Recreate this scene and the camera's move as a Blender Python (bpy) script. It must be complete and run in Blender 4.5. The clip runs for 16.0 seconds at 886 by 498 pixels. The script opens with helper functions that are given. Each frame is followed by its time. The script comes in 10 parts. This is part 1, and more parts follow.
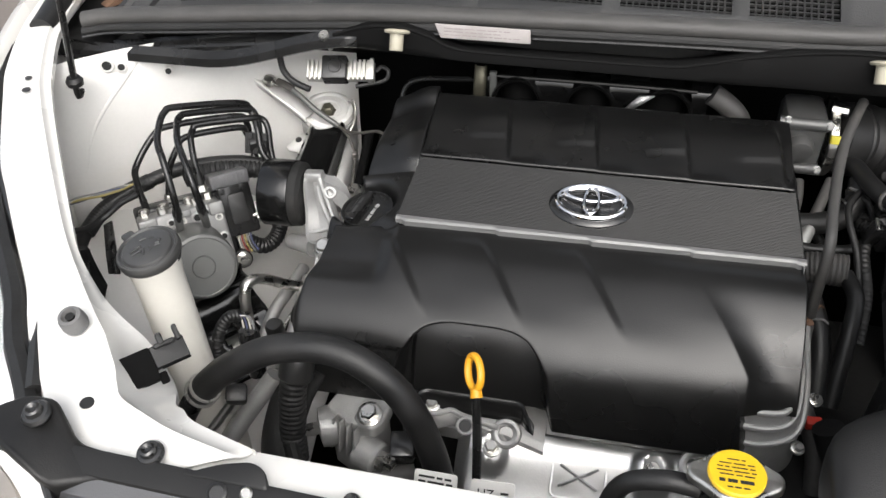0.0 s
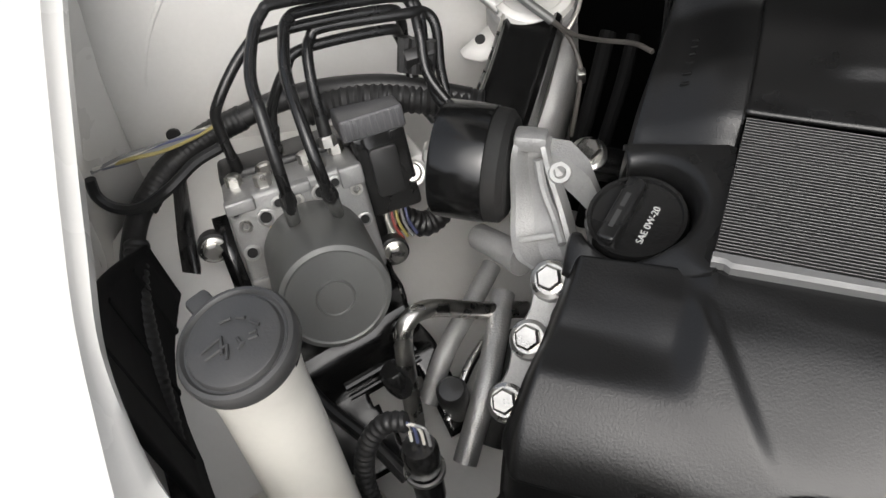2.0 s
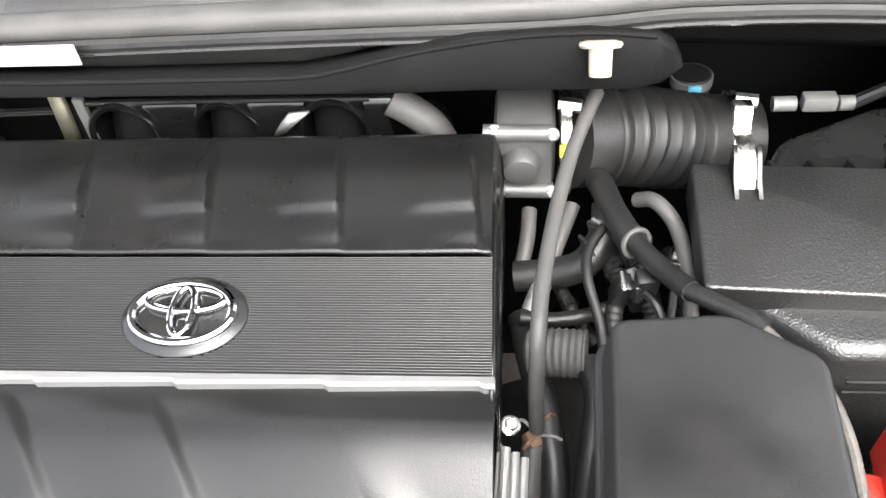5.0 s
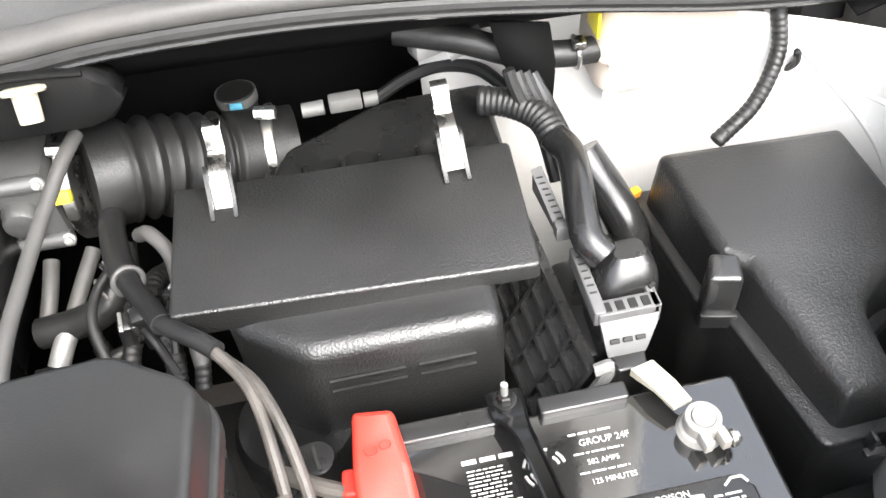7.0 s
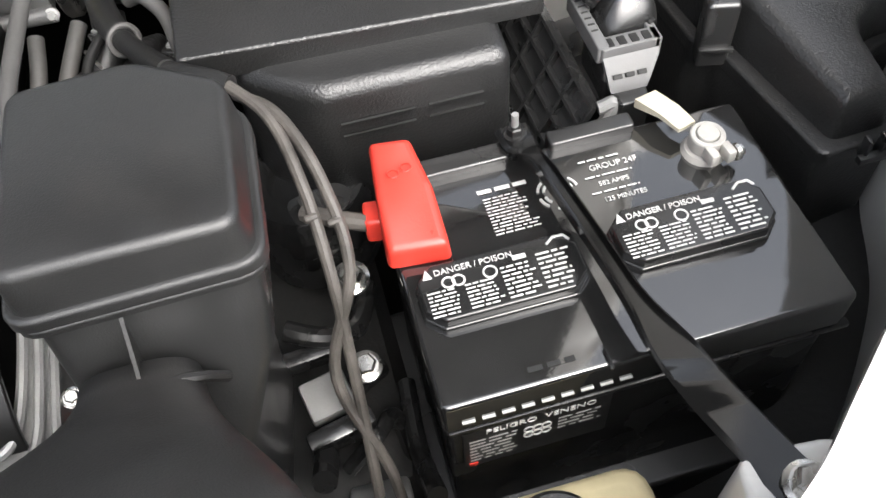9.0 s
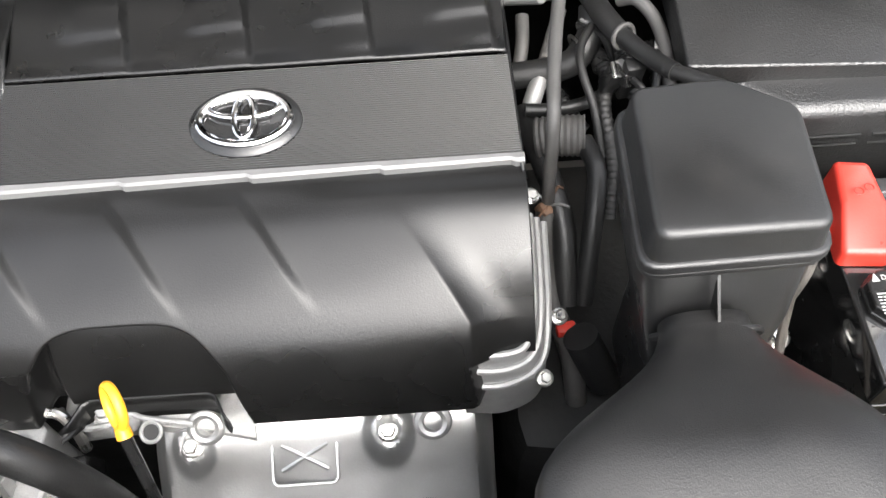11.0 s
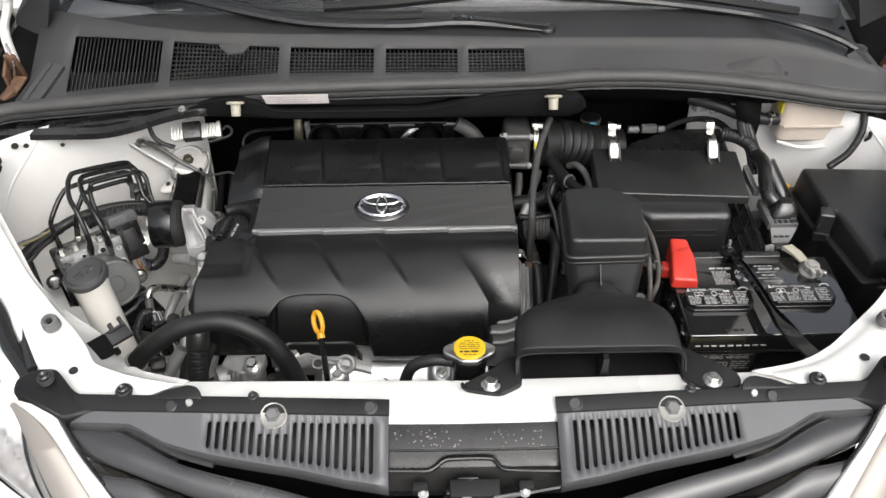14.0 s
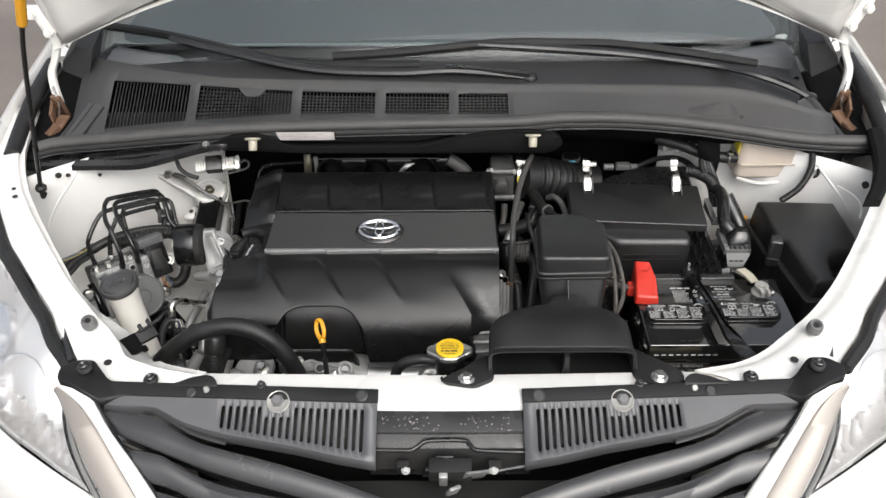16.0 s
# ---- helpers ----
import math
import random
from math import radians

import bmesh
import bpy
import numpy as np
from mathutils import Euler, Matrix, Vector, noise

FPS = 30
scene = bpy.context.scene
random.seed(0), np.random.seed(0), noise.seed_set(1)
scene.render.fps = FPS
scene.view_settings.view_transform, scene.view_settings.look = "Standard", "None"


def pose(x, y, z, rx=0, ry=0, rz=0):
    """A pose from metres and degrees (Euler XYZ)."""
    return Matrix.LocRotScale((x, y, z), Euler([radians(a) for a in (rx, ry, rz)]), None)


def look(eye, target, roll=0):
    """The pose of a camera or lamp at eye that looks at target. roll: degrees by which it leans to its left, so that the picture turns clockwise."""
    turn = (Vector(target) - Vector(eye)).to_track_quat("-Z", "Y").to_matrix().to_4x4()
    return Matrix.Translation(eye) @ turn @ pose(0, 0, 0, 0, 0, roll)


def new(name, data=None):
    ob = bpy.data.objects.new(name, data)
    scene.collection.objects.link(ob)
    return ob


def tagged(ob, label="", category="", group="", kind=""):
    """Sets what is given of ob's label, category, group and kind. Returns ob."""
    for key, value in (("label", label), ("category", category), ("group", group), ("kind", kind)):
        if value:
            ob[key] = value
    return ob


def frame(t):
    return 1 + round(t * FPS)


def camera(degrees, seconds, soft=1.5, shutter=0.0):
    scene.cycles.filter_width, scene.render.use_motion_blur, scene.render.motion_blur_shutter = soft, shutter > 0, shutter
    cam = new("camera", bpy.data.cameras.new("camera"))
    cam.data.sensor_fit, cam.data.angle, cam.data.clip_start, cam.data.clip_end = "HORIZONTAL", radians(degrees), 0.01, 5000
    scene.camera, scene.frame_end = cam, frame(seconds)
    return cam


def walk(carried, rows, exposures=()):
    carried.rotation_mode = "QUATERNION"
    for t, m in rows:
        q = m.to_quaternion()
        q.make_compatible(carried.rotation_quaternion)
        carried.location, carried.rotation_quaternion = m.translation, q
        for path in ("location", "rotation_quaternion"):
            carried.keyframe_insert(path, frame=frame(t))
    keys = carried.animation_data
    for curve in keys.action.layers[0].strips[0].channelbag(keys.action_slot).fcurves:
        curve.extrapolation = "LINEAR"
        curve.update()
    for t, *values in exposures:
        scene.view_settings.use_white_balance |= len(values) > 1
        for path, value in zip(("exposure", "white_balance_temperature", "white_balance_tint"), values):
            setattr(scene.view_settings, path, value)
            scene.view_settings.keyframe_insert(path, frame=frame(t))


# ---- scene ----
cam = camera(55.0, 16.0)
PATH = [
    (0, (-0.123, -0.271, 1.443), (-0.467, 1.19, 0.121), -2.2),
    (0.5, (-0.152, -0.098, 1.343), (-0.653, 1.138, -0.148), -5.0),
    (1, (-0.21, -0.007, 1.277), (-0.796, 1.082, -0.295), -7.0),
    (1.5, (-0.3, 0.064, 1.247), (-0.861, 1.111, -0.362), -8.2),
    (2, (-0.361, 0.127, 1.25), (-0.862, 1.203, -0.36), -9.1),
    (2.5, (-0.365, 0.161, 1.264), (-0.802, 1.337, -0.293), -8.7),
    (3, (-0.339, 0.164, 1.294), (-0.686, 1.45, -0.197), -7.2),
    (3.5, (-0.271, 0.133, 1.308), (-0.527, 1.48, -0.149), -6.5),
    (4, (-0.139, 0.105, 1.324), (-0.375, 1.451, -0.136), -5.7),
    (4.5, (-0.002, 0.098, 1.329), (-0.215, 1.445, -0.134), -6.2),
    (5, (0.109, 0.111, 1.322), (-0.085, 1.455, -0.146), -6.1),
    (5.2, (0.149, 0.121, 1.323), (-0.052, 1.455, -0.154), -7.0),
    (7.3, (0.395, 0.106, 1.306), (0.622, 1.425, -0.18), -5.3),
    (7.5, (0.403, 0.09, 1.303), (0.671, 1.397, -0.187), -5.1),
    (8, (0.404, 0.055, 1.278), (0.693, 1.303, -0.258), -6.1),
    (8.5, (0.375, 0.037, 1.254), (0.592, 1.227, -0.339), -7.7),
    (9, (0.307, 0.031, 1.247), (0.526, 1.161, -0.389), -5.4),
    (9.5, (0.194, 0.037, 1.249), (0.419, 1.146, -0.4), -0.8),
    (10, (0.106, 0.044, 1.255), (0.25, 1.11, -0.431), 0.2),
    (10.2, (0.081, 0.046, 1.271), (0.148, 1.101, -0.427), -0.8),
    (12.3, (-0.017, -0.211, 1.587), (-0.011, 0.961, -0.034), -3.2),
    (12.5, (-0.002, -0.26, 1.611), (0.005, 0.948, 0.017), -2.4),
    (13, (0.004, -0.36, 1.657), (-0.036, 0.938, 0.136), -2.6),
    (13.5, (-0.035, -0.503, 1.695), (-0.035, 0.908, 0.278), -1.1),
    (14, (-0.042, -0.631, 1.737), (-0.026, 0.87, 0.415), -0.5),
    (14.5, (-0.015, -0.723, 1.783), (-0.015, 0.822, 0.513), -0.7),
    (15, (0.009, -0.777, 1.804), (0.001, 0.784, 0.553), -0.8),
    (15.5, (0.006, -0.798, 1.811), (0.005, 0.777, 0.578), -0.5),
    (16, (0.002, -0.8, 1.811), (-0.016, 0.776, 0.579), -0.7),
]
EXPOSURES = [(0, 0.75), (1.0, 0.75), (1.5, 0.64), (2.0, 0.53), (2.5, 0.58), (3.0, 0.95), (3.5, 1.2), (4, 1.72), (5, 2.49), (7.5, 2.46), (8, 2.42), (8.5, 1.85), (9, 1.72), (9.5, 2.03), (10, 2.2), (12.5, 1.4), (13.5, 0.80), (14.5, 0.58), (16, 0.55)]
walk(cam, [(t, look(eye, target, roll)) for t, eye, target, roll in PATH], EXPOSURES)

# ---- light ----
world = bpy.data.worlds.new("sky")
scene.world = world
world.use_nodes = True
_nt = world.node_tree
_sky = _nt.nodes.new("ShaderNodeTexSky")
_sky.sky_type, _sky.sun_disc = "NISHITA", False
_sky.sun_elevation, _sky.sun_rotation = radians(50), radians(159)
_sky.air_density, _sky.dust_density, _sky.ozone_density = 1.0, 5.0, 1.0
_bg = _nt.nodes["Background"]
_bg.inputs["Strength"].default_value = 0.15
# hazy, nearly white sky
_haze = _nt.nodes.new("ShaderNodeHueSaturation")
_haze.inputs["Saturation"].default_value = 0.32
_nt.links.new(_sky.outputs["Color"], _haze.inputs["Color"])
_nt.links.new(_haze.outputs["Color"], _bg.inputs["Color"])

sun_data = bpy.data.lights.new("sun", "SUN")
sun_data.energy, sun_data.angle, sun_data.color = 0.65, radians(60), (1.0, 0.995, 0.98)
sun = new("sun", sun_data)
sun.matrix_world = look((1.28, -3.34, 4.25), (0, 0, 0))


# ---- materials ----
def material(name, color, rough=0.5, metal=0.0, var=0.15, scale=18.0, bump=0.06, grain=600.0, coat=0.0, rvar=0.12, dirt=0.0,
             dirt_color=(0.16, 0.13, 0.1), trans=0.0, ior=1.5, spec=0.5):
    m = bpy.data.materials.new(name)
    m.use_nodes = True
    nt = m.node_tree
    n, link = nt.nodes, nt.links.new
    b = n["Principled BSDF"]
    geo = n.new("ShaderNodeNewGeometry")
    big, fine = n.new("ShaderNodeTexNoise"), n.new("ShaderNodeTexNoise")
    big.inputs["Scale"].default_value, big.inputs["Detail"].default_value = scale, 5
    fine.inputs["Scale"].default_value, fine.inputs["Detail"].default_value = grain, 3
    link(geo.outputs["Position"], big.inputs["Vector"])
    link(geo.outputs["Position"], fine.inputs["Vector"])
    ramp = n.new("ShaderNodeMapRange")
    ramp.inputs["From Min"].default_value, ramp.inputs["From Max"].default_value = 0.3, 0.7
    ramp.inputs["To Min"].default_value, ramp.inputs["To Max"].default_value = 1 - var, 1 + var
    link(big.outputs["Fac"], ramp.inputs["Value"])
    fr = n.new("ShaderNodeMapRange")
    fr.inputs["To Min"].default_value, fr.inputs["To Max"].default_value = 1 - var * 0.6, 1 + var * 0.6
    link(fine.outputs["Fac"], fr.inputs["Value"])
    mul = n.new("ShaderNodeMath")
    mul.operation = "MULTIPLY"
    link(ramp.outputs["Result"], mul.inputs[0])
    link(fr.outputs["Result"], mul.inputs[1])
    col = n.new("ShaderNodeVectorMath")
    col.operation = "SCALE"
    col.inputs[0].default_value = color
    link(mul.outputs[0], col.inputs["Scale"])
    out = col.outputs["Vector"]
    if dirt:
        spots = n.new("ShaderNodeTexNoise")
        spots.inputs["Scale"].default_value, spots.inputs["Detail"].default_value = scale * 0.6, 8
        spots.inputs["Roughness"].default_value = 0.7
        link(geo.outputs["Position"], spots.inputs["Vector"])
        cut = n.new("ShaderNodeMapRange")
        cut.inputs["From Min"].default_value, cut.inputs["From Max"].default_value = 0.52, 0.75
        cut.inputs["To Max"].default_value = dirt
        link(spots.outputs["Fac"], cut.inputs["Value"])
        mix = n.new("ShaderNodeMix")
        mix.data_type = "RGBA"
        link(cut.outputs["Result"], mix.inputs["Factor"])
        link(out, mix.inputs["A"])
        mix.inputs["B"].default_value = (*dirt_color, 1)
        out = mix.outputs["Result"]
    link(out, b.inputs["Base Color"])
    rr = n.new("ShaderNodeMapRange")
    rr.inputs["From Min"].default_value, rr.inputs["From Max"].default_value = 0.3, 0.7
    rr.inputs["To Min"].default_value, rr.inputs["To Max"].default_value = max(0.02, rough - rvar), min(1, rough + rvar)
    link(big.outputs["Fac"], rr.inputs["Value"])
    link(rr.outputs["Result"], b.inputs["Roughness"])
    b.inputs["Metallic"].default_value = metal
    b.inputs["Coat Weight"].default_value = coat
    b.inputs["Coat Roughness"].default_value = 0.08
    b.inputs["Transmission Weight"].default_value = trans
    b.inputs["IOR"].default_value = ior
    b.inputs["Specular IOR Level"].default_value = spec
    if bump:
        bp = n.new("ShaderNodeBump")
        bp.inputs["Strength"].default_value, bp.inputs["Distance"].default_value = bump, 0.002
        link(fine.outputs["Fac"], bp.inputs["Height"])
        link(bp.outputs["Normal"], b.inputs["Normal"])
    return m


WHITE = material("white_paint", (0.79, 0.78, 0.75), 0.28, var=0.03, scale=5, bump=0.0, coat=0.6, rvar=0.06, dirt=0.12, dirt_color=(0.45, 0.4, 0.33))
APRON = material("white_primer_paint", (0.77, 0.76, 0.735), 0.42, var=0.05, scale=9, bump=0.03, grain=250, rvar=0.1, dirt=0.2, dirt_color=(0.45, 0.4, 0.33))
COVER = material("grained_black_plastic", (0.008, 0.008, 0.008), 0.30, var=0.12, scale=10, bump=0.10, grain=750, rvar=0.07, dirt=0.05, dirt_color=(0.06, 0.055, 0.05), spec=0.5)
PLASTIC = material("black_moulded_plastic", (0.015, 0.015, 0.015), 0.30, var=0.2, scale=14, bump=0.12, grain=900, rvar=0.08, dirt=0.1, dirt_color=(0.09, 0.08, 0.07), spec=1.0)
GRAINED = material("coarse_grained_black_plastic", (0.013, 0.013, 0.013), 0.34, var=0.15, scale=14, bump=0.34, grain=520, rvar=0.06, dirt=0.08, dirt_color=(0.09, 0.08, 0.07), spec=0.8)
HORN = material("dull_black_moulding", (0.010, 0.010, 0.010), 0.5, var=0.25, scale=12, bump=0.16, grain=900, rvar=0.12, dirt=0.12, dirt_color=(0.05, 0.045, 0.04), spec=0.5)
MATTE = material("matte_black_plastic", (0.012, 0.012, 0.012), 0.42, var=0.2, scale=14, bump=0.16, grain=1000, rvar=0.1, dirt=0.12, dirt_color=(0.1, 0.09, 0.08), spec=0.8)
PANELBLK = material("black_felted_panel", (0.006, 0.006, 0.006), 0.7, var=0.2, scale=12, bump=0.2, grain=600, rvar=0.08, dirt=0.05, dirt_color=(0.03, 0.03, 0.03), spec=0.15)
COWL = material("weathered_grey_plastic", (0.048, 0.048, 0.048), 0.55, var=0.25, scale=6, bump=0.2, grain=500, rvar=0.12, dirt=0.2, dirt_color=(0.12, 0.11, 0.1))
COWLDARK = material("dark_grey_shelf_plastic", (0.032, 0.032, 0.033), 0.5, var=0.2, scale=6, bump=0.15, grain=500, rvar=0.1, dirt=0.2, dirt_color=(0.09, 0.085, 0.08))
GLOSS = material("glossy_black_plastic", (0.014, 0.014, 0.014), 0.24, var=0.2, scale=20, bump=0.04, grain=400, rvar=0.1, dirt=0.06, dirt_color=(0.12, 0.11, 0.1), spec=0.75)
STEELBLK = material("black_painted_steel", (0.012, 0.012, 0.012), 0.25, var=0.2, scale=25, bump=0.05, grain=300, rvar=0.12)
RUBBER = material("black_rubber", (0.013, 0.013, 0.013), 0.48, var=0.2, scale=30, bump=0.15, grain=500, dirt=0.1, dirt_color=(0.12, 0.11, 0.1))
GREYRUB = material("dusty_grey_rubber", (0.065, 0.063, 0.061), 0.55, var=0.2, scale=22, bump=0.12, grain=400, dirt=0.2, dirt_color=(0.16, 0.14, 0.12))
DARK = material("near_black_metal", (0.010, 0.010, 0.0095), 0.7, var=0.4, scale=15, bump=0.3, grain=150, dirt=0.3, dirt_color=(0.05, 0.04, 0.035))
# black plastic with the shade of deep recesses put into its colour
UNLITBLK = material("unlit_black_plastic", (0.004, 0.004, 0.004), 0.85, var=0.2, scale=15, bump=0.1, grain=150, spec=0.12)
ALU = material("cast_aluminium", (0.49, 0.49, 0.485), 0.45, metal=0.75, var=0.14, scale=25, bump=0.3, grain=700, rvar=0.12, dirt=0.3, dirt_color=(0.2, 0.18, 0.15))
CAST = material("rough_bright_casting", (0.37, 0.37, 0.362), 0.46, metal=0.35, var=0.18, scale=34, bump=0.3, grain=700, rvar=0.14, dirt=0.28, dirt_color=(0.3, 0.28, 0.25))
DULLALU = material("dull_cast_aluminium", (0.36, 0.36, 0.353), 0.5, metal=0.5, var=0.15, scale=25, bump=0.2, grain=700, rvar=0.1, dirt=0.35, dirt_color=(0.1, 0.09, 0.08))
ZINC = material("zinc_plated_steel", (0.62, 0.61, 0.58), 0.3, metal=1.0, var=0.12, scale=60, bump=0.05, rvar=0.12, dirt=0.15)
ZINCYEL = material("yellow_zinc_plate", (0.13, 0.122, 0.09), 0.5, metal=0.6, var=0.12, scale=40, bump=0.05, dirt=0.2)
CHROME = material("chrome", (0.85, 0.85, 0.86), 0.06, metal=1.0, var=0.02, bump=0.0, rvar=0.02)
BLACKPAINT = material("gloss_black_enamel", (0.006, 0.006, 0.006), 0.16, var=0.1, scale=15, bump=0.0, rvar=0.04, dirt=0.04, dirt_color=(0.08, 0.075, 0.07), spec=0.6)
MOTORGREY = material("grey_motor_can", (0.135, 0.137, 0.132), 0.42, metal=0.3, var=0.06, scale=30, bump=0.05, rvar=0.08, dirt=0.15)
NECK = material("milky_plastic", (0.68, 0.66, 0.60), 0.45, var=0.06, scale=10, bump=0.05, grain=200, dirt=0.15, dirt_color=(0.42, 0.37, 0.28))
FLUID = material("aged_milky_plastic", (0.56, 0.49, 0.42), 0.45, var=0.1, scale=9, bump=0.05, grain=200, dirt=0.25, dirt_color=(0.5, 0.38, 0.26))
TANK = material("yellowed_milky_plastic", (0.70, 0.60, 0.36), 0.45, var=0.08, scale=10, bump=0.05, grain=200, dirt=0.25, dirt_color=(0.4, 0.32, 0.2))
CREAM = material("cream_plastic", (0.46, 0.43, 0.34), 0.45, var=0.08, scale=40, bump=0.05, dirt=0.1)
RED = material("red_plastic", (0.62, 0.045, 0.03), 0.35, var=0.06, scale=30, bump=0.05, rvar=0.08)
YELLOW = material("yellow_label", (0.80, 0.52, 0.02), 0.42, var=0.05, scale=30, bump=0.02)
ORANGE = material("orange_yellow_plastic", (0.75, 0.36, 0.02), 0.4, var=0.05, scale=40, bump=0.03)
PAPER = material("white_label", (0.74, 0.73, 0.7), 0.5, var=0.04, scale=30, bump=0.0, dirt=0.1)
BUFFER = material("grey_rubber_buffer", (0.15, 0.15, 0.15), 0.5, var=0.15, scale=60, bump=0.08, grain=500, dirt=0.15)
STICKER = material("faded_pinkish_label", (0.44, 0.41, 0.40), 0.5, var=0.1, scale=30, bump=0.0, dirt=0.3)
CAPGREY = material("dark_grey_cap_plastic", (0.045, 0.045, 0.045), 0.42, var=0.12, scale=30, bump=0.08, grain=700, dirt=0.15, dirt_color=(0.14, 0.13, 0.12), spec=0.75)
PRINT = material("white_print", (0.56, 0.56, 0.545), 0.6, var=0.05, scale=60, bump=0.0)
INK = material("black_ink", (0.02, 0.02, 0.02), 0.6, var=0.05, bump=0.0)
FADED = material("faded_grey_print", (0.33, 0.29, 0.285), 0.6, var=0.1, bump=0.0)
FIN = material("bare_aluminium_fins", (0.7, 0.69, 0.66), 0.4, metal=0.8, var=0.08, scale=40, bump=0.1)
GREYPL = material("light_grey_plastic", (0.2, 0.2, 0.197), 0.45, var=0.08, scale=40, bump=0.06, dirt=0.12)
PLUGGREY = material("mid_grey_plastic", (0.12, 0.12, 0.12), 0.45, var=0.08, scale=40, bump=0.06, dirt=0.12)
LEAD = material("dull_lead", (0.42, 0.41, 0.385), 0.5, metal=0.3, var=0.15, scale=60, bump=0.15, grain=300, dirt=0.25)
THROTTLE = material("dark_cast_aluminium", (0.125, 0.125, 0.123), 0.45, metal=0.5, var=0.15, scale=25, bump=0.15, grain=700, rvar=0.1, dirt=0.3, dirt_color=(0.06, 0.055, 0.05))
SILVERTRIM = material("silver_grey_edge", (0.17, 0.17, 0.168), 0.4, metal=0.2, var=0.06, scale=40, bump=0.05)
HOSE = material("grey_braided_hose", (0.075, 0.068, 0.061), 0.55, var=0.4, scale=40, bump=0.3, grain=350)
BLUETAPE = material("blue_mark", (0.12, 0.42, 0.6), 0.5, var=0.05, bump=0.0)
YELLOWTAPE = material("yellow_mark", (0.8, 0.68, 0.05), 0.5, var=0.05, bump=0.0)
BROWNRUST = material("rusty_steel", (0.16, 0.09, 0.055), 0.75, var=0.4, scale=60, bump=0.4, grain=200)
PAVING = material("stone_paving", (0.19, 0.165, 0.145), 0.8, var=0.2, scale=2.5, bump=0.4, grain=60, dirt=0.4, dirt_color=(0.2, 0.16, 0.13))
LENS = material("clear_lamp_lens", (0.95, 0.95, 0.95), 0.12, var=0.0, bump=0.0, rvar=0.02, trans=1.0, ior=1.45)
GLASS = material("windscreen_glass", (0.75, 0.82, 0.82), 0.03, var=0.0, bump=0.0, rvar=0.01, trans=1.0, ior=1.5)
BACKDROP = material("pale_glass_backdrop", (0.42, 0.45, 0.46), 0.8, var=0.08, scale=6, bump=0.1)
DASH = material("dark_grey_dashboard", (0.14, 0.145, 0.15), 0.7, var=0.1, scale=8, bump=0.2)
SATIN = material("satin_silver_reflector", (0.86, 0.86, 0.86), 0.3, metal=0.6, var=0.03, bump=0.0, rvar=0.05)
PAD = material("black_shade_pad", (0.018, 0.018, 0.018), 0.9, var=0.15, scale=20, bump=0.4, grain=300)
LIDGLOSS = material("smooth_black_plastic", (0.014, 0.014, 0.014), 0.07, var=0.2, scale=30, bump=0.01, grain=300, rvar=0.04, dirt=0.05, dirt_color=(0.12, 0.11, 0.1), spec=1.0, ior=1.7)
WASHER = material("bright_washer", (0.42, 0.41, 0.38), 0.35, metal=0.5, var=0.05, scale=80, bump=0.03)
PLATEGREY = material("dusty_dark_grey_plastic", (0.085, 0.085, 0.089), 0.40, var=0.14, scale=9, bump=0.12, grain=700, rvar=0.08, dirt=0.15, dirt_color=(0.19, 0.18, 0.17), spec=0.85)
PLATEBLK = material("black_flange_plastic", (0.010, 0.010, 0.010), 0.45, var=0.2, scale=12, bump=0.1, grain=700, dirt=0.1, dirt_color=(0.1, 0.09, 0.08), spec=0.4)
GRILLE = material("glossy_graphite_plastic", (0.035, 0.035, 0.037), 0.24, var=0.1, scale=8, bump=0.02, grain=500, rvar=0.05, dirt=0.08, dirt_color=(0.12, 0.11, 0.1), spec=0.7)
SHIELD = material("pressed_bright_aluminium", (0.70, 0.70, 0.695), 0.42, metal=0.95, var=0.06, scale=22, bump=0.08, grain=500, rvar=0.08, dirt=0.1, dirt_color=(0.3, 0.27, 0.24))
SATINWING = material("satin_grey_trim", (0.29, 0.265, 0.24), 0.35, metal=0.4, var=0.04, scale=12, bump=0.0, rvar=0.06)
WIRES = [material("wire_" + k, c, 0.45, var=0.05, bump=0.0) for k, c in
         (("white", (0.6, 0.58, 0.52)), ("red", (0.28, 0.06, 0.05)), ("yellow", (0.34, 0.28, 0.10)), ("grey", (0.2, 0.2, 0.2)), ("blue", (0.07, 0.08, 0.16)))]


RIBBED = material("ribbed_black_plastic", (0.026, 0.026, 0.026), 0.34, var=0.08, scale=10, bump=0.06, grain=900, rvar=0.06, spec=0.65)


# ---- mesh helpers ----
def V(*a):
    return Vector(a[0] if len(a) == 1 else a)


def B():
    return bmesh.new()


def root(ob):
    while ob.parent:
        ob = ob.parent
    return ob


def thing(name, base, label, category, group="", kind=""):
    ob = new(name)
    ob.empty_display_size = 0.02
    ob.location = base
    return tagged(ob, label, category, group, kind)


def finish(name, bm, mat, sharp=35):
    bmesh.ops.recalc_face_normals(bm, faces=bm.faces)
    me = bpy.data.meshes.new(name)
    bm.to_mesh(me)
    bm.free()
    me.materials.append(mat)
    me.polygons.foreach_set("use_smooth", [True] * len(me.polygons))
    me.set_sharp_from_angle(angle=radians(sharp))
    return me


def part(name, bm, mat, parent, label="", sharp=35, thick=0.0):
    """One mesh object, built in world coordinates, under a thing or a part."""
    bmesh.ops.translate(bm, verts=bm.verts, vec=-root(parent).location)
    ob = new(name, finish(name, bm, mat, sharp))
    ob.parent = parent
    if thick:
        mod = ob.modifiers.new("thickness", "SOLIDIFY")
        mod.thickness, mod.offset = thick, -1
    return tagged(ob, label)


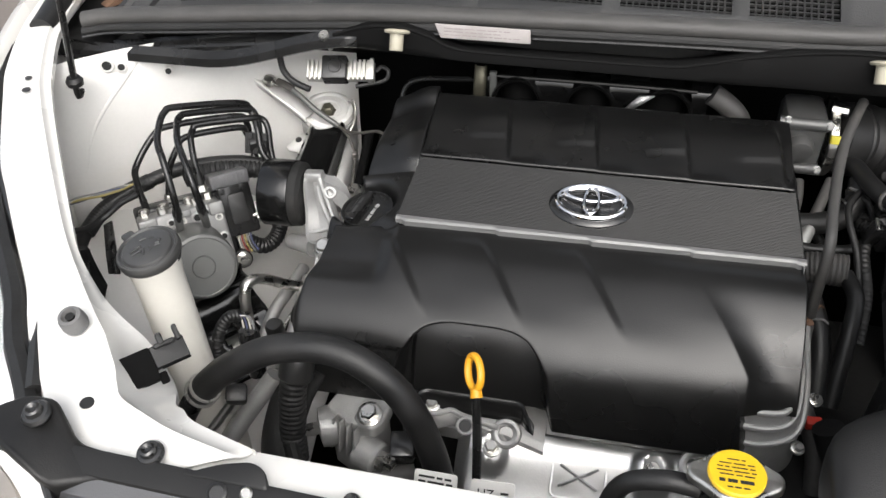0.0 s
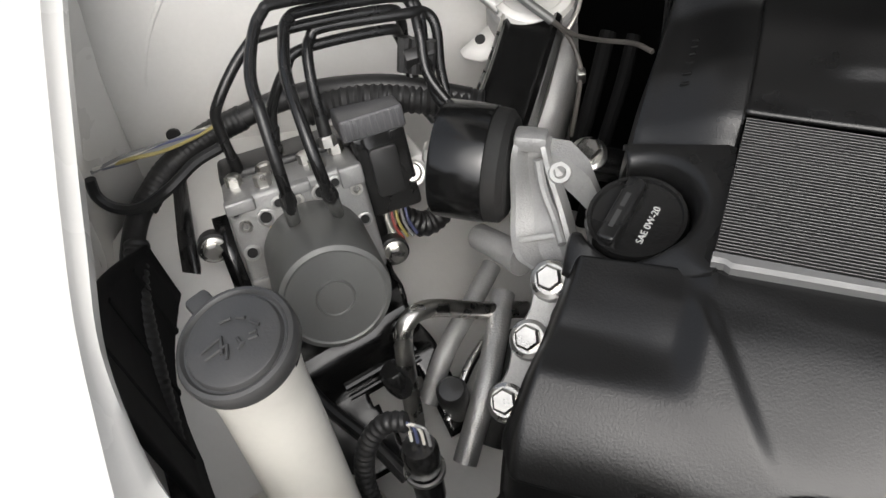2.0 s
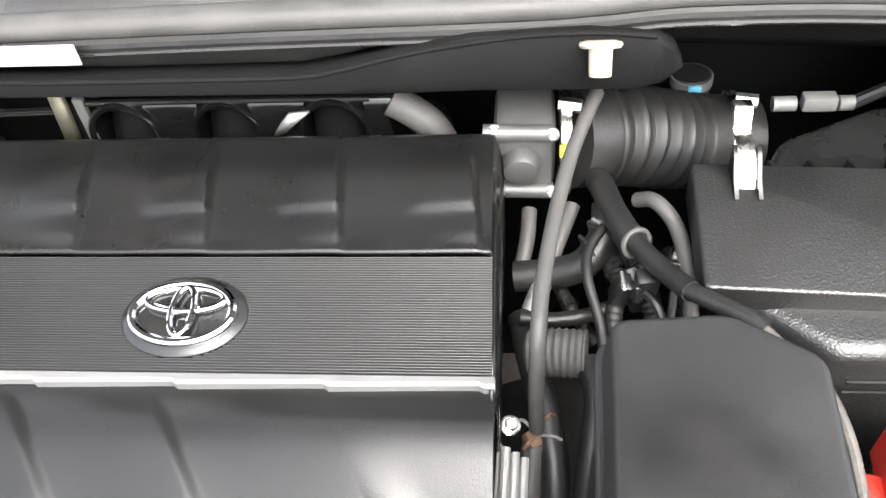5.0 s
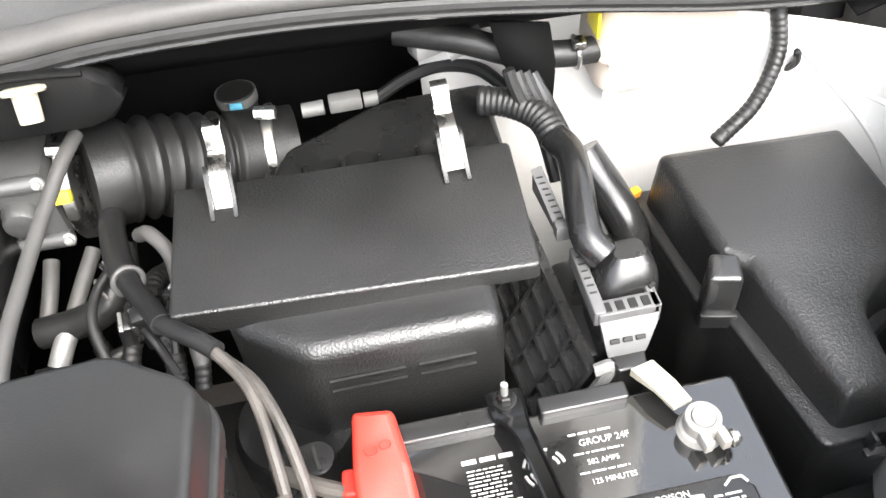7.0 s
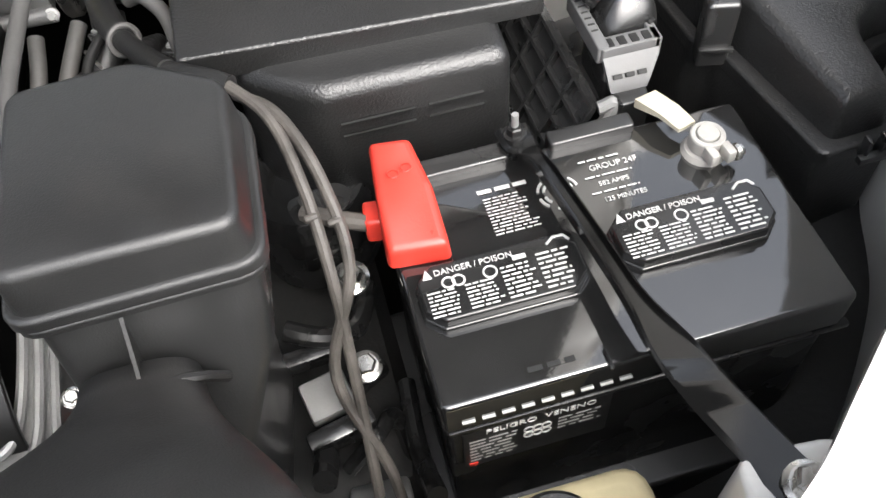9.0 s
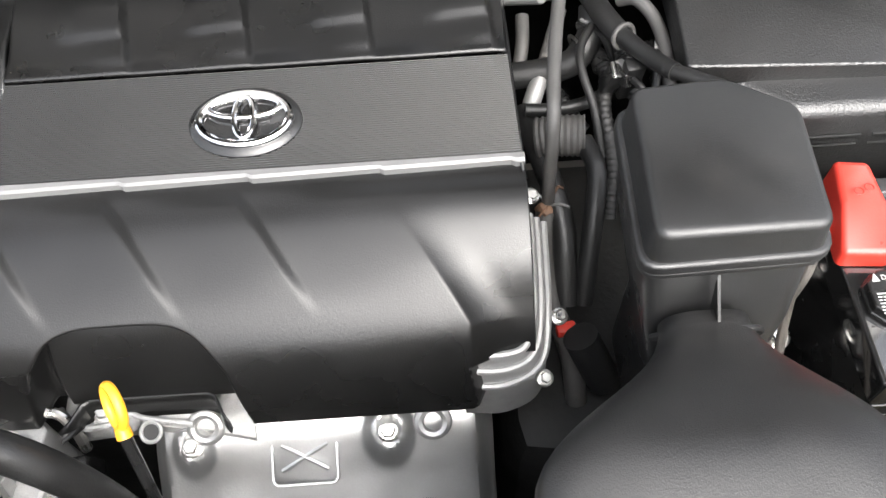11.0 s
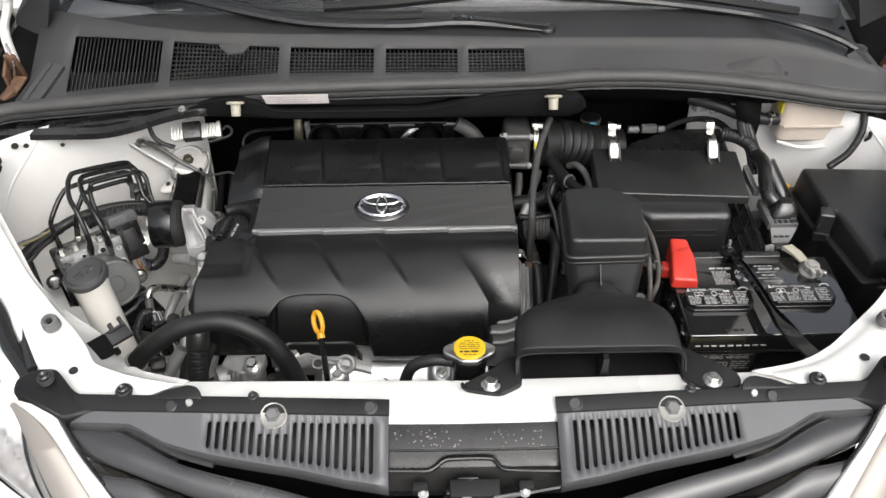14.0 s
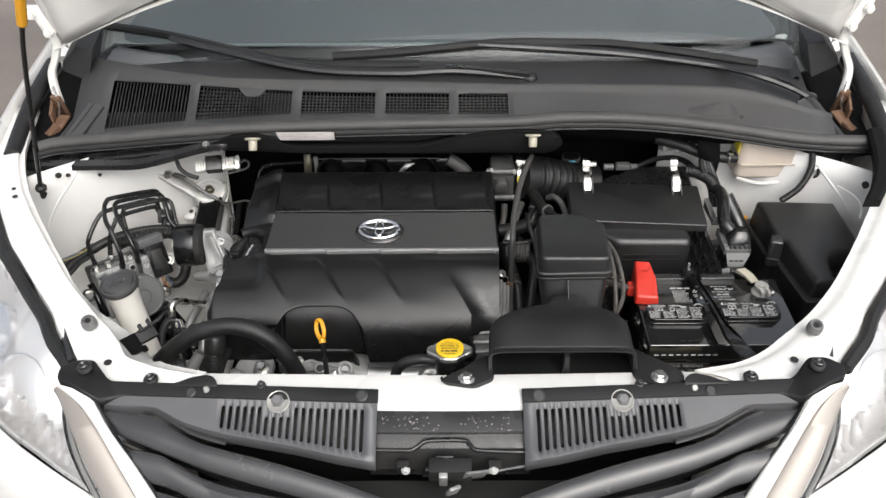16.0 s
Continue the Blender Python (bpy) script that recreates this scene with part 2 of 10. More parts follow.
def solid(name, bm, mat, base, label, category, kind="", group="", sharp=35, thick=0.0):
    """A thing that is one mesh."""
    bmesh.ops.translate(bm, verts=bm.verts, vec=-V(base))
    ob = new(name, finish(name, bm, mat, sharp))
    ob.location = base
    if thick:
        mod = ob.modifiers.new("thickness", "SOLIDIFY")
        mod.thickness, mod.offset = thick, -1
    return tagged(ob, label, category, group, kind)


def frame_of(axis, up=(0, 0, 1)):
    """A turn whose z is the given axis."""
    a = V(axis).normalized()
    u = V(up) if abs(a.dot(V(up))) < 0.98 else V(0, 1, 0)
    x = u.cross(a).normalized()
    return Matrix((x, a.cross(x), a)).transposed()


def loft(bm, rings, caps=True, closed=True):
    rows = [[bm.verts.new(p) for p in ring] for ring in rings]
    k = len(rows[0])
    for a, b in zip(rows, rows[1:]):
        for i in range(k if closed else k - 1):
            j = (i + 1) % k
            bm.faces.new((a[i], a[j], b[j], b[i]))
    if caps and closed:
        bm.faces.new(rows[0][::-1])
        bm.faces.new(rows[-1])
    return bm


def lathe(bm, base, axis, profile, seg=24, up=(0, 0, 1)):
    """Turned body: profile of (radius, height along the axis)."""
    f, o = frame_of(axis, up), V(base)
    ring = lambda r, h: [o + f @ V(r * math.cos(2 * math.pi * i / seg), r * math.sin(2 * math.pi * i / seg), h) for i in range(seg)]
    return loft(bm, [ring(max(r, 1e-4), h) for r, h in profile])


def rod(bm, p, q, r, r2=None, seg=16, edge=0.0):
    p, q = V(p), V(q)
    n, r2 = (q - p).length, r if r2 is None else r2
    prof = [(r, 0), (r2, n)]
    if edge:
        prof = [(r - edge, 0), (r - edge * 0.3, edge * 0.3), (r, edge), (r2, n - edge), (r2 - edge * 0.3, n - edge * 0.3), (r2 - edge, n)]
    return lathe(bm, p, q - p, prof, seg)


def spline(pts, n=8):
    pts = [V(p) for p in pts]
    if len(pts) < 3:
        return [pts[0].lerp(pts[-1], i / n) for i in range(n + 1)]
    ext = [2 * pts[0] - pts[1]] + pts + [2 * pts[-1] - pts[-2]]
    out = []
    for a, b, c, d in zip(ext, ext[1:], ext[2:], ext[3:]):
        for i in range(n):
            t = i / n
            out.append(0.5 * ((2 * b) + (c - a) * t + (2 * a - 5 * b + 4 * c - d) * t * t + (3 * b - a - 3 * c + d) * t ** 3))
    return out + [pts[-1]]


def sweep(bm, pts, r, seg=10, n=8, rf=None, flat=1.0):
    """A tube along a smooth curve; rf(s) scales the radius along it, s in metres."""
    path = spline(pts, n)
    up, rings, s = None, [], 0.0
    for i, p in enumerate(path):
        d = (path[min(i + 1, len(path) - 1)] - path[max(i - 1, 0)]).normalized()
        if up is None:
            up = V(0, 0, 1) if abs(d.z) < 0.9 else V(0, 1, 0)
        x = d.cross(up).normalized()
        up = x.cross(d).normalized()
        if i:
            s += (p - path[i - 1]).length
        k = r * (rf(s) if rf else 1)
        rings.append([p + x * k * math.cos(2 * math.pi * j / seg) + up * k * flat * math.sin(2 * math.pi * j / seg) for j in range(seg)])
    return loft(bm, rings)


def corrugated(bm, pts, r, pitch=0.006, depth=0.12, seg=12):
    length = sum((b - a).length for a, b in zip(spline(pts, 8), spline(pts, 8)[1:]))
    n = max(6, int(length / pitch * 4 / max(1, len(pts) - 1)))
    return sweep(bm, pts, r, seg, n, lambda s: 1 - depth * (0.5 + 0.5 * math.cos(2 * math.pi * s / pitch)))


def box(bm, c, size, bev=0.0, rot=(0, 0, 0), seg=2):
    m = Matrix.LocRotScale(V(c), Euler([radians(a) for a in rot]), None)
    vs = bmesh.ops.create_cube(bm, size=1.0, matrix=m @ Matrix.Diagonal((*size, 1)))["verts"]
    if bev:
        es = list({e for v in vs for e in v.link_edges})
        bmesh.ops.bevel(bm, geom=es, offset=bev, segments=seg, affect="EDGES", profile=0.5, clamp_overlap=True)
    return bm


def rpoly(poly, r, n=4):
    """The polygon with rounded corners; r is a radius or one for each corner."""
    out, k = [], len(poly)
    for i, p in enumerate(poly):
        p, a, c = V(*p, 0), V(*poly[i - 1], 0), V(*poly[(i + 1) % k], 0)
        ri = r[i] if isinstance(r, (list, tuple)) else r
        da, dc = (a - p), (c - p)
        ri = min(ri, da.length * 0.48, dc.length * 0.48)
        s, e = p + da.normalized() * ri, p + dc.normalized() * ri
        for j in range(n + 1):
            t = j / n
            q = (1 - t) ** 2 * s + 2 * t * (1 - t) * p + t * t * e
            out.append((q.x, q.y))
    return out


def inset(ring, d):
    """Moves a counter-clockwise ring of (x, y) inwards by about d."""
    k, out = len(ring), []
    for i, (x, y) in enumerate(ring):
        (ax, ay), (cx, cy) = ring[i - 1], ring[(i + 1) % k]
        tx, ty = cx - ax, cy - ay
        n = math.hypot(tx, ty) or 1
        out.append((x - ty / n * d, y + tx / n * d))
    return out


def offset_poly(poly, d):
    """Moves every side of a counter-clockwise polygon inwards by d."""
    k, out = len(poly), []
    for i in range(k):
        a, p, c = V(*poly[i - 1], 0), V(*poly[i], 0), V(*poly[(i + 1) % k], 0)
        n1, n2 = (p - a).normalized(), (c - p).normalized()
        n1, n2 = V(-n1.y, n1.x, 0), V(-n2.y, n2.x, 0)
        h = n1 + n2
        h = h / max(0.3, h.dot(n1)) if h.length > 1e-6 else n1
        q = p + h * d
        out.append((q.x, q.y))
    return out


def slab(bm, poly, z0, z1, r=0.01, edge=0.004, draft=0.0, m=None, n=4, bottom_edge=0.0):
    """A moulded block on a counter-clockwise outline, with rounded corners and top edges; draft: how much the top is drawn in. z1 may be a function of x, y."""
    less = (lambda d: [max(a - d, 0.0004) for a in r]) if isinstance(r, (list, tuple)) else (lambda d: max(r - d, 0.0004))
    at = lambda d: rpoly(offset_poly(poly, d), less(d), n) if r else inset(poly, d)
    ring = at(0.0)
    top = z1 if callable(z1) else (lambda x, y: z1)
    rings = []
    if bottom_edge:
        rings.append([V(x, y, z0) for x, y in at(bottom_edge)])
        rings.append([V(x, y, z0 + bottom_edge) for x, y in ring])
    else:
        rings.append([V(x, y, z0) for x, y in ring])
    for a in (0, 30, 60, 90):
        d = draft + edge * (1 - math.cos(radians(a)))
        rings.append([V(x, y, top(x, y) - edge * (1 - math.sin(radians(a)))) for x, y in at(d)])
    if m is not None:
        rings = [[m @ p for p in ring] for ring in rings]
    return loft(bm, rings)


def rect(x0, y0, x1, y1):
    return [(x0, y0), (x1, y0), (x1, y1), (x0, y1)]


def sheet(bm, f, nu, nv):
    """A grid over f(u, v), u and v from 0 to 1."""
    g = [[bm.verts.new(f(i / nu, j / nv)) for j in range(nv + 1)] for i in range(nu + 1)]
    for i in range(nu):
        for j in range(nv):
            bm.faces.new((g[i][j], g[i + 1][j], g[i + 1][j + 1], g[i][j + 1]))
    return bm


def bolt(parent, p, axis=(0, 0, 1), r=0.007, mat=None, name="bolt"):
    """A flanged hexagon bolt head."""
    bm = B()
    lathe(bm, p, axis, [(r * 1.45, -0.002), (r * 1.45, r * 0.2), (r * 1.15, r * 0.35)], 20)
    lathe(bm, p, axis, [(r, 0), (r, r * 0.95), (r * 0.8, r * 1.15)], 6)
    return part(name, bm, mat or ZINC, parent, sharp=25)


def lettering(parent, text, size, m, mat, name="lettering", label=""):
    """Raised letters in the built-in font; m places the text's own plane."""
    cu = bpy.data.curves.new(name, "FONT")
    cu.body, cu.size, cu.extrude = text, size, 0.0003
    cu.align_x, cu.align_y = "CENTER", "CENTER"
    ob = new(name, cu)
    me = bpy.data.meshes.new_from_object(ob)
    bpy.data.objects.remove(ob)
    bpy.data.curves.remove(cu)
    me.transform(Matrix.Translation(-root(parent).location) @ m)
    me.materials.append(mat)
    ob = new(name, me)
    ob.parent = parent
    return tagged(ob, label)


def printed_lines(bm, m, x0, y0, x1, y1, rows, seed, h=0.55, ragged=0.3):
    """Rows of short bars for print too small to read, in the plane of m."""
    rnd = random.Random(seed)
    step = (y1 - y0) / rows
    for i in range(rows):
        y, x = y1 - (i + 0.5) * step, x0
        end = x1 - (x1 - x0) * rnd.random() * ragged
        while x < end:
            w = min(step * rnd.uniform(0.8, 3.2), end - x)
            if w > step * 0.3:
                q = [m @ V(a, b, 0) for a, b in rect(x, y - step * h / 2, x + w, y + step * h / 2)]
                bm.faces.new([bm.verts.new(p) for p in q])
            x += w + step * 0.45
    return bm

def smooth(a, b, x):
    t = max(0.0, min(1.0, (x - a) / (b - a)))
    return t * t * (3 - 2 * t)


def lerp_in(table, x):
    """Straight-line reading of a table of (x, value)."""
    for (a, p), (b, q) in zip(table, table[1:]):
        if x <= b:
            return p + (q - p) * (x - a) / (b - a)
    return table[-1][1]


# ---- ground ----
bm = B()
bmesh.ops.create_grid(bm, x_segments=8, y_segments=8, size=150)
solid("ground", bm, PAVING, (0, 0, 0), "light brown stone paving under the car", "ground", "structure")

# ---- car body ----
body = thing("car_body", (0, 0.3, 0.2), "white painted car front with the bonnet open", "car")

# washer side: outer edge, fold line and inner lip of the flange, which dishes down by the relay box
OUTER_A = [(0.46, 0.03, 0.89), (0.50, 0.05, 0.892), (0.52, 0.06, 0.892), (0.535, 0.08, 0.894), (0.546, 0.10, 0.896), (0.562, 0.126, 0.898), (0.588, 0.156, 0.90), (0.596, 0.168, 0.901), (0.604, 0.180, 0.902), (0.624, 0.212, 0.905),
           (0.667, 0.265, 0.910), (0.714, 0.325, 0.916), (0.750, 0.372, 0.920), (0.816, 0.466, 0.932), (0.848, 0.525, 0.940), (0.875, 0.62, 0.953), (0.890, 0.76, 0.968)]
OUTER_A = [(x + 0.013 * smooth(0.05, 0.13, y) * smooth(0.50, 0.36, y), y - 0.003 * smooth(0.05, 0.13, y) * smooth(0.5, 0.36, y), z) for x, y, z in OUTER_A]
FOLD_A = [(0.37, 0.066, 0.897), (0.425, 0.078, 0.898), (0.458, 0.090, 0.898), (0.482, 0.100, 0.900), (0.492, 0.112, 0.901), (0.502, 0.128, 0.902), (0.520, 0.150, 0.903), (0.530, 0.162, 0.903), (0.546, 0.178, 0.904), (0.578, 0.212, 0.906),
          (0.622, 0.262, 0.910), (0.660, 0.312, 0.914), (0.700, 0.367, 0.918), (0.768, 0.466, 0.930), (0.800, 0.525, 0.938), (0.834, 0.62, 0.952), (0.856, 0.76, 0.967)]
INNER = [(0.36, 0.078, 0.895), (0.420, 0.098, 0.890), (0.441, 0.115, 0.880), (0.457, 0.128, 0.866), (0.471, 0.149, 0.850), (0.481, 0.165, 0.847), (0.503, 0.184, 0.856), (0.518, 0.194, 0.868), (0.543, 0.203, 0.884), (0.570, 0.220, 0.894),
         (0.612, 0.260, 0.905), (0.648, 0.310, 0.911), (0.688, 0.366, 0.915), (0.755, 0.466, 0.927), (0.788, 0.525, 0.936), (0.824, 0.62, 0.95), (0.846, 0.76, 0.965)]
INNER_B = [(0.36, 0.078, 0.896), (0.425, 0.092, 0.896), (0.470, 0.115, 0.896), (0.505, 0.143, 0.897), (0.535, 0.168, 0.898), (0.567, 0.196, 0.900), (0.600, 0.231, 0.903), (0.632, 0.270, 0.906),
           (0.667, 0.319, 0.910), (0.702, 0.370, 0.914), (0.729, 0.412, 0.919), (0.764, 0.467, 0.926), (0.795, 0.525, 0.935), (0.828, 0.62, 0.95), (0.848, 0.76, 0.965)]
OUTER = [(0.46, 0.030, 0.89), (0.520, 0.060, 0.892), (0.546, 0.100, 0.896), (0.562, 0.126, 0.898), (0.588, 0.156, 0.900), (0.604, 0.180, 0.902), (0.624, 0.212, 0.905), (0.667, 0.265, 0.910),
         (0.714, 0.325, 0.916), (0.750, 0.372, 0.920), (0.778, 0.412, 0.925), (0.816, 0.466, 0.932), (0.848, 0.525, 0.940), (0.875, 0.62, 0.953), (0.890, 0.76, 0.968)]
# battery side: the flange runs wider along the lamp
OUTER_B = [(x + 0.006 + 0.030 * smooth(0.03, 0.13, y) * smooth(0.62, 0.40, y), y - 0.004 * smooth(0.05, 0.13, y) * smooth(0.5, 0.36, y), z) for x, y, z in OUTER]


def inner_fender(side, name):
    """The flange along the bonnet's edge with its wall down into the bay."""
    bm, rings = B(), []
    if side < 0:
        rows = list(zip(spline(INNER, 5), spline(OUTER_A, 5), spline(FOLD_A, 5)))
    else:
        rows = [(a, o, a + (o - a).normalized() * 0.025) for a, o in zip(spline(INNER_B, 5), spline(OUTER_B, 5))]
    for a, o, f in rows:
        d = (a - o).normalized()
        d.z = 0
        lift = V(0, 0, 0.006)
        # a deep dark pocket lies under the flange beside the brake unit
        deep = 0.018 + 0.040 * smooth(0.225, 0.28, a.y) * smooth(0.56, 0.47, a.y) if side < 0 else 0.0
        cut = 1 - 0.75 * smooth(0.27, 0.36, a.y)
        dish = V(0, 0, -0.006) * smooth(0.895, 0.875, a.z)
        ring = [o - d * 0.006 - V(0, 0, 0.12), o - d * 0.004 - V(0, 0, 0.012), o, o.lerp(f, 0.3) + lift * 0.5, o.lerp(f, 0.8) + lift, f + lift, f.lerp(a, 0.22) + lift * 0.5 + dish, f.lerp(a, 0.6) + lift * 0.1 + dish, a + V(0, 0, 0.001), a - V(0, 0, 0.008),
                a - d * (0.004 + deep * 0.8) - V(0, 0, 0.014), a - d * (0.004 + 0.012 * cut + deep) - V(0, 0, 0.05), a - d * (0.004 + 0.03 * cut + deep) - V(0, 0, 0.2), a - d * (0.004 + 0.035 * cut + deep) - V(0, 0, 0.55)]
        rings.append([V(p.x * side, p.y, p.z) for p in ring])
    loft(bm, rings, False, False)
    ob = part(name, bm, WHITE, body, "white painted flange and inner wing", 50, thick=0.002)
    return ob


for side in (-1, 1):
    ob = inner_fender(side, "inner_fender")
    # holes and a small bolt on the flange
    for x, y, z, r in ((0.509, 0.092, 0.9, 0.006), (0.79, 0.475, 0.938, 0.005), (0.80, 0.497, 0.94, 0.004)):
        bm = B()
        lathe(bm, (side * x, y, z + 0.0025), (0, 0, 1), [(r * 1.0, 0), (r, 0.001)], 16)
        part("punched_hole", bm, INK, ob)
    # wall towards the suspension turret and the turret's front
    bm = B()
    f = lambda u, v: V(side * (0.830 - (0.355 if side < 0 else 0.39) * u + 0.015 * math.sin(3 * u)), 0.50 + 0.21 * u ** 0.8 + (0.05 * v * v), 0.38 + 0.54 * v)
    sheet(bm, f, 14, 14)
    part("turret_wall", bm, APRON, body, "off-white painted suspension turret wall", thick=0.002)
    # wheel housing, pale under the brake unit and near black on the battery side
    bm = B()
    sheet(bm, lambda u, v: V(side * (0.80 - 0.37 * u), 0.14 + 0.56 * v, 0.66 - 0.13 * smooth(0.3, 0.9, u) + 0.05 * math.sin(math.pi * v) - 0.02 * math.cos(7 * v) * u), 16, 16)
    part("wheel_housing", bm, APRON if side < 0 else DARK, body, "pale painted inner wheel housing" if side < 0 else "dark inner wheel housing", thick=0.002)
    # seam ridge along the wall's corner
    bm = B()
    sweep(bm, [f(0.02, 0.55), f(0.1, 0.8), f(0.3, 0.97)], 0.003, 8)
    part("seam", bm, APRON, body)
    # outer wing panel
    bm = B()
    rings = []
    for o in spline([(0.80, 0.40, 0.912), (0.848, 0.5, 0.938), (0.878, 0.62, 0.962), (0.892, 0.8, 0.982), (0.905, 1.1, 1.0)], 5):
        rings.append([V(side * (o.x + dx), o.y, o.z + dz) for dx, dz in ((0.0, -0.09), (0.0, -0.006), (0.005, 0.002), (0.018, -0.004), (0.036, -0.03), (0.048, -0.09), (0.055, -0.3), (0.055, -0.7))])
    loft(bm, rings, False, False)
    part("wing", bm, WHITE, body, "white painted outer wing", 50, thick=0.002)
    bm = B()
    sheet(bm, lambda u, v: V(side * (0.775 + 0.02 * u + 0.10 * v), 0.625 + 0.40 * u, 0.915 + 0.02 * u + 0.012 * math.sin(math.pi * v)), 10, 8)
    part("corner_seal", bm, PANELBLK, body, "black rubber corner filler by the hinge", thick=0.003)
    bm = B()
    sweep(bm, [(side * 0.842, 0.60, 0.950), (side * 0.852, 0.68, 0.962), (side * 0.856, 0.78, 0.984), (side * 0.858, 0.90, 0.998)], 0.016, 12)
    part("corner_lip", bm, RUBBER, body)
    if side > 0:
        # black trim strip lying along the flange towards the hinge
        bm = B()
        loft(bm, [[p + V(-side * 0.014, 0, -0.012), p + V(-side * 0.014, 0, 0.0), p + V(-side * 0.008, 0, 0.005), p + V(side * 0.010, 0, 0.005), p + V(side * 0.017, 0, 0.0), p + V(side * 0.017, 0, -0.012)] for p in spline([(side * 0.752, 0.448, 0.938), (side * 0.785, 0.50, 0.947), (side * 0.808, 0.56, 0.958), (side * 0.822, 0.64, 0.972)], 5)])
        part("flange_trim", bm, PANELBLK, body, "black plastic trim strip on the flange", sharp=30)
        # white tube along the inner wall
        bm = B()
        sweep(bm, [(side * 0.752, 0.575, 0.885), (side * 0.762, 0.53, 0.895), (side * 0.760, 0.49, 0.898), (side * 0.742, 0.45, 0.898)], 0.0020, 8)
        part("wall_tube", bm, APRON, body)
        bm = B()
        lathe(bm, (side * 0.782, 0.535, 0.915), (-side * 0.85, -0.5, 0.1), [(0.007, 0), (0.007, 0.003)], 16)
        part("punched_hole", bm, INK, body)
    # rubber strip in the gap between flange and wing
    bm = B()
    sweep(bm, [(side * (o[0] + 0.012), o[1] - 0.007, o[2] - 0.012) for o in (OUTER_A[4:] if side < 0 else OUTER_B[2:])], 0.011, 8)
    part("gap_seal", bm, RUBBER, body)

for side in (-1, 1):
    bm = B()
    lathe(bm, (side * 0.72, 0.50, 0.33), (side, 0, 0), [(0.20, 0.0), (0.30, 0.0), (0.33, 0.03), (0.33, 0.17), (0.30, 0.2), (0.20, 0.2)], 40)
    part("tyre", bm, RUBBER, body, "black road tyre")

for x, y, z, r in ((-0.766, 0.600, 0.905, 0.006), (-0.751, 0.608, 0.900, 0.0045), (-0.70, 0.632, 0.885, 0.004)):
    bm = B()
    lathe(bm, (x, y, z), (0.47, -0.88, 0.1), [(r * 1.5, -0.003), (r * 1.5, 0.0012), (r * 1.1, 0.0016), (r, 0.0004)], 18)
    rim = part("hole_rim", bm, APRON, body)
    bm = B()
    lathe(bm, (x, y, z), (0.47, -0.88, 0.1), [(r, 0.0), (r, 0.0010)], 16)
    part("punched_hole", bm, INK, rim)

# upper tie bar behind the grille
bm, rings = B(), []
for i in range(41):
    x = -0.5 + i / 40
    k = min(1.0, abs(x) / 0.48)
    yf, yb, z = 0.014 + 0.020 * k * k, 0.076 + 0.008 * k, 0.893
    sag = 0.004 * math.cos(x * 9) ** 2
    rings.append([V(x, yf + 0.004, z - 0.10), V(x, yf + 0.001, z - 0.012), V(x, yf + 0.005, z - 0.003), V(x, yf + 0.014, z - 0.001), V(x, yf + 0.03, z + sag * 0.4), V(x, yb - 0.008, z),
                  V(x, yb - 0.002, z - 0.002), V(x, yb, z - 0.01), V(x, yb, z - 0.05)])
loft(bm, rings, False, False)
tie = part("upper_tie_bar", bm, WHITE, body, "white painted upper tie bar", 50, thick=0.002)
bm = B()
lathe(bm, (0.0, 0.055, 0.8925), (0, 0, 1), [(0.003, 0), (0.003, 0.001)], 12)
part("punched_hole", bm, INK, tie)

# bulkhead, tray and side closing walls, all dark; the bulkhead's black includes shade
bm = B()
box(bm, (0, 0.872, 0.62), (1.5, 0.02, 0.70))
part("bulkhead", bm, UNLITBLK, body, "black insulated bulkhead")
bm = B()
box(bm, (0, 0.35, 0.28), (1.5, 0.85, 0.02))
part("under_tray", bm, DARK, body)
bm = B()
box(bm, (0, 0.085, 0.58), (0.86, 0.02, 0.50))
part("radiator", bm, DARK, body, "dark radiator and fan shroud")

# bulkhead lip under the seal: a gloss rail on the wing side, elsewhere a recess with its shade in the colour
bm, rings = B(), []
for i in range(61):
    x = -0.80 + 1.60 * i / 60
    zc = 0.994 - 0.055 * ((x - 0.05) / 0.8) ** 2
    rings.append([V(x, 0.75, zc - 0.10), V(x, 0.70, zc - 0.06), V(x, 0.668, zc - 0.035), V(x, 0.655, zc - 0.012), V(x, 0.66, zc - 0.004)])
loft(bm, rings, False, False)
solid("cowl_lip", bm, UNLITBLK, (0, 0.68, 0.94), "cowl lip below the rubber seal, black for the shade there", "cowl lip", sharp=30, thick=0.003)
bm, rings = B(), []
for i in range(25):
    x = -0.88 + 0.45 * i / 24
    low = 0.900 + 0.045 * smooth(-0.64, -0.43, x)
    zc = 0.990 - 0.055 * ((x - 0.05) / 0.8) ** 2
    rings.append([V(x, 0.70, low - 0.02), V(x, 0.624, low), V(x, 0.618, low + 0.004), V(x, 0.620, low + 0.014), V(x, 0.628, low + 0.022), V(x, 0.636, zc - 0.026), V(x, 0.645, zc - 0.014)])
loft(bm, rings, False, False)
solid("side_rail", bm, STEELBLK, (-0.6, 0.63, 0.92), "gloss black rail below the cowl seal", "rail", sharp=30, thick=0.003)
INS_TOP = [(-0.50, 0.945), (-0.47, 0.958), (-0.42, 0.975), (-0.375, 0.978), (-0.345, 0.971), (-0.325, 0.960), (-0.305, 0.9535), (-0.21, 0.952), (-0.06, 0.953), (-0.02, 0.960), (0.016, 0.969), (0.069, 0.980), (0.155, 0.9835), (0.200, 0.979), (0.214, 0.968), (0.220, 0.956)]
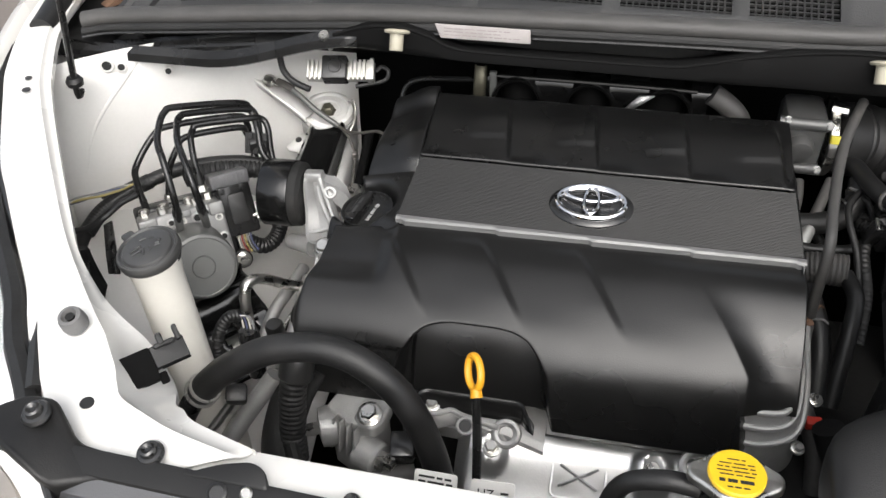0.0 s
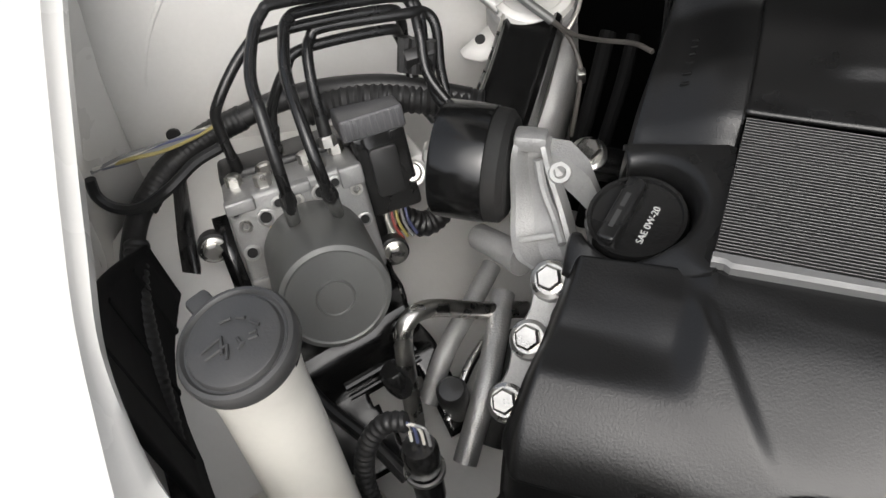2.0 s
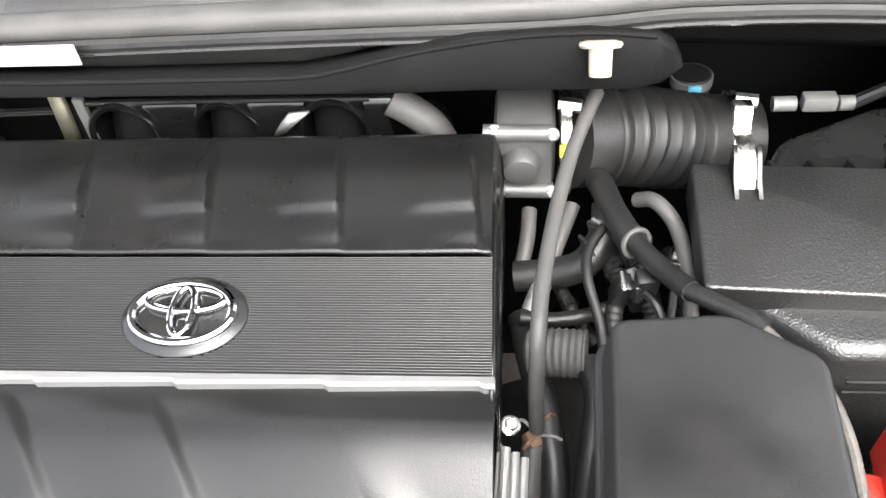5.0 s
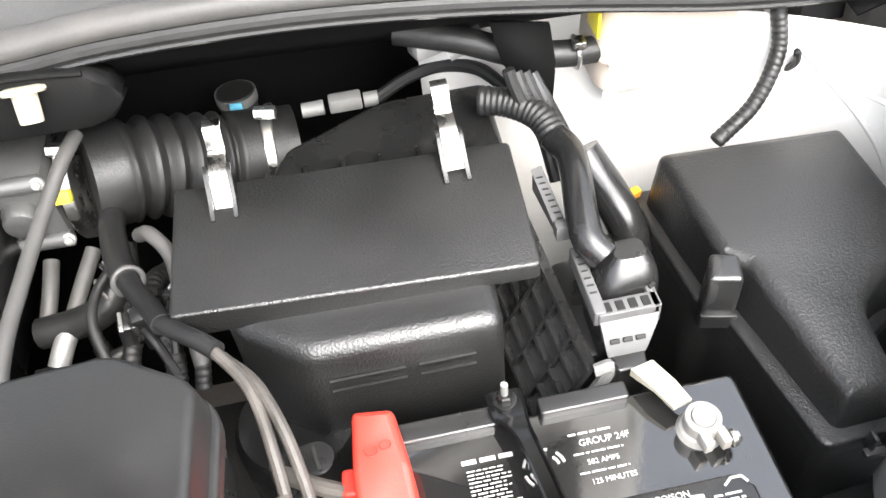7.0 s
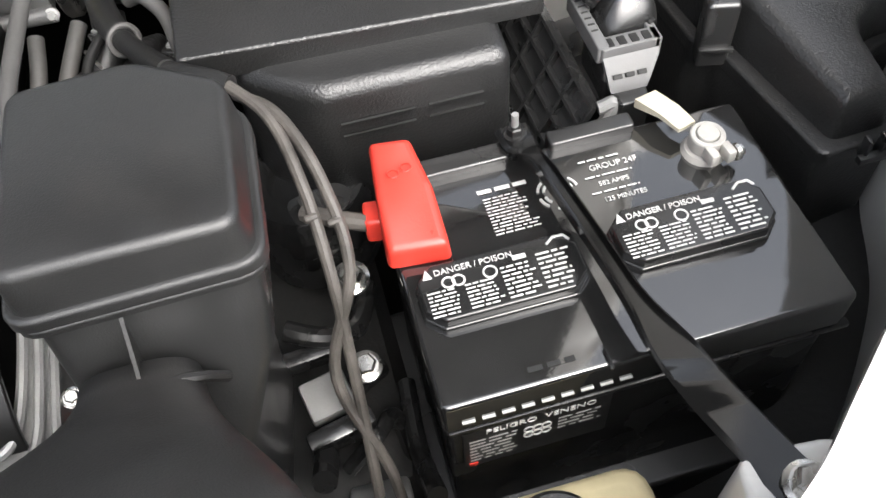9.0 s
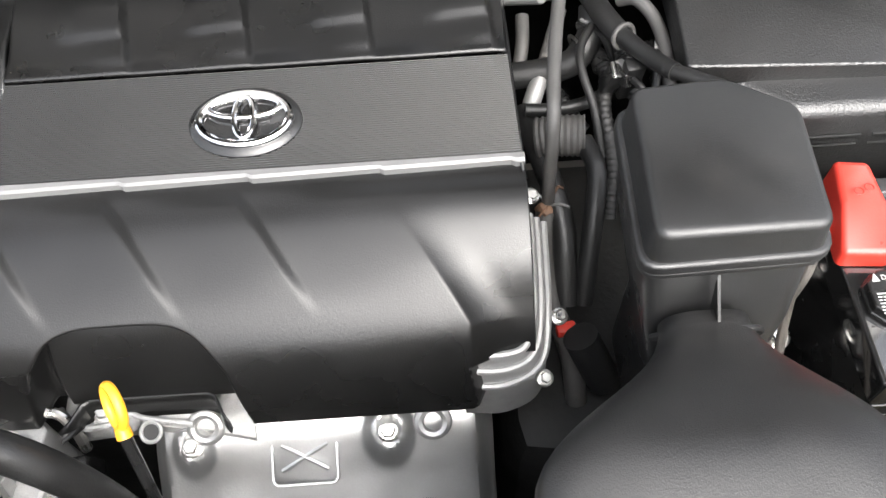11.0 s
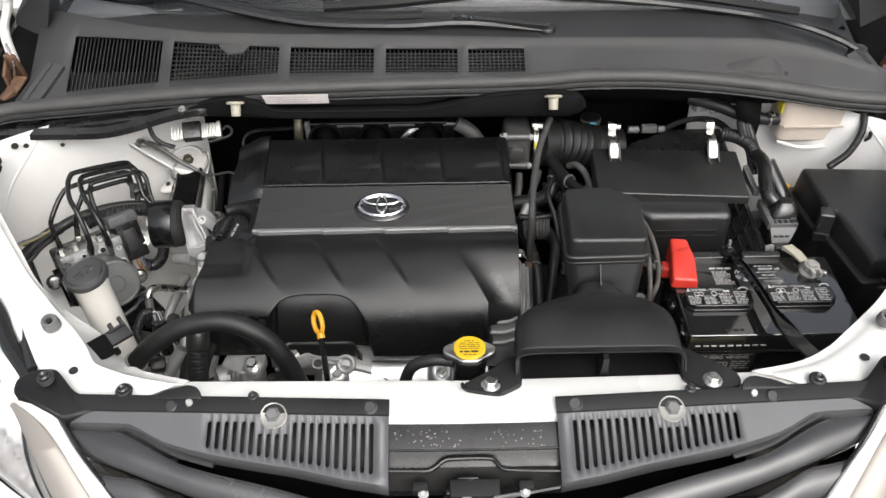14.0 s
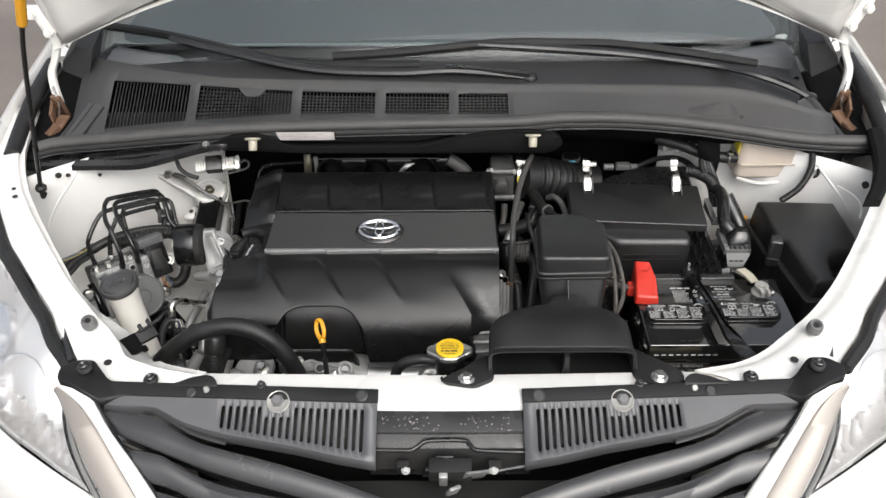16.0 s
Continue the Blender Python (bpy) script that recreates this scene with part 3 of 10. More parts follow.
INS_LOW = [(-0.50, 0.942), (-0.44, 0.945), (-0.37, 0.941), (-0.30, 0.937), (-0.06, 0.935), (0.10, 0.933), (0.19, 0.932), (0.21, 0.938), (0.220, 0.952)]
bm, rings = B(), []
for i in range(121):
    x = -0.50 + 0.72 * i / 120
    hi, lo = lerp_in(INS_TOP, x), lerp_in(INS_LOW, x)
    y = 0.6215 + 0.003 * smooth(0.0, 0.08, x)
    d = max(0.003, hi - lo)
    rings.append([V(x, y + 0.020, lo - 0.004), V(x, y + 0.004, lo - 0.0005), V(x, y + 0.0005, lo + 0.12 * d), V(x, y, lo + 0.35 * d), V(x, y + 0.001, hi - 0.12 * d), V(x, y + 0.004, hi - 0.001), V(x, y + 0.010, hi), V(x, y + 0.026, hi - 0.004)])
loft(bm, rings, False, False)
insulator = thing("insulator_panel", (-0.1, 0.63, 0.95), "matte black insulator panel held by cream clips", "panel")
part("pressed_felt", bm, PANELBLK, insulator, sharp=40, thick=0.003)
bm = B()
sweep(bm, [(x, 0.6235 + 0.003 * smooth(0.0, 0.08, x), lerp_in(INS_TOP, x) - 0.0015) for x in (-0.46, -0.42, -0.375, -0.34, -0.31, -0.25, -0.15, -0.06, -0.02, 0.03, 0.10, 0.16, 0.20)], 0.0022, 8, 4)
part("rolled_edge", bm, PANELBLK, insulator)


def clip(x, y, z):
    t = thing("retaining_clip", (x, y, z), "cream plastic retaining clip on the black panel", "clip", "panel clips")
    bm = B()
    lathe(bm, (x, y, z), (0, -0.5, -0.87), [(0.010, -0.002), (0.0145, -0.001), (0.0155, 0.001), (0.014, 0.003)], 28)
    part("disc", bm, CREAM, t)
    bm = B()
    rod(bm, (x, y, z), (x, y - 0.0115, z - 0.02), 0.0085, 0.008, 20, 0.0012)
    part("stem", bm, CREAM, t)


clip(-0.377, 0.616, 0.9755)
clip(0.161, 0.621, 0.9765)

# sticker below the seal
m = Matrix.Translation((-0.276, 0.6225, 0.9765)) @ Matrix.Rotation(radians(86), 4, "X")
sticker = thing("sticker", (-0.272, 0.624, 0.966), "white paper sticker with faded printed lines", "label")
bm = B()
slab(bm, [(-0.050, -0.0085), (0.056, -0.0085), (0.055, 0.0085), (-0.057, 0.0085)], 0.0, 0.0008, 0.001, 0.0003, m=m)
part("paper", bm, STICKER, sticker)
bm = B()
printed_lines(bm, m @ Matrix.Translation((0, 0, 0.001)), -0.046, -0.006, 0.050, 0.006, 3, 5, 0.3)
part("print", bm, FADED, sticker)

# ---- cowl ----
cz = lambda x: 0.994 - 0.058 * ((x - 0.05) / 0.8) ** 2
SLOPE = 0.5
cowl = thing("cowl_trim", (0, 0.7, 0.98), "weathered grey plastic cowl panel with air grilles", "cowl")
S_LOW = [(-0.72, 0.026), (-0.50, 0.023), (-0.30, 0.019), (-0.15, 0.011), (0.0, 0.006), (0.8, 0.004)]
S_TOP = [(-0.72, 0.140), (-0.690, 0.132), (-0.524, 0.101), (-0.41, 0.082), (-0.314, 0.069), (-0.22, 0.060), (-0.10, 0.053), (0.02, 0.049), (0.8, 0.047)]
S_BACK = [(-0.80, 0.20), (-0.725, 0.178), (-0.571, 0.127), (-0.45, 0.100), (-0.31, 0.084), (-0.106, 0.070), (0.118, 0.060), (0.342, 0.065), (0.50, 0.072), (0.559, 0.074), (0.627, 0.068), (0.714, 0.045), (0.80, 0.03)]


def cp(x, s, up=0.0):
    return V(x, 0.66 + s, cz(x) + SLOPE * s + up)


GR = [(-0.688, -0.522), (-0.502, -0.311), (-0.291, -0.145), (-0.124, 0.0), (0.019, 0.116)]
cols = sorted({-0.76, -0.72, 0.76} | {e for g in GR for e in g} | {round(-0.71 + 0.03 * i, 3) for i in range(49)})
bm, rows = B(), []
for x in cols:
    back = lerp_in(S_BACK, x)
    top = min(lerp_in(S_TOP, x), back - 0.008)
    rows.append([bm.verts.new(cp(x, q, u)) for q, u in ((-0.004, -0.004), (0.0, 0.0), (min(lerp_in(S_LOW, x), top - 0.004), 0.0), (top, 0.0), (back - 0.003, 0.0), (back, 0.003), (back + 0.004, 0.003), (back + 0.006, -0.002), (back + 0.007, -0.014))])
for xa, xb, a, b in zip(cols, cols[1:], rows, rows[1:]):
    inside = any(g[0] <= xa and xb <= g[1] for g in GR)
    for k in range(8):
        if not (k == 2 and inside):
            bm.faces.new((a[k], a[k + 1], b[k + 1], b[k]))
part("panel", bm, COWL, cowl, thick=0.003, sharp=40)
# shelf between the panel and the glass
bm, rings = B(), []
for i in range(49):
    x = -0.76 + 1.52 * i / 48
    p = cp(x, lerp_in(S_BACK, x))
    k = (x / 0.78) ** 2
    y1, z1 = 0.850 + 0.10 * k, 1.030 - 0.048 * k
    rings.append([p + V(0, 0.003, -0.016), p + V(0, 0.012, -0.017), V(x, (p.y + y1) / 2, min(p.z - 0.012, (p.z + z1) / 2 - 0.012)), V(x, max(y1, p.y + 0.03), z1), V(x, max(y1, p.y + 0.03) + 0.03, z1 + 0.006)])
loft(bm, rings, False, False)
part("rear_shelf", bm, COWLDARK, cowl, "darker grey shelf below the glass", thick=0.003)
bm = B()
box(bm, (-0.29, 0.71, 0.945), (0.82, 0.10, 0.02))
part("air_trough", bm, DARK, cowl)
for k, (a, b) in enumerate(GR):
    bm = B()
    n = max(6, round((b - a) / 0.0072))
    for i in range(1, n):
        x = a + (b - a) * i / n
        p, q = cp(x, lerp_in(S_LOW, x)), cp(x, lerp_in(S_TOP, x))
        loft(bm, [[e + V(-0.0009, 0, -0.004), e + V(-0.0009, 0, -0.001), e + V(0.0009, 0, -0.001), e + V(0.0009, 0, -0.004)] for e in (p, q)])
    rows_ = 9 if k == 1 else 7
    for j in range(1, rows_ if k else 0):
        rings = []
        for i in range(7):
            x = a + (b - a) * i / 6
            lo, hi = lerp_in(S_LOW, x), lerp_in(S_TOP, x)
            q = lo + (hi - lo) * j / rows_
            rings.append([cp(x, q - 0.0009, -0.0045), cp(x, q - 0.0009, -0.0018), cp(x, q + 0.0009, -0.0018), cp(x, q + 0.0009, -0.0045)])
        loft(bm, rings)
    part("air_grille", bm, MATTE, cowl, "black mesh air grille")
# clip tabs on the back edge
for x0, x1, x2, x3, d in ((-0.424, -0.404, -0.376, -0.358, 0.030), (0.350, 0.358, 0.395, 0.406, 0.010)):
    bm = B()
    sb = lerp_in(S_BACK, (x0 + x3) / 2)
    loft(bm, [[cp(x, sb - d * h, 0.0022), cp(x, sb + 0.002, 0.0036), cp(x, sb + 0.002, 0.0), cp(x, sb - d * h, -0.001)] for x, h in ((x0, 0.15), (x0 * 0.6 + x1 * 0.4, 0.6), (x1, 1.0), (x2, 1.0), (x2 * 0.4 + x3 * 0.6, 0.6), (x3, 0.15))])
    part("clip_tab", bm, COWL, cowl)
# raised wedge and its hollow on the passenger end
bm = B()
loft(bm, [[cp(x, a, 0.0), cp(x, a + 0.002, u), cp(x, b, u), cp(x, b + 0.006, 0.0)] for x, a, b, u in ((0.445, 0.014, 0.022, 0.0015), (0.50, 0.012, 0.034, 0.006), (0.548, 0.010, 0.044, 0.009), (0.562, 0.010, 0.036, 0.006), (0.574, 0.010, 0.022, 0.001))])
part("end_wedge", bm, COWL, cowl)
bm = B()
box(bm, cp(0.572, 0.018, 0.002), (0.012, 0.008, 0.003), 0.001, rot=(25, 0, -30))
part("drain_slot", bm, INK, cowl)
# ridged end pieces beside the hinges
for side in (-1, 1):
    bm = B()
    lo, hi = V(side * 0.770, 0.655, 0.940), V(side * 0.724, 0.735, 0.985)
    out = V(side, 0.25, -0.15).normalized()
    loft(bm, [[p - out * 0.030 + V(0, 0, -0.05), p - out * 0.028 + V(0, 0, -0.002), p - out * 0.012 + V(0, 0, 0.006), p - out * 0.008 + V(0, 0, 0.001), p - out * 0.002 + V(0, 0, 0.001), p + out * 0.002 + V(0, 0, 0.007), p + out * 0.016 + V(0, 0, 0.004), p + out * 0.020 + V(0, 0, -0.05)] for p in (lo, lo.lerp(hi, 0.4), lo.lerp(hi, 0.8), hi)])
    part("end_piece", bm, COWLDARK, cowl, "dark ridged end piece", 30)
    bm = B()
    loft(bm, [[V(side * 0.728, y, 1.066 + dz), V(side * 0.764, y + 0.004, 1.070 + dz), V(side * 0.800, y + 0.01, 1.036 + dz), V(side * 0.806, y + 0.01, 1.020 + dz), V(side * 0.752, y, 0.996 + dz)] for y, dz in ((0.815, 0.0), (0.818, 0.003), (0.90, 0.02))])
    part("corner_cap", bm, COWLDARK, cowl, "dark plastic corner cap", 30)

# rubber seal on the cowl's front edge
seal = thing("bonnet_seal", (0, 0.645, 0.98), "dusty black rubber seal along the cowl edge", "seal")
SEAL = [(-0.80, 0.63, 0.952), (-0.76, 0.64, 0.956), (-0.659, 0.645, 0.962), (-0.545, 0.647, 0.971), (-0.433, 0.648, 0.979), (-0.323, 0.648, 0.983), (-0.103, 0.648, 0.988), (0.10, 0.648, 0.991),
        (0.16, 0.648, 0.994), (0.224, 0.648, 0.999), (0.332, 0.648, 0.998), (0.442, 0.647, 0.989), (0.553, 0.645, 0.974), (0.666, 0.64, 0.957), (0.75, 0.635, 0.952), (0.84, 0.63, 0.953)]
bm = B()
sweep(bm, SEAL, 0.0125, 14, 8, flat=0.85)
part("bulb", bm, GREYRUB, seal)
bm = B()
sweep(bm, [(x, y - 0.009, z - 0.012) for x, y, z in SEAL], 0.006, 10, 8)
part("lip", bm, RUBBER, seal)
bm = B()
sweep(bm, [(x, y - 0.013, z - 0.0175) for x, y, z in SEAL], 0.0026, 8, 8)
part("lip_edge", bm, GLOSS, seal, "shiny lip edge")

# ---- windscreen, wipers, dashboard ----
screen = thing("windscreen", (0, 0.9, 1.02), "tinted windscreen glass above the cowl", "windscreen")
fs = lambda u, v: V(-0.81 + 1.62 * u, 0.815 + 0.10 * (2 * u - 1) ** 2 + 0.85 * v, 1.012 + 0.58 * v - 0.05 * (2 * u - 1) ** 2 * (1 - v))
bm = B()
sheet(bm, fs, 24, 10)
g = part("pane", bm, GLASS, screen, thick=0.005)
g.visible_shadow = False
bm = B()
box(bm, (0, 1.25, 0.98), (1.5, 0.72, 0.06), 0.02)
dash = solid("dashboard", bm, DASH, (0, 1.25, 0.98), "dark grey dashboard behind the windscreen", "dashboard")
# added pale panel, in place of the sky brightness in the upper glass
bm = B()
box(bm, (0, 1.63, 1.0), (1.5, 0.05, 0.9), 0.02)
solid("glass_backdrop", bm, BACKDROP, (0, 1.63, 0.6), "pale panel added behind the dashboard to lighten the glass", "lining")
bm = B()
box(bm, (0.716, 1.0, 1.0115), (0.075, 0.012, 0.002), rot=(0, 0, 1))
part("number_strip", bm, PAPER, dash, "small white strip")
# cabin behind the windscreen: pillars, roof, sides and rear
for s in (-1, 1):
    bm = B()
    loft(bm, [[V(s * 0.835, 0.97, 0.98), V(s * 0.89, 0.98, 0.98), V(s * 0.89, 1.05, 0.98), V(s * 0.835, 1.04, 0.98)], [V(s * 0.70, 1.66, 1.60), V(s * 0.77, 1.68, 1.60), V(s * 0.77, 1.76, 1.60), V(s * 0.70, 1.74, 1.60)]])
    part("pillar", bm, WHITE, body)
    bm = B()
    loft(bm, [[V(s * x, y, z) for x, z in ((0.86, 0.25), (0.93, 0.45), (0.945, 0.75), (0.93, 0.93), (0.89, 1.0), (0.85, 1.0), (0.85, 0.25))] for y in (1.02, 1.5, 2.0, 2.5)])
    part("side_panel", bm, WHITE, body)
    bm = B()
    loft(bm, [[V(s * 0.88, y0, 0.995), V(s * 0.87, y0, 0.995), V(s * 0.75, y1, 1.60), V(s * 0.77, y1, 1.60)] for y0, y1 in ((1.06, 1.74), (2.5, 2.48))])
    part("side_window", bm, GLOSS, body, "dark side window")
bm = B()
loft(bm, [[V(x, y, 1.60 + h) for x, h in ((-0.79, -0.01), (-0.74, 0.03), (-0.4, 0.06), (0.4, 0.06), (0.74, 0.03), (0.79, -0.01))] for y, h in ((1.66, 0), (2.0, 0), (2.5, 0))])
part("roof", bm, WHITE, body, "white painted roof")
bm = B()
loft(bm, [[V(-0.88, 2.5, 0.25), V(0.88, 2.5, 0.25)], [V(-0.93, 2.51, 0.9), V(0.93, 2.51, 0.9)], [V(-0.78, 2.49, 1.62), V(0.78, 2.49, 1.62)]], False, False)
part("rear_panel", bm, WHITE, body, thick=0.02)


def wiper(name_pts, arm_pts, label):
    t = thing("wiper", name_pts[-1], label, "wiper", "windscreen wipers")
    bm = B()
    sweep(bm, name_pts, 0.008, 8, 10, flat=1.3)
    part("blade", bm, RUBBER, t)
    bm = B()
    sweep(bm, arm_pts, 0.011, 8, 10, rf=lambda s: 0.8 + 0.25 * min(1, s / 0.2), flat=0.6)
    part("arm", bm, MATTE, t)
    bm = B()
    p = V(arm_pts[-1])
    lathe(bm, p - V(0, 0, 0.02), (0, 0, 1), [(0.018, 0), (0.018, 0.016), (0.014, 0.024), (0.004, 0.027)], 20)
    part("pivot_cap", bm, PLASTIC, t)


def on_glass(x, v, up=0.012):
    k = (x / 0.78) ** 2
    return (x, 0.815 + 0.10 * k + 0.85 * v - 0.56 * up, 1.012 + 0.58 * v - 0.05 * k * (1 - v) + 0.83 * up)


wiper([on_glass(*q) for q in ((-0.78, 0.112), (-0.61, 0.085), (-0.452, 0.048), (-0.33, 0.018), (-0.20, 0.010), (-0.06, 0.012))], [on_glass(*q) for q in ((-0.60, 0.074, 0.02), (-0.452, 0.036, 0.022), (-0.277, -0.002, 0.024), (-0.11, -0.012, 0.026), (0.02, -0.008, 0.026), (0.165, -0.020, 0.02))],
      "black windscreen wiper lying on the driver's side glass")
wiper([on_glass(*q) for q in ((-0.242, 0.033), (-0.111, 0.040), (0.102, 0.060), (0.245, 0.060), (0.366, 0.055), (0.552, 0.027), (0.66, 0.010))], [on_glass(*q) for q in ((0.06, 0.056, 0.016), (0.20, 0.046, 0.018), (0.364, 0.030, 0.022), (0.549, 0.003, 0.024))] + [(0.632, 0.802, 1.010), (0.700, 0.788, 0.990), (0.742, 0.776, 0.972)],
      "black windscreen wiper lying on the passenger side glass")
bm = B()
loft(bm, [[V(on_glass(x, v, 0.018)) + V(0, -0.010, -0.004), V(on_glass(x, v, 0.034)) + V(0, -0.006, 0), V(on_glass(x, v, 0.034)) + V(0, 0.006, 0), V(on_glass(x, v, 0.018)) + V(0, 0.010, -0.004)] for x, v in ((-0.005, 0.0), (0.08, -0.010), (0.165, -0.020))])
part("arm_cover", bm, PLASTIC, [o for o in bpy.data.objects if o.name.startswith("wiper") and not o.parent][0])

# ---- bonnet, hinges, stay ----
hood = thing("bonnet", (0, 0.8, 1.08), "white painted bonnet propped open above the engine bay", "bonnet")
HD, HN = V(0, -0.42, 0.907).normalized(), V(0, 0.907, 0.42).normalized()


def hp(u, v, off=0.0):
    """A point of the bonnet: u across, v from the hinge edge to the front edge."""
    x = -0.795 + 1.59 * u
    k = (2 * u - 1) ** 2
    start = 0.20 * (1 - k) - 0.02
    s = start + (1.0 - start) * v
    w = 1 - 0.12 * v * v
    return V(x * w, 0.82, 1.098) + HD * (s - 0.06 * k * v) + HN * (0.05 * (1 - k) + off)


bm = B()
sheet(bm, lambda u, v: hp(u, v, 0.0), 30, 20)
part("outer_skin", bm, WHITE, hood, thick=0.0015)
bm = B()
sheet(bm, lambda u, v: hp(0.02 + 0.96 * u, 0.02 + 0.96 * v, -0.02 - 0.018 * (0.5 + 0.5 * math.cos(6 * math.pi * u)) * (0.3 + 0.7 * abs(math.cos(3 * math.pi * v)))), 48, 32)
part("inner_frame", bm, WHITE, hood, thick=0.0015)
# unseen pad added under the bonnet to darken the bay and its reflections
bm = B()
sheet(bm, lambda u, v: hp(0.09 + 0.82 * u, 0.12 + 0.81 * v, -0.050 - 0.010 * math.sin(math.pi * u) - 0.004 * math.cos(14 * u) * math.cos(11 * v)), 40, 30)
part("shade_pad", bm, PAD, hood, "unseen black pad added to darken the bay", thick=0.006)
for s in (0, 1):
    bm = B()
    rings = []
    for v in [i / 20 for i in range(21)]:
        a, b = hp(0.0 if s == 0 else 1.0, v, 0.0), hp(0.02 if s == 0 else 0.98, v, -0.035)
        rings.append([a, b])
    loft(bm, rings, False, False)
    part("side_fold", bm, WHITE, hood, thick=0.0015)
    bm = B()
    loft(bm, [[hp(i / 30, 0.0, 0.0), hp(i / 30, 0.015, -0.035)] for i in range(31)], False, False)
    if s == 0:
        part("rear_fold", bm, WHITE, hood, thick=0.0015)
    k = -1 if s == 0 else 1
    bm, rings = B(), []
    for p, w in zip(spline([(0.815, 0.80, 1.170), (0.800, 0.795, 1.140), (0.789, 0.795, 1.112), (0.789, 0.80, 1.088), (0.800, 0.80, 1.058), (0.815, 0.80, 1.030), (0.818, 0.795, 1.0), (0.812, 0.785, 0.965)], 4), [0.013] * 8 + [0.0085] * 40):
        rings.append([V(k * (p.x - w), p.y - 0.003, p.z), V(k * (p.x - w * 0.7), p.y - 0.006, p.z), V(k * (p.x + w * 0.7), p.y - 0.006, p.z), V(k * (p.x + w), p.y - 0.003, p.z), V(k * (p.x + w), p.y + 0.003, p.z), V(k * (p.x - w), p.y + 0.003, p.z)])
    loft(bm, rings)
    hinge = part("hinge", bm, WHITE, hood, "white painted hinge arm with rusty foot", 40)
    for x, z in ((0.815, 1.155), (0.792, 1.118)):
        bm = B()
        lathe(bm, (k * x, 0.789, z), (0, -1, 0), [(0.011, 0), (0.011, 0.003), (0.008, 0.004), (0.008, 0.009), (0.005, 0.010), (0.001, 0.010)], 6)
        part("hinge_bolt", bm, WHITE, hinge)
    for c, d, rz in (((0.812, 0.783, 0.958), (0.022, 0.010, 0.055), 20), ((0.822, 0.765, 0.945), (0.006, 0.045, 0.050), -12), ((0.806, 0.750, 0.938), (0.026, 0.040, 0.006), 15), ((0.815, 0.725, 0.930), (0.018, 0.030, 0.012), 30)):
        bm = B()
        box(bm, (k * c[0], c[1], c[2]), d, 0.002, rot=(15, 0, k * rz))
        part("hinge_foot", bm, BROWNRUST, hinge, "rusty hinge foot")
    bm = B()
    sweep(bm, [(k * 0.818, 0.790, 1.0), (k * 0.812, 0.778, 0.985), (k * 0.808, 0.772, 0.965), (k * 0.814, 0.768, 0.945)], 0.0028, 8)
    part("hinge_spring", bm, ZINC, hinge, "dull metal hinge spring")

stay = thing("bonnet_stay", (-0.776, 0.543, 0.915), "thin black bonnet stay rod with an orange grip", "stay rod")
bm = B()
sweep(bm, [(-0.776, 0.551, 0.895), (-0.776, 0.543, 0.915), (-0.716, 0.523, 1.178), (-0.671, 0.483, 1.292), (-0.542, 0.368, 1.620)], 0.0042, 8)
part("rod", bm, STEELBLK, stay)
bm = B()
sweep(bm, [(-0.683, 0.494, 1.262), (-0.620, 0.437, 1.422)], 0.0085, 10)
part("grip", bm, ORANGE, stay)
bm = B()
lathe(bm, (-0.776, 0.543, 0.915), (0, 0, 1), [(0.010, -0.006), (0.011, 0.0), (0.008, 0.005)], 16)
part("grommet", bm, RUBBER, stay)

# ---- front end ----
# grille cover plates with slots, sloping down towards the front
PLATE_LOW = [(0.09, -0.060), (0.154, -0.050), (0.218, -0.037), (0.274, -0.028), (0.314, -0.021), (0.351, -0.013), (0.381, -0.004), (0.407, 0.009), (0.425, 0.017), (0.445, 0.022), (0.51, 0.026)]
plate_z = lambda y: 0.900 + 0.447 * (y - 0.035)
plate_top = lambda x: 0.035 + 0.032 * (abs(x) - 0.104)


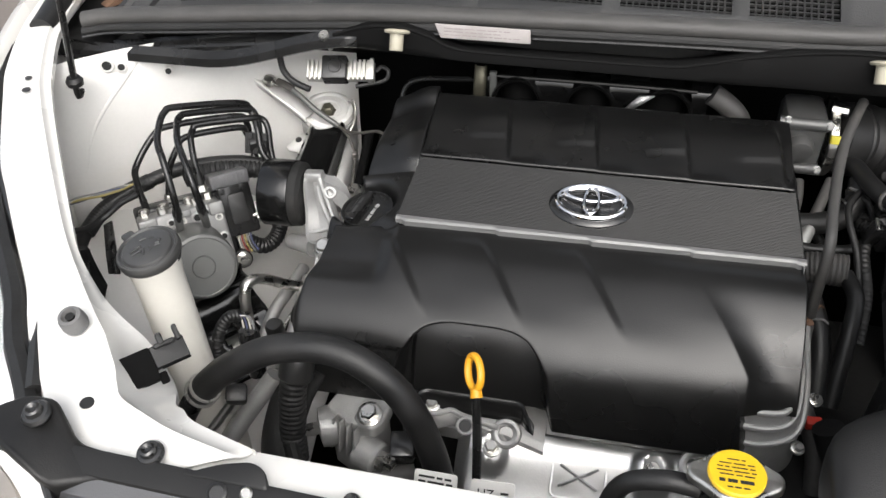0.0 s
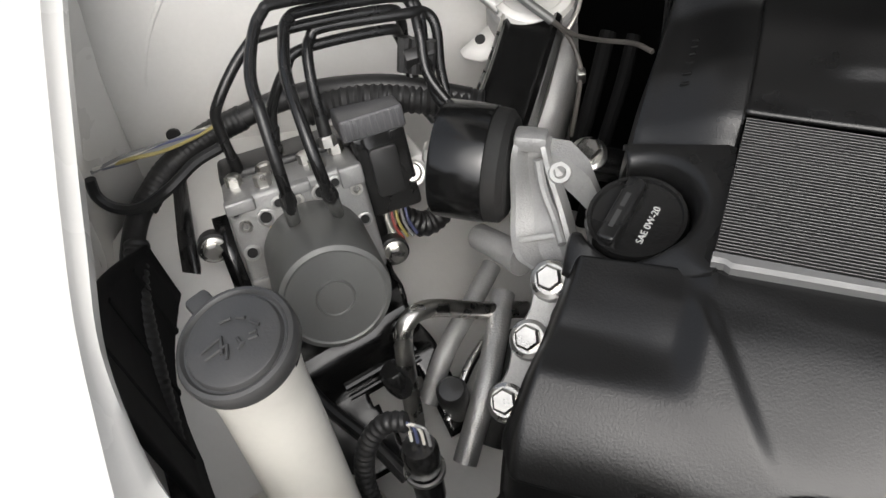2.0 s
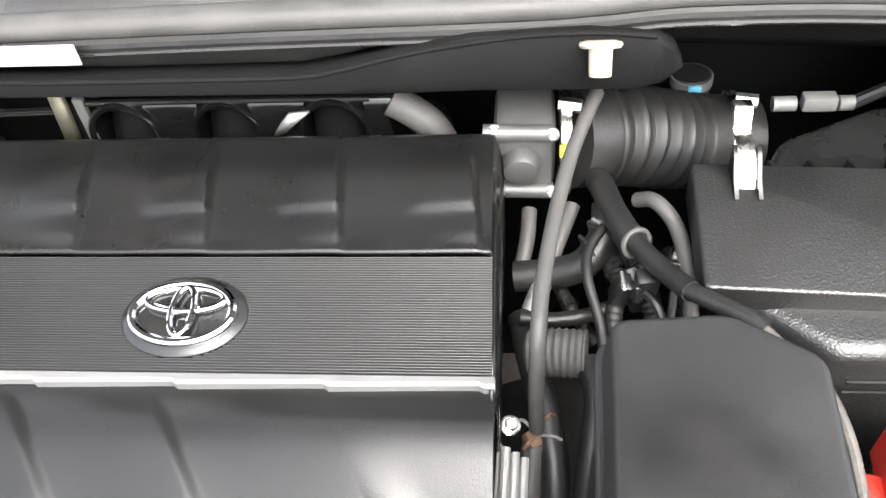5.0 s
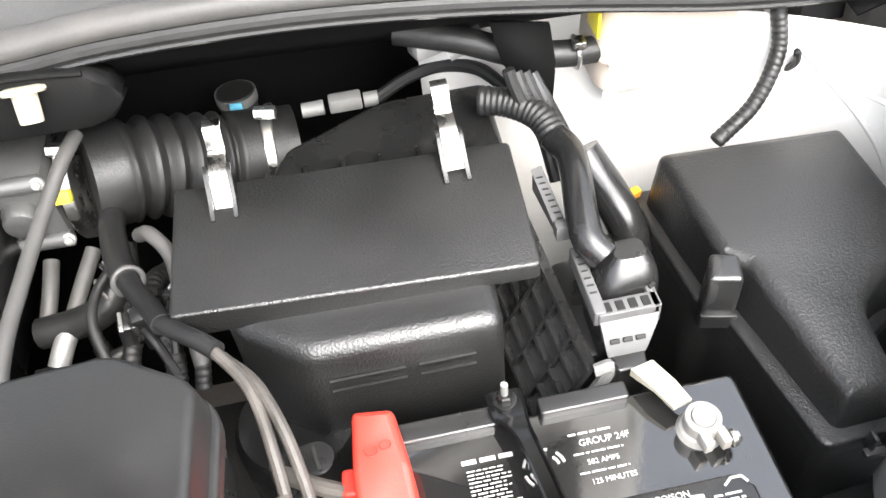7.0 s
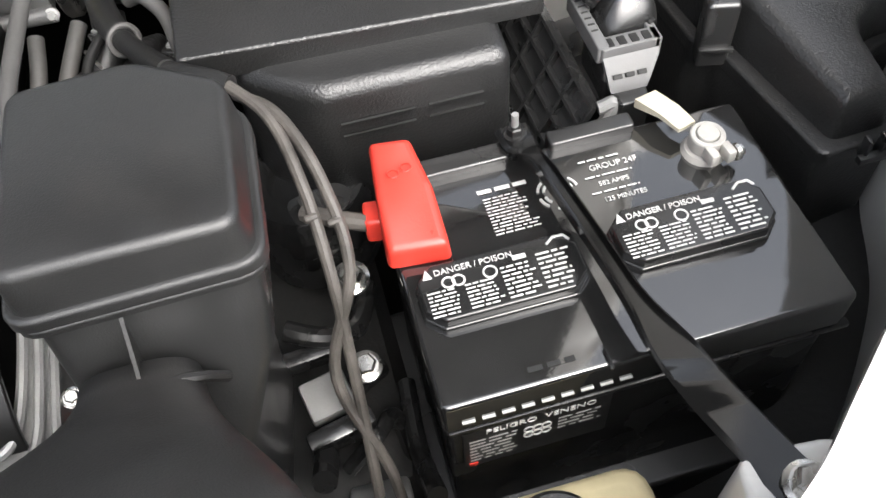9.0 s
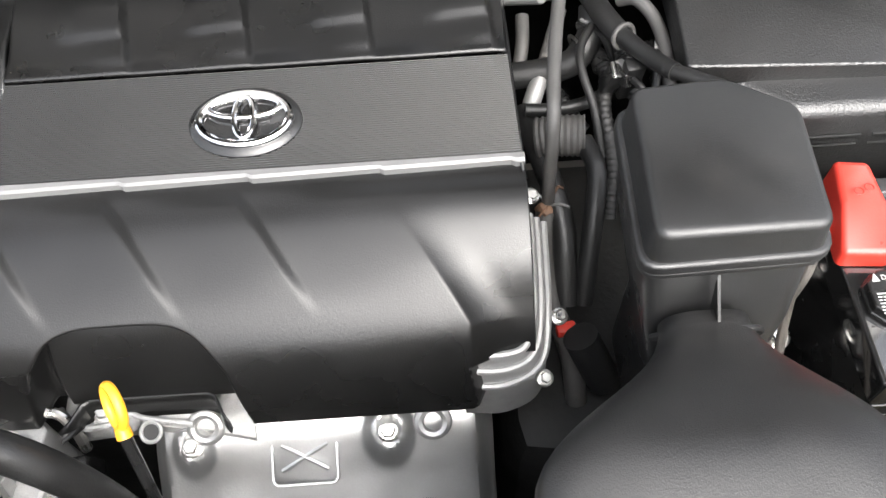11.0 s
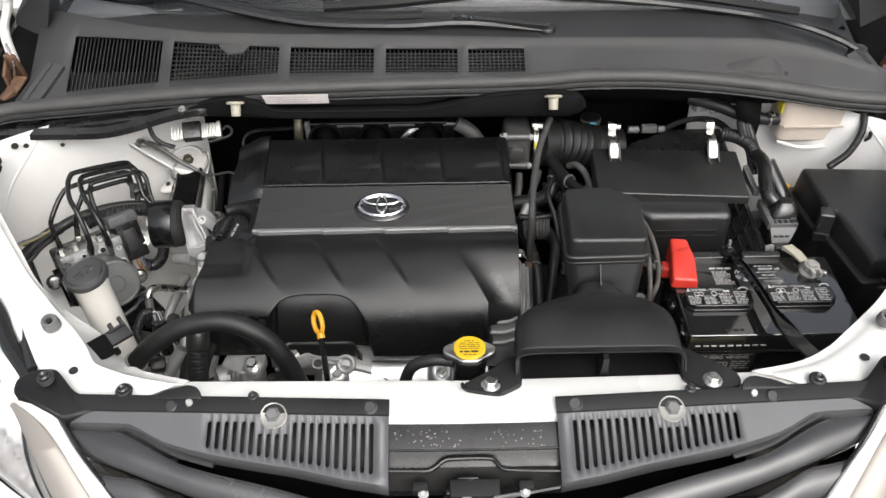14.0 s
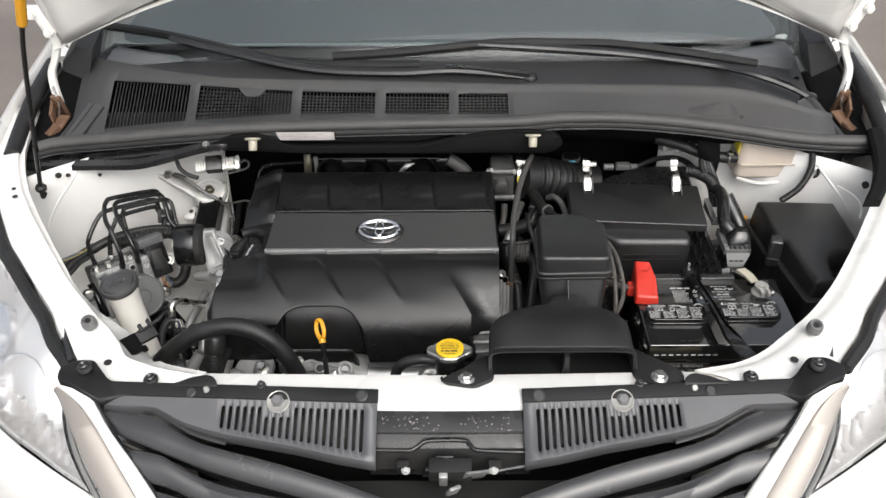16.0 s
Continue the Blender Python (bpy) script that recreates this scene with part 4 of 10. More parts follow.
def plate(side):
    t = thing("grille_cover", (side * 0.24, 0.0, 0.88), "dark grey plastic grille cover with a row of slots", "grille cover", "grille covers")
    s0, n = 0.1245, 20
    pitch = (0.3225 - s0) / (n - 1)
    slot_top = lambda c: 0.011 + 0.03 * (c - s0) - (0.013 if abs(c - 0.245) < 0.023 else 0.0)
    slot_bot = lambda c: -0.045 + 0.162 * (c - s0)
    bm = B()
    cols, half = [(0.1035, -1)], 0.0026
    for i in range(n):
        c = s0 + i * pitch
        cols += [(c - half, i), (c - half * 0.5, i), (c + half * 0.5, i), (c + half, i)]
    cols += [(x, -1) for x in (0.334, 0.345, 0.36, 0.375, 0.39, 0.405, 0.42, 0.435, 0.45, 0.48, 0.505)]
    rows = []
    for x, i in cols:
        c = s0 + i * pitch if i >= 0 else x
        yt, yb = slot_top(c), slot_bot(c)
        if i >= 0 and abs(abs(x - c) - half) < 1e-6:
            yt, yb = yt - 0.0022, yb + 0.0022
        lo = lerp_in(PLATE_LOW, x)
        if i < 0:
            yt, yb = min(yt, plate_top(x) - 0.017), max(yb, lo + 0.004) if x > 0.33 else yb
            yb = min(yb, yt - 0.002)
            lo = min(lo, yb - 0.002)
        ys = [plate_top(x) - 0.001, plate_top(x) - 0.014, yt, yb, lo, lo - 0.003]
        dz = [0, 0, 0, 0, 0, -0.014]
        rows.append([bm.verts.new((side * x, y, plate_z(y) + d)) for y, d in zip(ys, dz)])
    for (xa, ia), (xb, ib), a, b in zip(cols, cols[1:], rows, rows[1:]):
        for k in range(5):
            if k == 2 and ia >= 0 and ia == ib:
                continue
            bm.faces.new((a[k], a[k + 1], b[k + 1], b[k]) if side > 0 else (b[k], b[k + 1], a[k + 1], a[k]))
    part("plate", bm, PLATEGREY, t, thick=0.003, sharp=50)
    # added sheet whose dark colour stands for the shade behind the slots
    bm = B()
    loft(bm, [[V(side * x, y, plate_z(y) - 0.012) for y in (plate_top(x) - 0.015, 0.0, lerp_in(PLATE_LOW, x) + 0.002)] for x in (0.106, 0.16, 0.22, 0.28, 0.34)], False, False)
    part("slot_shade_sheet", bm, DARK, t, thick=0.0015)
    # black flange strip along the back, with a raised flap
    bm = B()
    loft(bm, [[V(side * x, y + dy, plate_z(y + dy) + h) for dy, h in ((0.004, -0.006), (0.0025, 0.0008), (-0.001, 0.002), (-0.0155, 0.002), (-0.0165, 0.0)) for y in (plate_top(x),)] for x in (0.1028, 0.106, 0.16, 0.22, 0.28, 0.34, 0.40, 0.46, 0.50)], True, True)
    part("back_strip", bm, PLATEBLK, t, "black back strip")
    bm = B()
    poly = [(0.333, 0.040), (0.404, 0.042), (0.376, 0.053), (0.352, 0.058), (0.340, 0.054)]
    poly = [(side * a, b) for a, b in poly]
    slab(bm, poly if side > 0 else poly[::-1], 0.894, lambda x, y: plate_z(y) + 0.003, 0.006, 0.002)
    part("flap", bm, PLATEBLK, t)
    # white recess with a bolt showing through the round opening
    x, y = side * 0.245, 0.0215
    nrm = V(0, -0.447, 1).normalized()
    c = V(x, y, plate_z(y))
    bm = B()
    lathe(bm, c, nrm, [(0.0168, -0.003), (0.0168, 0.0014), (0.0155, 0.0024), (0.0140, 0.0016), (0.0085, 0.0008)], 36)
    part("washer", bm, WASHER, t, "pale painted washer")
    bm = B()
    lathe(bm, c + V(side * 0.001, 0.001, 0), nrm, [(0.0100, 0.0), (0.0100, 0.0022), (0.0086, 0.0026), (0.0082, 0.0068), (0.0066, 0.0082)], 6)
    part("fastener", bm, BUFFER, t, "dull grey hexagon bolt")
    for px, py, r, mt in ((0.1265, 0.0285, 0.0095, MATTE), (0.350, 0.037, 0.005, ZINC), (0.372, 0.034, 0.008, MATTE)):
        bm = B()
        lathe(bm, V(side * px, py, plate_z(py) + 0.0015), nrm, [(r, 0), (r, 0.0014), (r * 0.75, 0.0026), (r * 0.7, 0.0016), (0.001, 0.0016)], 20)
        part("push_clip", bm, mt, t)
    # end bracket by the lamp
    bm = B()
    pts = [(0.43, 0.048), (0.44, 0.034), (0.475, 0.028), (0.500, 0.014), (0.535, 0.028), (0.564, 0.043), (0.566, 0.064), (0.545, 0.078), (0.520, 0.078), (0.497, 0.056)]
    pts = [(side * a, b) for a, b in pts]
    slab(bm, pts if side > 0 else pts[::-1], 0.86, lambda x, y: 0.902 + 0.020 * smooth(0.485, 0.52, abs(x)) + 0.10 * (y - 0.05), 0.008, 0.004)
    part("end_bracket", bm, PLATEBLK, t)
    for px, py, pz, r in ((0.528, 0.062, 0.924, 0.9), (0.434, 0.055, 0.906, 0.85), (0.272, 0.045, 0.903, 0.55)):
        bm = B()
        lathe(bm, (side * px, py, pz - 0.003), (0, -0.2, 1), [(0.012 * r, 0), (0.013 * r, 0.003), (0.011 * r, 0.006), (0.008 * r, 0.0065), (0.007 * r, 0.011), (0.005 * r, 0.012), (0.002 * r, 0.010)], 20)
        part("push_clip", bm, PLASTIC, t)


plate(-1)
plate(1)

# dark sculpted grille blades below the covers
blade_z = lambda y: 0.856 + (0.5 if y > -0.03 else 0.8) * (y + 0.03)
for side in (-1, 1):
    t = thing("front_grille", (side * 0.3, -0.05, 0.8), "glossy dark grey front grille with sweeping blades", "grille", "front grilles")
    BLADES = [([(0.516, 0.030), (0.468, 0.020), (0.433, 0.011), (0.399, -0.004), (0.361, -0.022), (0.315, -0.034), (0.267, -0.043), (0.219, -0.053), (0.155, -0.068), (0.092, -0.085), (0.02, -0.105)],
               [(0.489, -0.006), (0.440, -0.022), (0.407, -0.033), (0.370, -0.044), (0.338, -0.053), (0.281, -0.066), (0.218, -0.079), (0.154, -0.093), (0.10, -0.107), (0.06, -0.118), (0.02, -0.13)]),
              ([(0.480, -0.026), (0.440, -0.034), (0.406, -0.039), (0.369, -0.055), (0.337, -0.066), (0.297, -0.075), (0.217, -0.088), (0.10, -0.116), (0.02, -0.14)],
               [(0.448, -0.056), (0.420, -0.065), (0.392, -0.071), (0.355, -0.084), (0.311, -0.093), (0.26, -0.103), (0.19, -0.118), (0.10, -0.14), (0.02, -0.165)]),
              ([(0.436, -0.071), (0.40, -0.079), (0.367, -0.086), (0.311, -0.098), (0.25, -0.112), (0.17, -0.13), (0.02, -0.175)],
               [(0.41, -0.098), (0.38, -0.106), (0.349, -0.112), (0.29, -0.128), (0.23, -0.142), (0.16, -0.158), (0.02, -0.2)])]
    for k, (hi, lo) in enumerate(BLADES):
        a = spline([(side * x, y, blade_z(y)) for x, y in hi], 60 // (len(hi) - 1))
        b = spline([(side * x, y, blade_z(y)) for x, y in lo], 60 // (len(lo) - 1))
        m_ = min(len(a), len(b))
        bm, rings = B(), []
        for i in range(m_):
            p, q = a[i * (len(a) - 1) // (m_ - 1)], b[i * (len(b) - 1) // (m_ - 1)]
            rings.append([p + V(0, 0.006, -0.03), p + V(0, 0.003, -0.004), p + V(0, 0.0, 0.0015), p.lerp(q, 0.06) + V(0, 0, -0.0015), p.lerp(q, 0.45) + V(0, 0, 0.004), p.lerp(q, 0.92) + V(0, 0, 0.001),
                          q + V(0, 0, -0.004), q + V(0, 0.010, -0.022), q + V(0, 0.02, -0.05)])
        loft(bm, rings)
        part("blade", bm, GRILLE, t, sharp=40)
    bm = B()
    sweep(bm, [(side * x, y + 0.010, blade_z(y) + 0.008) for x, y in BLADES[0][0][:6]], 0.006, 8, 8, flat=0.6)
    part("upper_moulding", bm, MATTE, t)
    # satin trim, white surround and the bumper beside them
    face_z = lambda y: 0.912 + 0.85 * (y - 0.03)
    up = lambda pts: [(x, y, face_z(y)) for x, y in pts]
    A = up([(0.566, 0.030), (0.560, 0.024), (0.536, -0.012), (0.512, -0.048), (0.484, -0.083), (0.455, -0.125)])
    Bq = up([(0.561, 0.034), (0.527, 0.014), (0.504, -0.007), (0.473, -0.042), (0.437, -0.083), (0.40, -0.125)])
    C = up([(0.512, 0.024), (0.494, 0.002), (0.475, -0.019), (0.444, -0.048), (0.410, -0.083), (0.372, -0.125)])
    for name, p_, q_, mat, lb in (("trim_wing", A, Bq, SATINWING, "satin grey trim wing"), ("surround", Bq, C, WHITE, "white painted surround")):
        bm = B()
        lift = 0.004 if name == "surround" else 0.0
        pa, qa = spline([(side * x, y, z) for x, y, z in p_], 6), spline([(side * x, y, z) for x, y, z in q_], 6)
        loft(bm, [[a + V(0, 0.004, -0.03), a + V(0, 0, lift - 0.002), a.lerp(b, 0.12) + V(0, 0, lift), a.lerp(b, 0.88) + V(0, 0, lift), b + V(0, 0, lift - 0.003), b + V(0, 0.004, -0.03)] for a, b in zip(pa, qa)])
        part(name, bm, mat, t, lb, sharp=40)
    bm = B()
    sweep(bm, [(side * (x - 0.004), y - 0.002, z - 0.006) for x, y, z in C], 0.004, 8)
    part("inner_edge", bm, GLOSS, t)
    bm = B()
    rows = [[(0.500, -0.066, 0.778), (0.618, 0.018, 0.752), (0.731, 0.106, 0.732), (0.86, 0.23, 0.72), (0.96, 0.36, 0.72)],
            [(0.46, -0.13, 0.72), (0.62, -0.03, 0.69), (0.75, 0.06, 0.67), (0.88, 0.2, 0.66), (0.97, 0.36, 0.66)],
            [(0.43, -0.17, 0.66), (0.64, -0.05, 0.55), (0.78, 0.05, 0.50), (0.9, 0.2, 0.48), (0.97, 0.36, 0.48)],
            [(0.42, -0.18, 0.3), (0.64, -0.05, 0.3), (0.78, 0.05, 0.3), (0.9, 0.2, 0.3), (0.97, 0.36, 0.3)]]
    loft(bm, [list(r) for r in zip(*[spline([(side * x, y, z) for x, y, z in r], 6) for r in rows])], False, False)
    part("bumper_side", bm, WHITE, t, "white bumper", thick=0.003)

# latch carrier in the dark gap
carrier = thing("latch_carrier", (0, 0.0, 0.82), "dirty black latch carrier behind the grille", "latch carrier")
bm = B()
loft(bm, [[V(x, 0.02, 0.80), V(x, 0.016, 0.880), V(x, -0.012, 0.869), V(x, -0.015, 0.867), V(x, -0.018, 0.862), V(x, -0.030, 0.853), V(x, -0.034, 0.80)] for x in (-0.115, -0.05, 0, 0.05, 0.115)])
part("cross_panel", bm, STEELBLK, carrier)
bm = B()
sweep(bm, [(-0.115, -0.0148, 0.8685), (-0.04, -0.0155, 0.8685), (0.04, -0.0155, 0.8685), (0.115, -0.0148, 0.8685)], 0.0018, 8)
part("panel_fold", bm, GLOSS, carrier)
bm = B()
sweep(bm, [(-0.115, -0.037, 0.859), (-0.075, -0.038, 0.859), (-0.057, -0.038, 0.859), (-0.047, -0.034, 0.8605), (-0.037, -0.027, 0.863), (-0.025, -0.025, 0.864), (0.018, -0.025, 0.864), (0.027, -0.030, 0.862), (0.036, -0.037, 0.859), (0.065, -0.039, 0.858), (0.115, -0.040, 0.857)], 0.003, 10, 6)
part("striker_rail", bm, STEELBLK, carrier)
bm = B()
loft(bm, [[V(x, -0.034, 0.858), V(x, -0.037, 0.853), V(x, -0.040, 0.82), V(x, -0.020, 0.82)] for x in (-0.11, 0.11)])
part("lower_panel", bm, DARK, carrier)
for nm, c, d, rt, mt in (("latch_body", (0.0, -0.055, 0.838), (0.060, 0.022, 0.030), (12, 0, 0), DARK), ("latch_plate", (0.034, -0.062, 0.836), (0.034, 0.004, 0.034), (25, 8, 14), BUFFER), ("latch_hook", (-0.008, -0.046, 0.853), (0.026, 0.004, 0.012), (20, 0, 0), STEELBLK),
                         ("latch_spring", (-0.010, -0.066, 0.832), (0.012, 0.010, 0.034), (18, 0, 0), DULLALU), ("latch_pawl", (-0.028, -0.058, 0.838), (0.020, 0.008, 0.020), (10, 14, 8), STEELBLK), ("latch_lever", (0.004, -0.078, 0.822), (0.018, 0.006, 0.020), (20, 10, 30), DULLALU),
                         ("latch_lever", (-0.066, -0.052, 0.842), (0.018, 0.012, 0.016), (8, 0, 0), DARK), ("latch_lever", (0.062, -0.052, 0.842), (0.018, 0.012, 0.016), (8, 0, 0), DARK)):
    bm = B()
    box(bm, c, d, 0.002, rot=rt)
    part(nm, bm, mt, carrier)
bm = B()
sweep(bm, [(0.045, -0.062, 0.838), (0.075, -0.058, 0.842), (0.11, -0.054, 0.846)], 0.0016, 6)
part("release_cable", bm, BUFFER, carrier)
bm = B()
sweep(bm, [(-0.026, -0.050, 0.850), (-0.014, -0.047, 0.854), (0.002, -0.050, 0.852), (0.014, -0.056, 0.846)], 0.0016, 6)
part("latch_wire", bm, BUFFER, carrier)
for x in (-0.062, 0.060):
    bolt(carrier, (x, -0.060, 0.844), (0, -0.6, 1), 0.0045, DULLALU)
rnd = random.Random(11)
bm = B()
for i in range(70):
    x = rnd.choice((-1, 1)) * rnd.uniform(0.01, 0.092) - 0.005
    y = rnd.uniform(-0.012, 0.008)
    z = 0.8805 + (y - 0.016) * 0.393
    r = rnd.uniform(0.0006, 0.0016)
    box(bm, (x, y, z), (r * 1.6, r, r * 0.5), rot=(0, 0, rnd.uniform(0, 90)))
ob = part("specks", bm, FADED, carrier, "pale dried leaf specks")
tagged(ob, kind="stuff")
bm = B()
box(bm, (0, -0.09, 0.6), (1.0, 0.12, 0.36))
part("inner_beam", bm, DARK, carrier)

# ---- head lamps ----
for side in (-1, 1):
    t = thing("head_lamp", (side * 0.75, 0.2, 0.8), "clear head lamp with chrome reflector", "head lamp", "head lamps")
    TOP = spline([(0.572, 0.100, 0.890), (0.625, 0.197, 0.896), (0.703, 0.288, 0.902), (0.79, 0.385, 0.909), (0.86, 0.47, 0.92)], 10)
    LOW = spline([(0.508, -0.060, 0.783), (0.618, 0.022, 0.757), (0.731, 0.11, 0.738), (0.86, 0.235, 0.726), (0.96, 0.365, 0.73)], 10)

    def fl(u, v):
        k = u * 40
        i = min(39, int(k))
        a, b = TOP[i].lerp(TOP[i + 1], k - i), LOW[i].lerp(LOW[i + 1], k - i)
        return a.lerp(b, v) + V(0.025, -0.035, 0.035) * math.sin(math.pi * v) * (0.25 + 0.75 * math.sin(math.pi * min(1, u + 0.08)))

    flip = lambda p: V(side * p.x, p.y, p.z)
    bm = B()
    sheet(bm, lambda u, v: flip(fl(u, v)), 24, 16)
    g = part("lens", bm, LENS, t, "clear plastic lens", thick=0.003)
    g.visible_shadow = False
    bm = B()
    sheet(bm, lambda u, v: flip(fl(u, v) + V(-0.03, 0.03, -0.07) * (0.15 + math.sin(math.pi * v) * (0.6 + 0.4 * math.cos(9 * u)) + 0.02 * math.sin(40 * u))), 60, 20)
    part("reflector", bm, SATIN, t, "stepped chrome reflector")
    bm = B()
    sweep(bm, [flip(fl(u / 10, 0.0) + V(-0.004, 0.004, 0.0)) for u in range(11)], 0.009, 8)
    part("rim", bm, MATTE, t)
    for u, v, r in ((0.35, 0.45, 0.05), (0.65, 0.4, 0.055)):
        c = fl(u, v) + V(-0.01, 0.01, -0.05)
        bm = B()
        lathe(bm, flip(c), (side * 0.3, -0.7, 0.55), [(0.006, -0.05), (r * 0.5, -0.04), (r * 0.8, -0.02), (r, 0.012), (r * 1.04, 0.012), (r * 0.85, -0.02)], 28)
        part("bowl", bm, CHROME, t)
    for k in range(16):
        u = 0.10 + 0.045 * k
        bm = B()
        sweep(bm, [flip(fl(u, 0.62) + V(-0.012, 0.012, -0.022)), flip(fl(u + 0.03, 0.78) + V(-0.012, 0.012, -0.022)), flip(fl(u + 0.055, 0.90) + V(-0.008, 0.008, -0.012))], 0.005, 6, 3)
        part("reflector_rib", bm, SATIN, t)
    bm = B()
    sweep(bm, [flip(fl(0.0, v / 8) + V(-0.003, -0.002, 0.0)) for v in range(9)], 0.004, 8)
    part("lens_edge", bm, GREYPL, t, "grey lens edge")


def rubber_stop(x, y, z):
    t = thing("bonnet_stop", (x, y, z), "grey rubber bonnet stop on the white flange", "rubber stop", "bonnet stops")
    bm = B()
    lathe(bm, (x, y, z), (0.0, -0.25, 1), [(0.0112, 0.0), (0.0118, 0.004), (0.0112, 0.012), (0.0098, 0.0155), (0.007, 0.016), (0.0055, 0.012), (0.001, 0.011)], 28)
    part("buffer", bm, BUFFER, t)
    bm = B()
    lathe(bm, (x, y, z), (0.0, -0.25, 1), [(0.004, 0.012), (0.004, 0.0145), (0.001, 0.0145)], 12)
    part("screw", bm, DARK, t)


rubber_stop(-0.556, 0.163, 0.912)
rubber_stop(0.553, 0.146, 0.912)


# ---- engine ----
def ellipse_ring(bm, m, a, b, r, seg=48, tube=10, flat=1.0):
    rings = []
    for i in range(seg):
        t = 2 * math.pi * i / seg
        p, d = V(a * math.cos(t), b * math.sin(t), 0), V(b * math.cos(t), a * math.sin(t), 0).normalized()
        rings.append([m @ (p + d * r * math.cos(q) + V(0, 0, r * flat * math.sin(q))) for q in (2 * math.pi * j / tube for j in range(tube))])
    return loft(bm, rings + [rings[0]], False)


cover = thing("engine_cover", (-0.15, 0.44, 0.72), "black moulded plastic engine cover with a ribbed panel and chrome emblem", "engine cover")
XR = 0.089
CREASE, PITCH = -0.329, 0.1023


def front_left(y):
    return -0.417 - 0.013 * smooth(0.42, 0.295, y)


PROFILE = [(0.417, 0.8505), (0.395, 0.8465), (0.375, 0.841), (0.345, 0.828), (0.320, 0.814), (0.300, 0.797), (0.286, 0.778), (0.277, 0.758), (0.271, 0.737), (0.268, 0.721)]
FRONT = spline([(0, y, z) for y, z in PROFILE], 14)


def front_point(u, k):
    p = FRONT[k]
    xl = front_left(p.y)
    x = xl + (XR - xl) * u
    q = FRONT[min(k + 1, len(FRONT) - 1)] - FRONT[max(k - 1, 0)]
    nrm = V(0, q.z, -q.y).normalized()
    if nrm.y > 0:
        nrm = -nrm
    off = 0.0
    # shallow slanting creases that fade out on the bulge
    ph = (x - 0.65 * (0.396 - p.y) - CREASE) / PITCH
    if ph > -1:
        fr = ph - math.floor(ph)
        saw = smooth(0.1, 0.92, fr) - smooth(0.88, 1.0, fr) if ph < 2 else smooth(0.1, 1.0, min(1.0, ph - 2))
        off += 0.0034 * (saw - 0.3) * smooth(0.412, 0.395, p.y) * smooth(0.312, 0.350, p.y) * smooth(-0.9, -0.3, ph)
    # beyond the last crease the surface falls away into a hollow
    last = CREASE + 3 * PITCH + min(0.65 * (0.396 - p.y), 0.060)
    fall = max(0.0, min(1.0, (x - last) / 0.045))
    off -= 0.015 * (1 - (1 - fall) ** 2) * smooth(0.396, 0.300, p.y)
    # hollow beside the oil filler
    off -= (0.008 * smooth(-0.330, -0.350, x) + 0.008 * smooth(-0.345, -0.42, x)) * smooth(0.340, 0.372, p.y)
    # lower skirt on the filler side
    off -= 0.009 * smooth(-0.294, -0.300, x) * smooth(0.7885, 0.7845, p.z)
    pos = V(x, p.y, p.z) + nrm * off
    # rounded end
    pos.z -= 0.020 * smooth(0.022, 0.0, u) ** 2 * smooth(0.29, 0.34, p.y)
    pos.y += 0.02 * smooth(0.03, 0.0, u) ** 2 * smooth(0.33, 0.28, p.y)
    # arch for the dipstick
    side = abs(x + 0.231)
    zt = 0.809 - 0.008 * (side / 0.058) ** 4
    d = max(0.0, 0.809 - pos.z)
    w = 0.057 + 0.012 * smooth(0.0, 0.035, d) + 0.014 * min(1, d / 0.085)
    m = smooth(w + 0.006, w - 0.006, side) * smooth(zt + 0.004, zt - 0.010, pos.z)
    pos.y += (0.030 - 0.002 * smooth(0.03, 0.07, d)) * m
    return pos


bm = B()
NU, NK = 340, len(FRONT) - 1
KS = next(k for k in range(NK) if FRONT[k].z < 0.772)


def skirt_end(k):
    """The skirt ends short of the casting below the seam."""
    return min(XR, 0.034 + 0.16 * max(0.0, 0.775 - FRONT[k].z)) if k >= KS else XR


grid = []
for i in range(NU + 1):
    col = []
    for k in range(NK + 1):
        xl = front_left(FRONT[k].y)
        step = (XR - xl) / NU
        x = xl + step * i
        end = skirt_end(k)
        if end < x < end + step and k > KS:
            x = end
        col.append(bm.verts.new(front_point((x - xl) / (XR - xl), k)))
    grid.append(col)
for i in range(NU):
    for k in range(NK):
        x = front_left(FRONT[k + 1].y) + (XR - front_left(FRONT[k + 1].y)) * i / NU
        if k >= KS and x >= skirt_end(k + 1) - 1e-6:
            continue
        bm.faces.new((grid[i][k], grid[i + 1][k], grid[i + 1][k + 1], grid[i][k + 1]))
for v in [v for v in bm.verts if not v.link_faces]:
    bm.verts.remove(v)
part("front_shell", bm, COVER, cover, thick=0.004, sharp=75)
bm = B()
rings = []
for i in range(21):
    x = -0.301 + 0.140 * i / 20
    e = smooth(0.052, 0.070, abs(x + 0.231))
    y = 0.2965 - 0.028 * e
    rings.append([V(x, y + 0.001, 0.726), V(x, y, 0.714), V(x, y - 0.0015, 0.704 + 0.012 * e), V(x, y - 0.005, 0.698 + 0.018 * e)])
loft(bm, rings, False, False)
part("arch_skirt", bm, COVER, cover, thick=0.002)
# return flank where the skirt ends short of the casting
bm = B()
rings = []
for i in range(9):
    z = 0.775 - 0.0066 * i
    y = 0.284 - 0.016 * smooth(0.775, 0.725, z)
    x = 0.033 + 0.16 * (0.775 - z)
    rings.append([V(x - 0.004, y + 0.003, z), V(x + 0.001, y + 0.002, z), V(x + 0.007, y + 0.014, z), V(x + 0.009, y + 0.034, z)])
loft(bm, rings, False, False)
part("skirt_flank", bm, COVER, cover, thick=0.002)

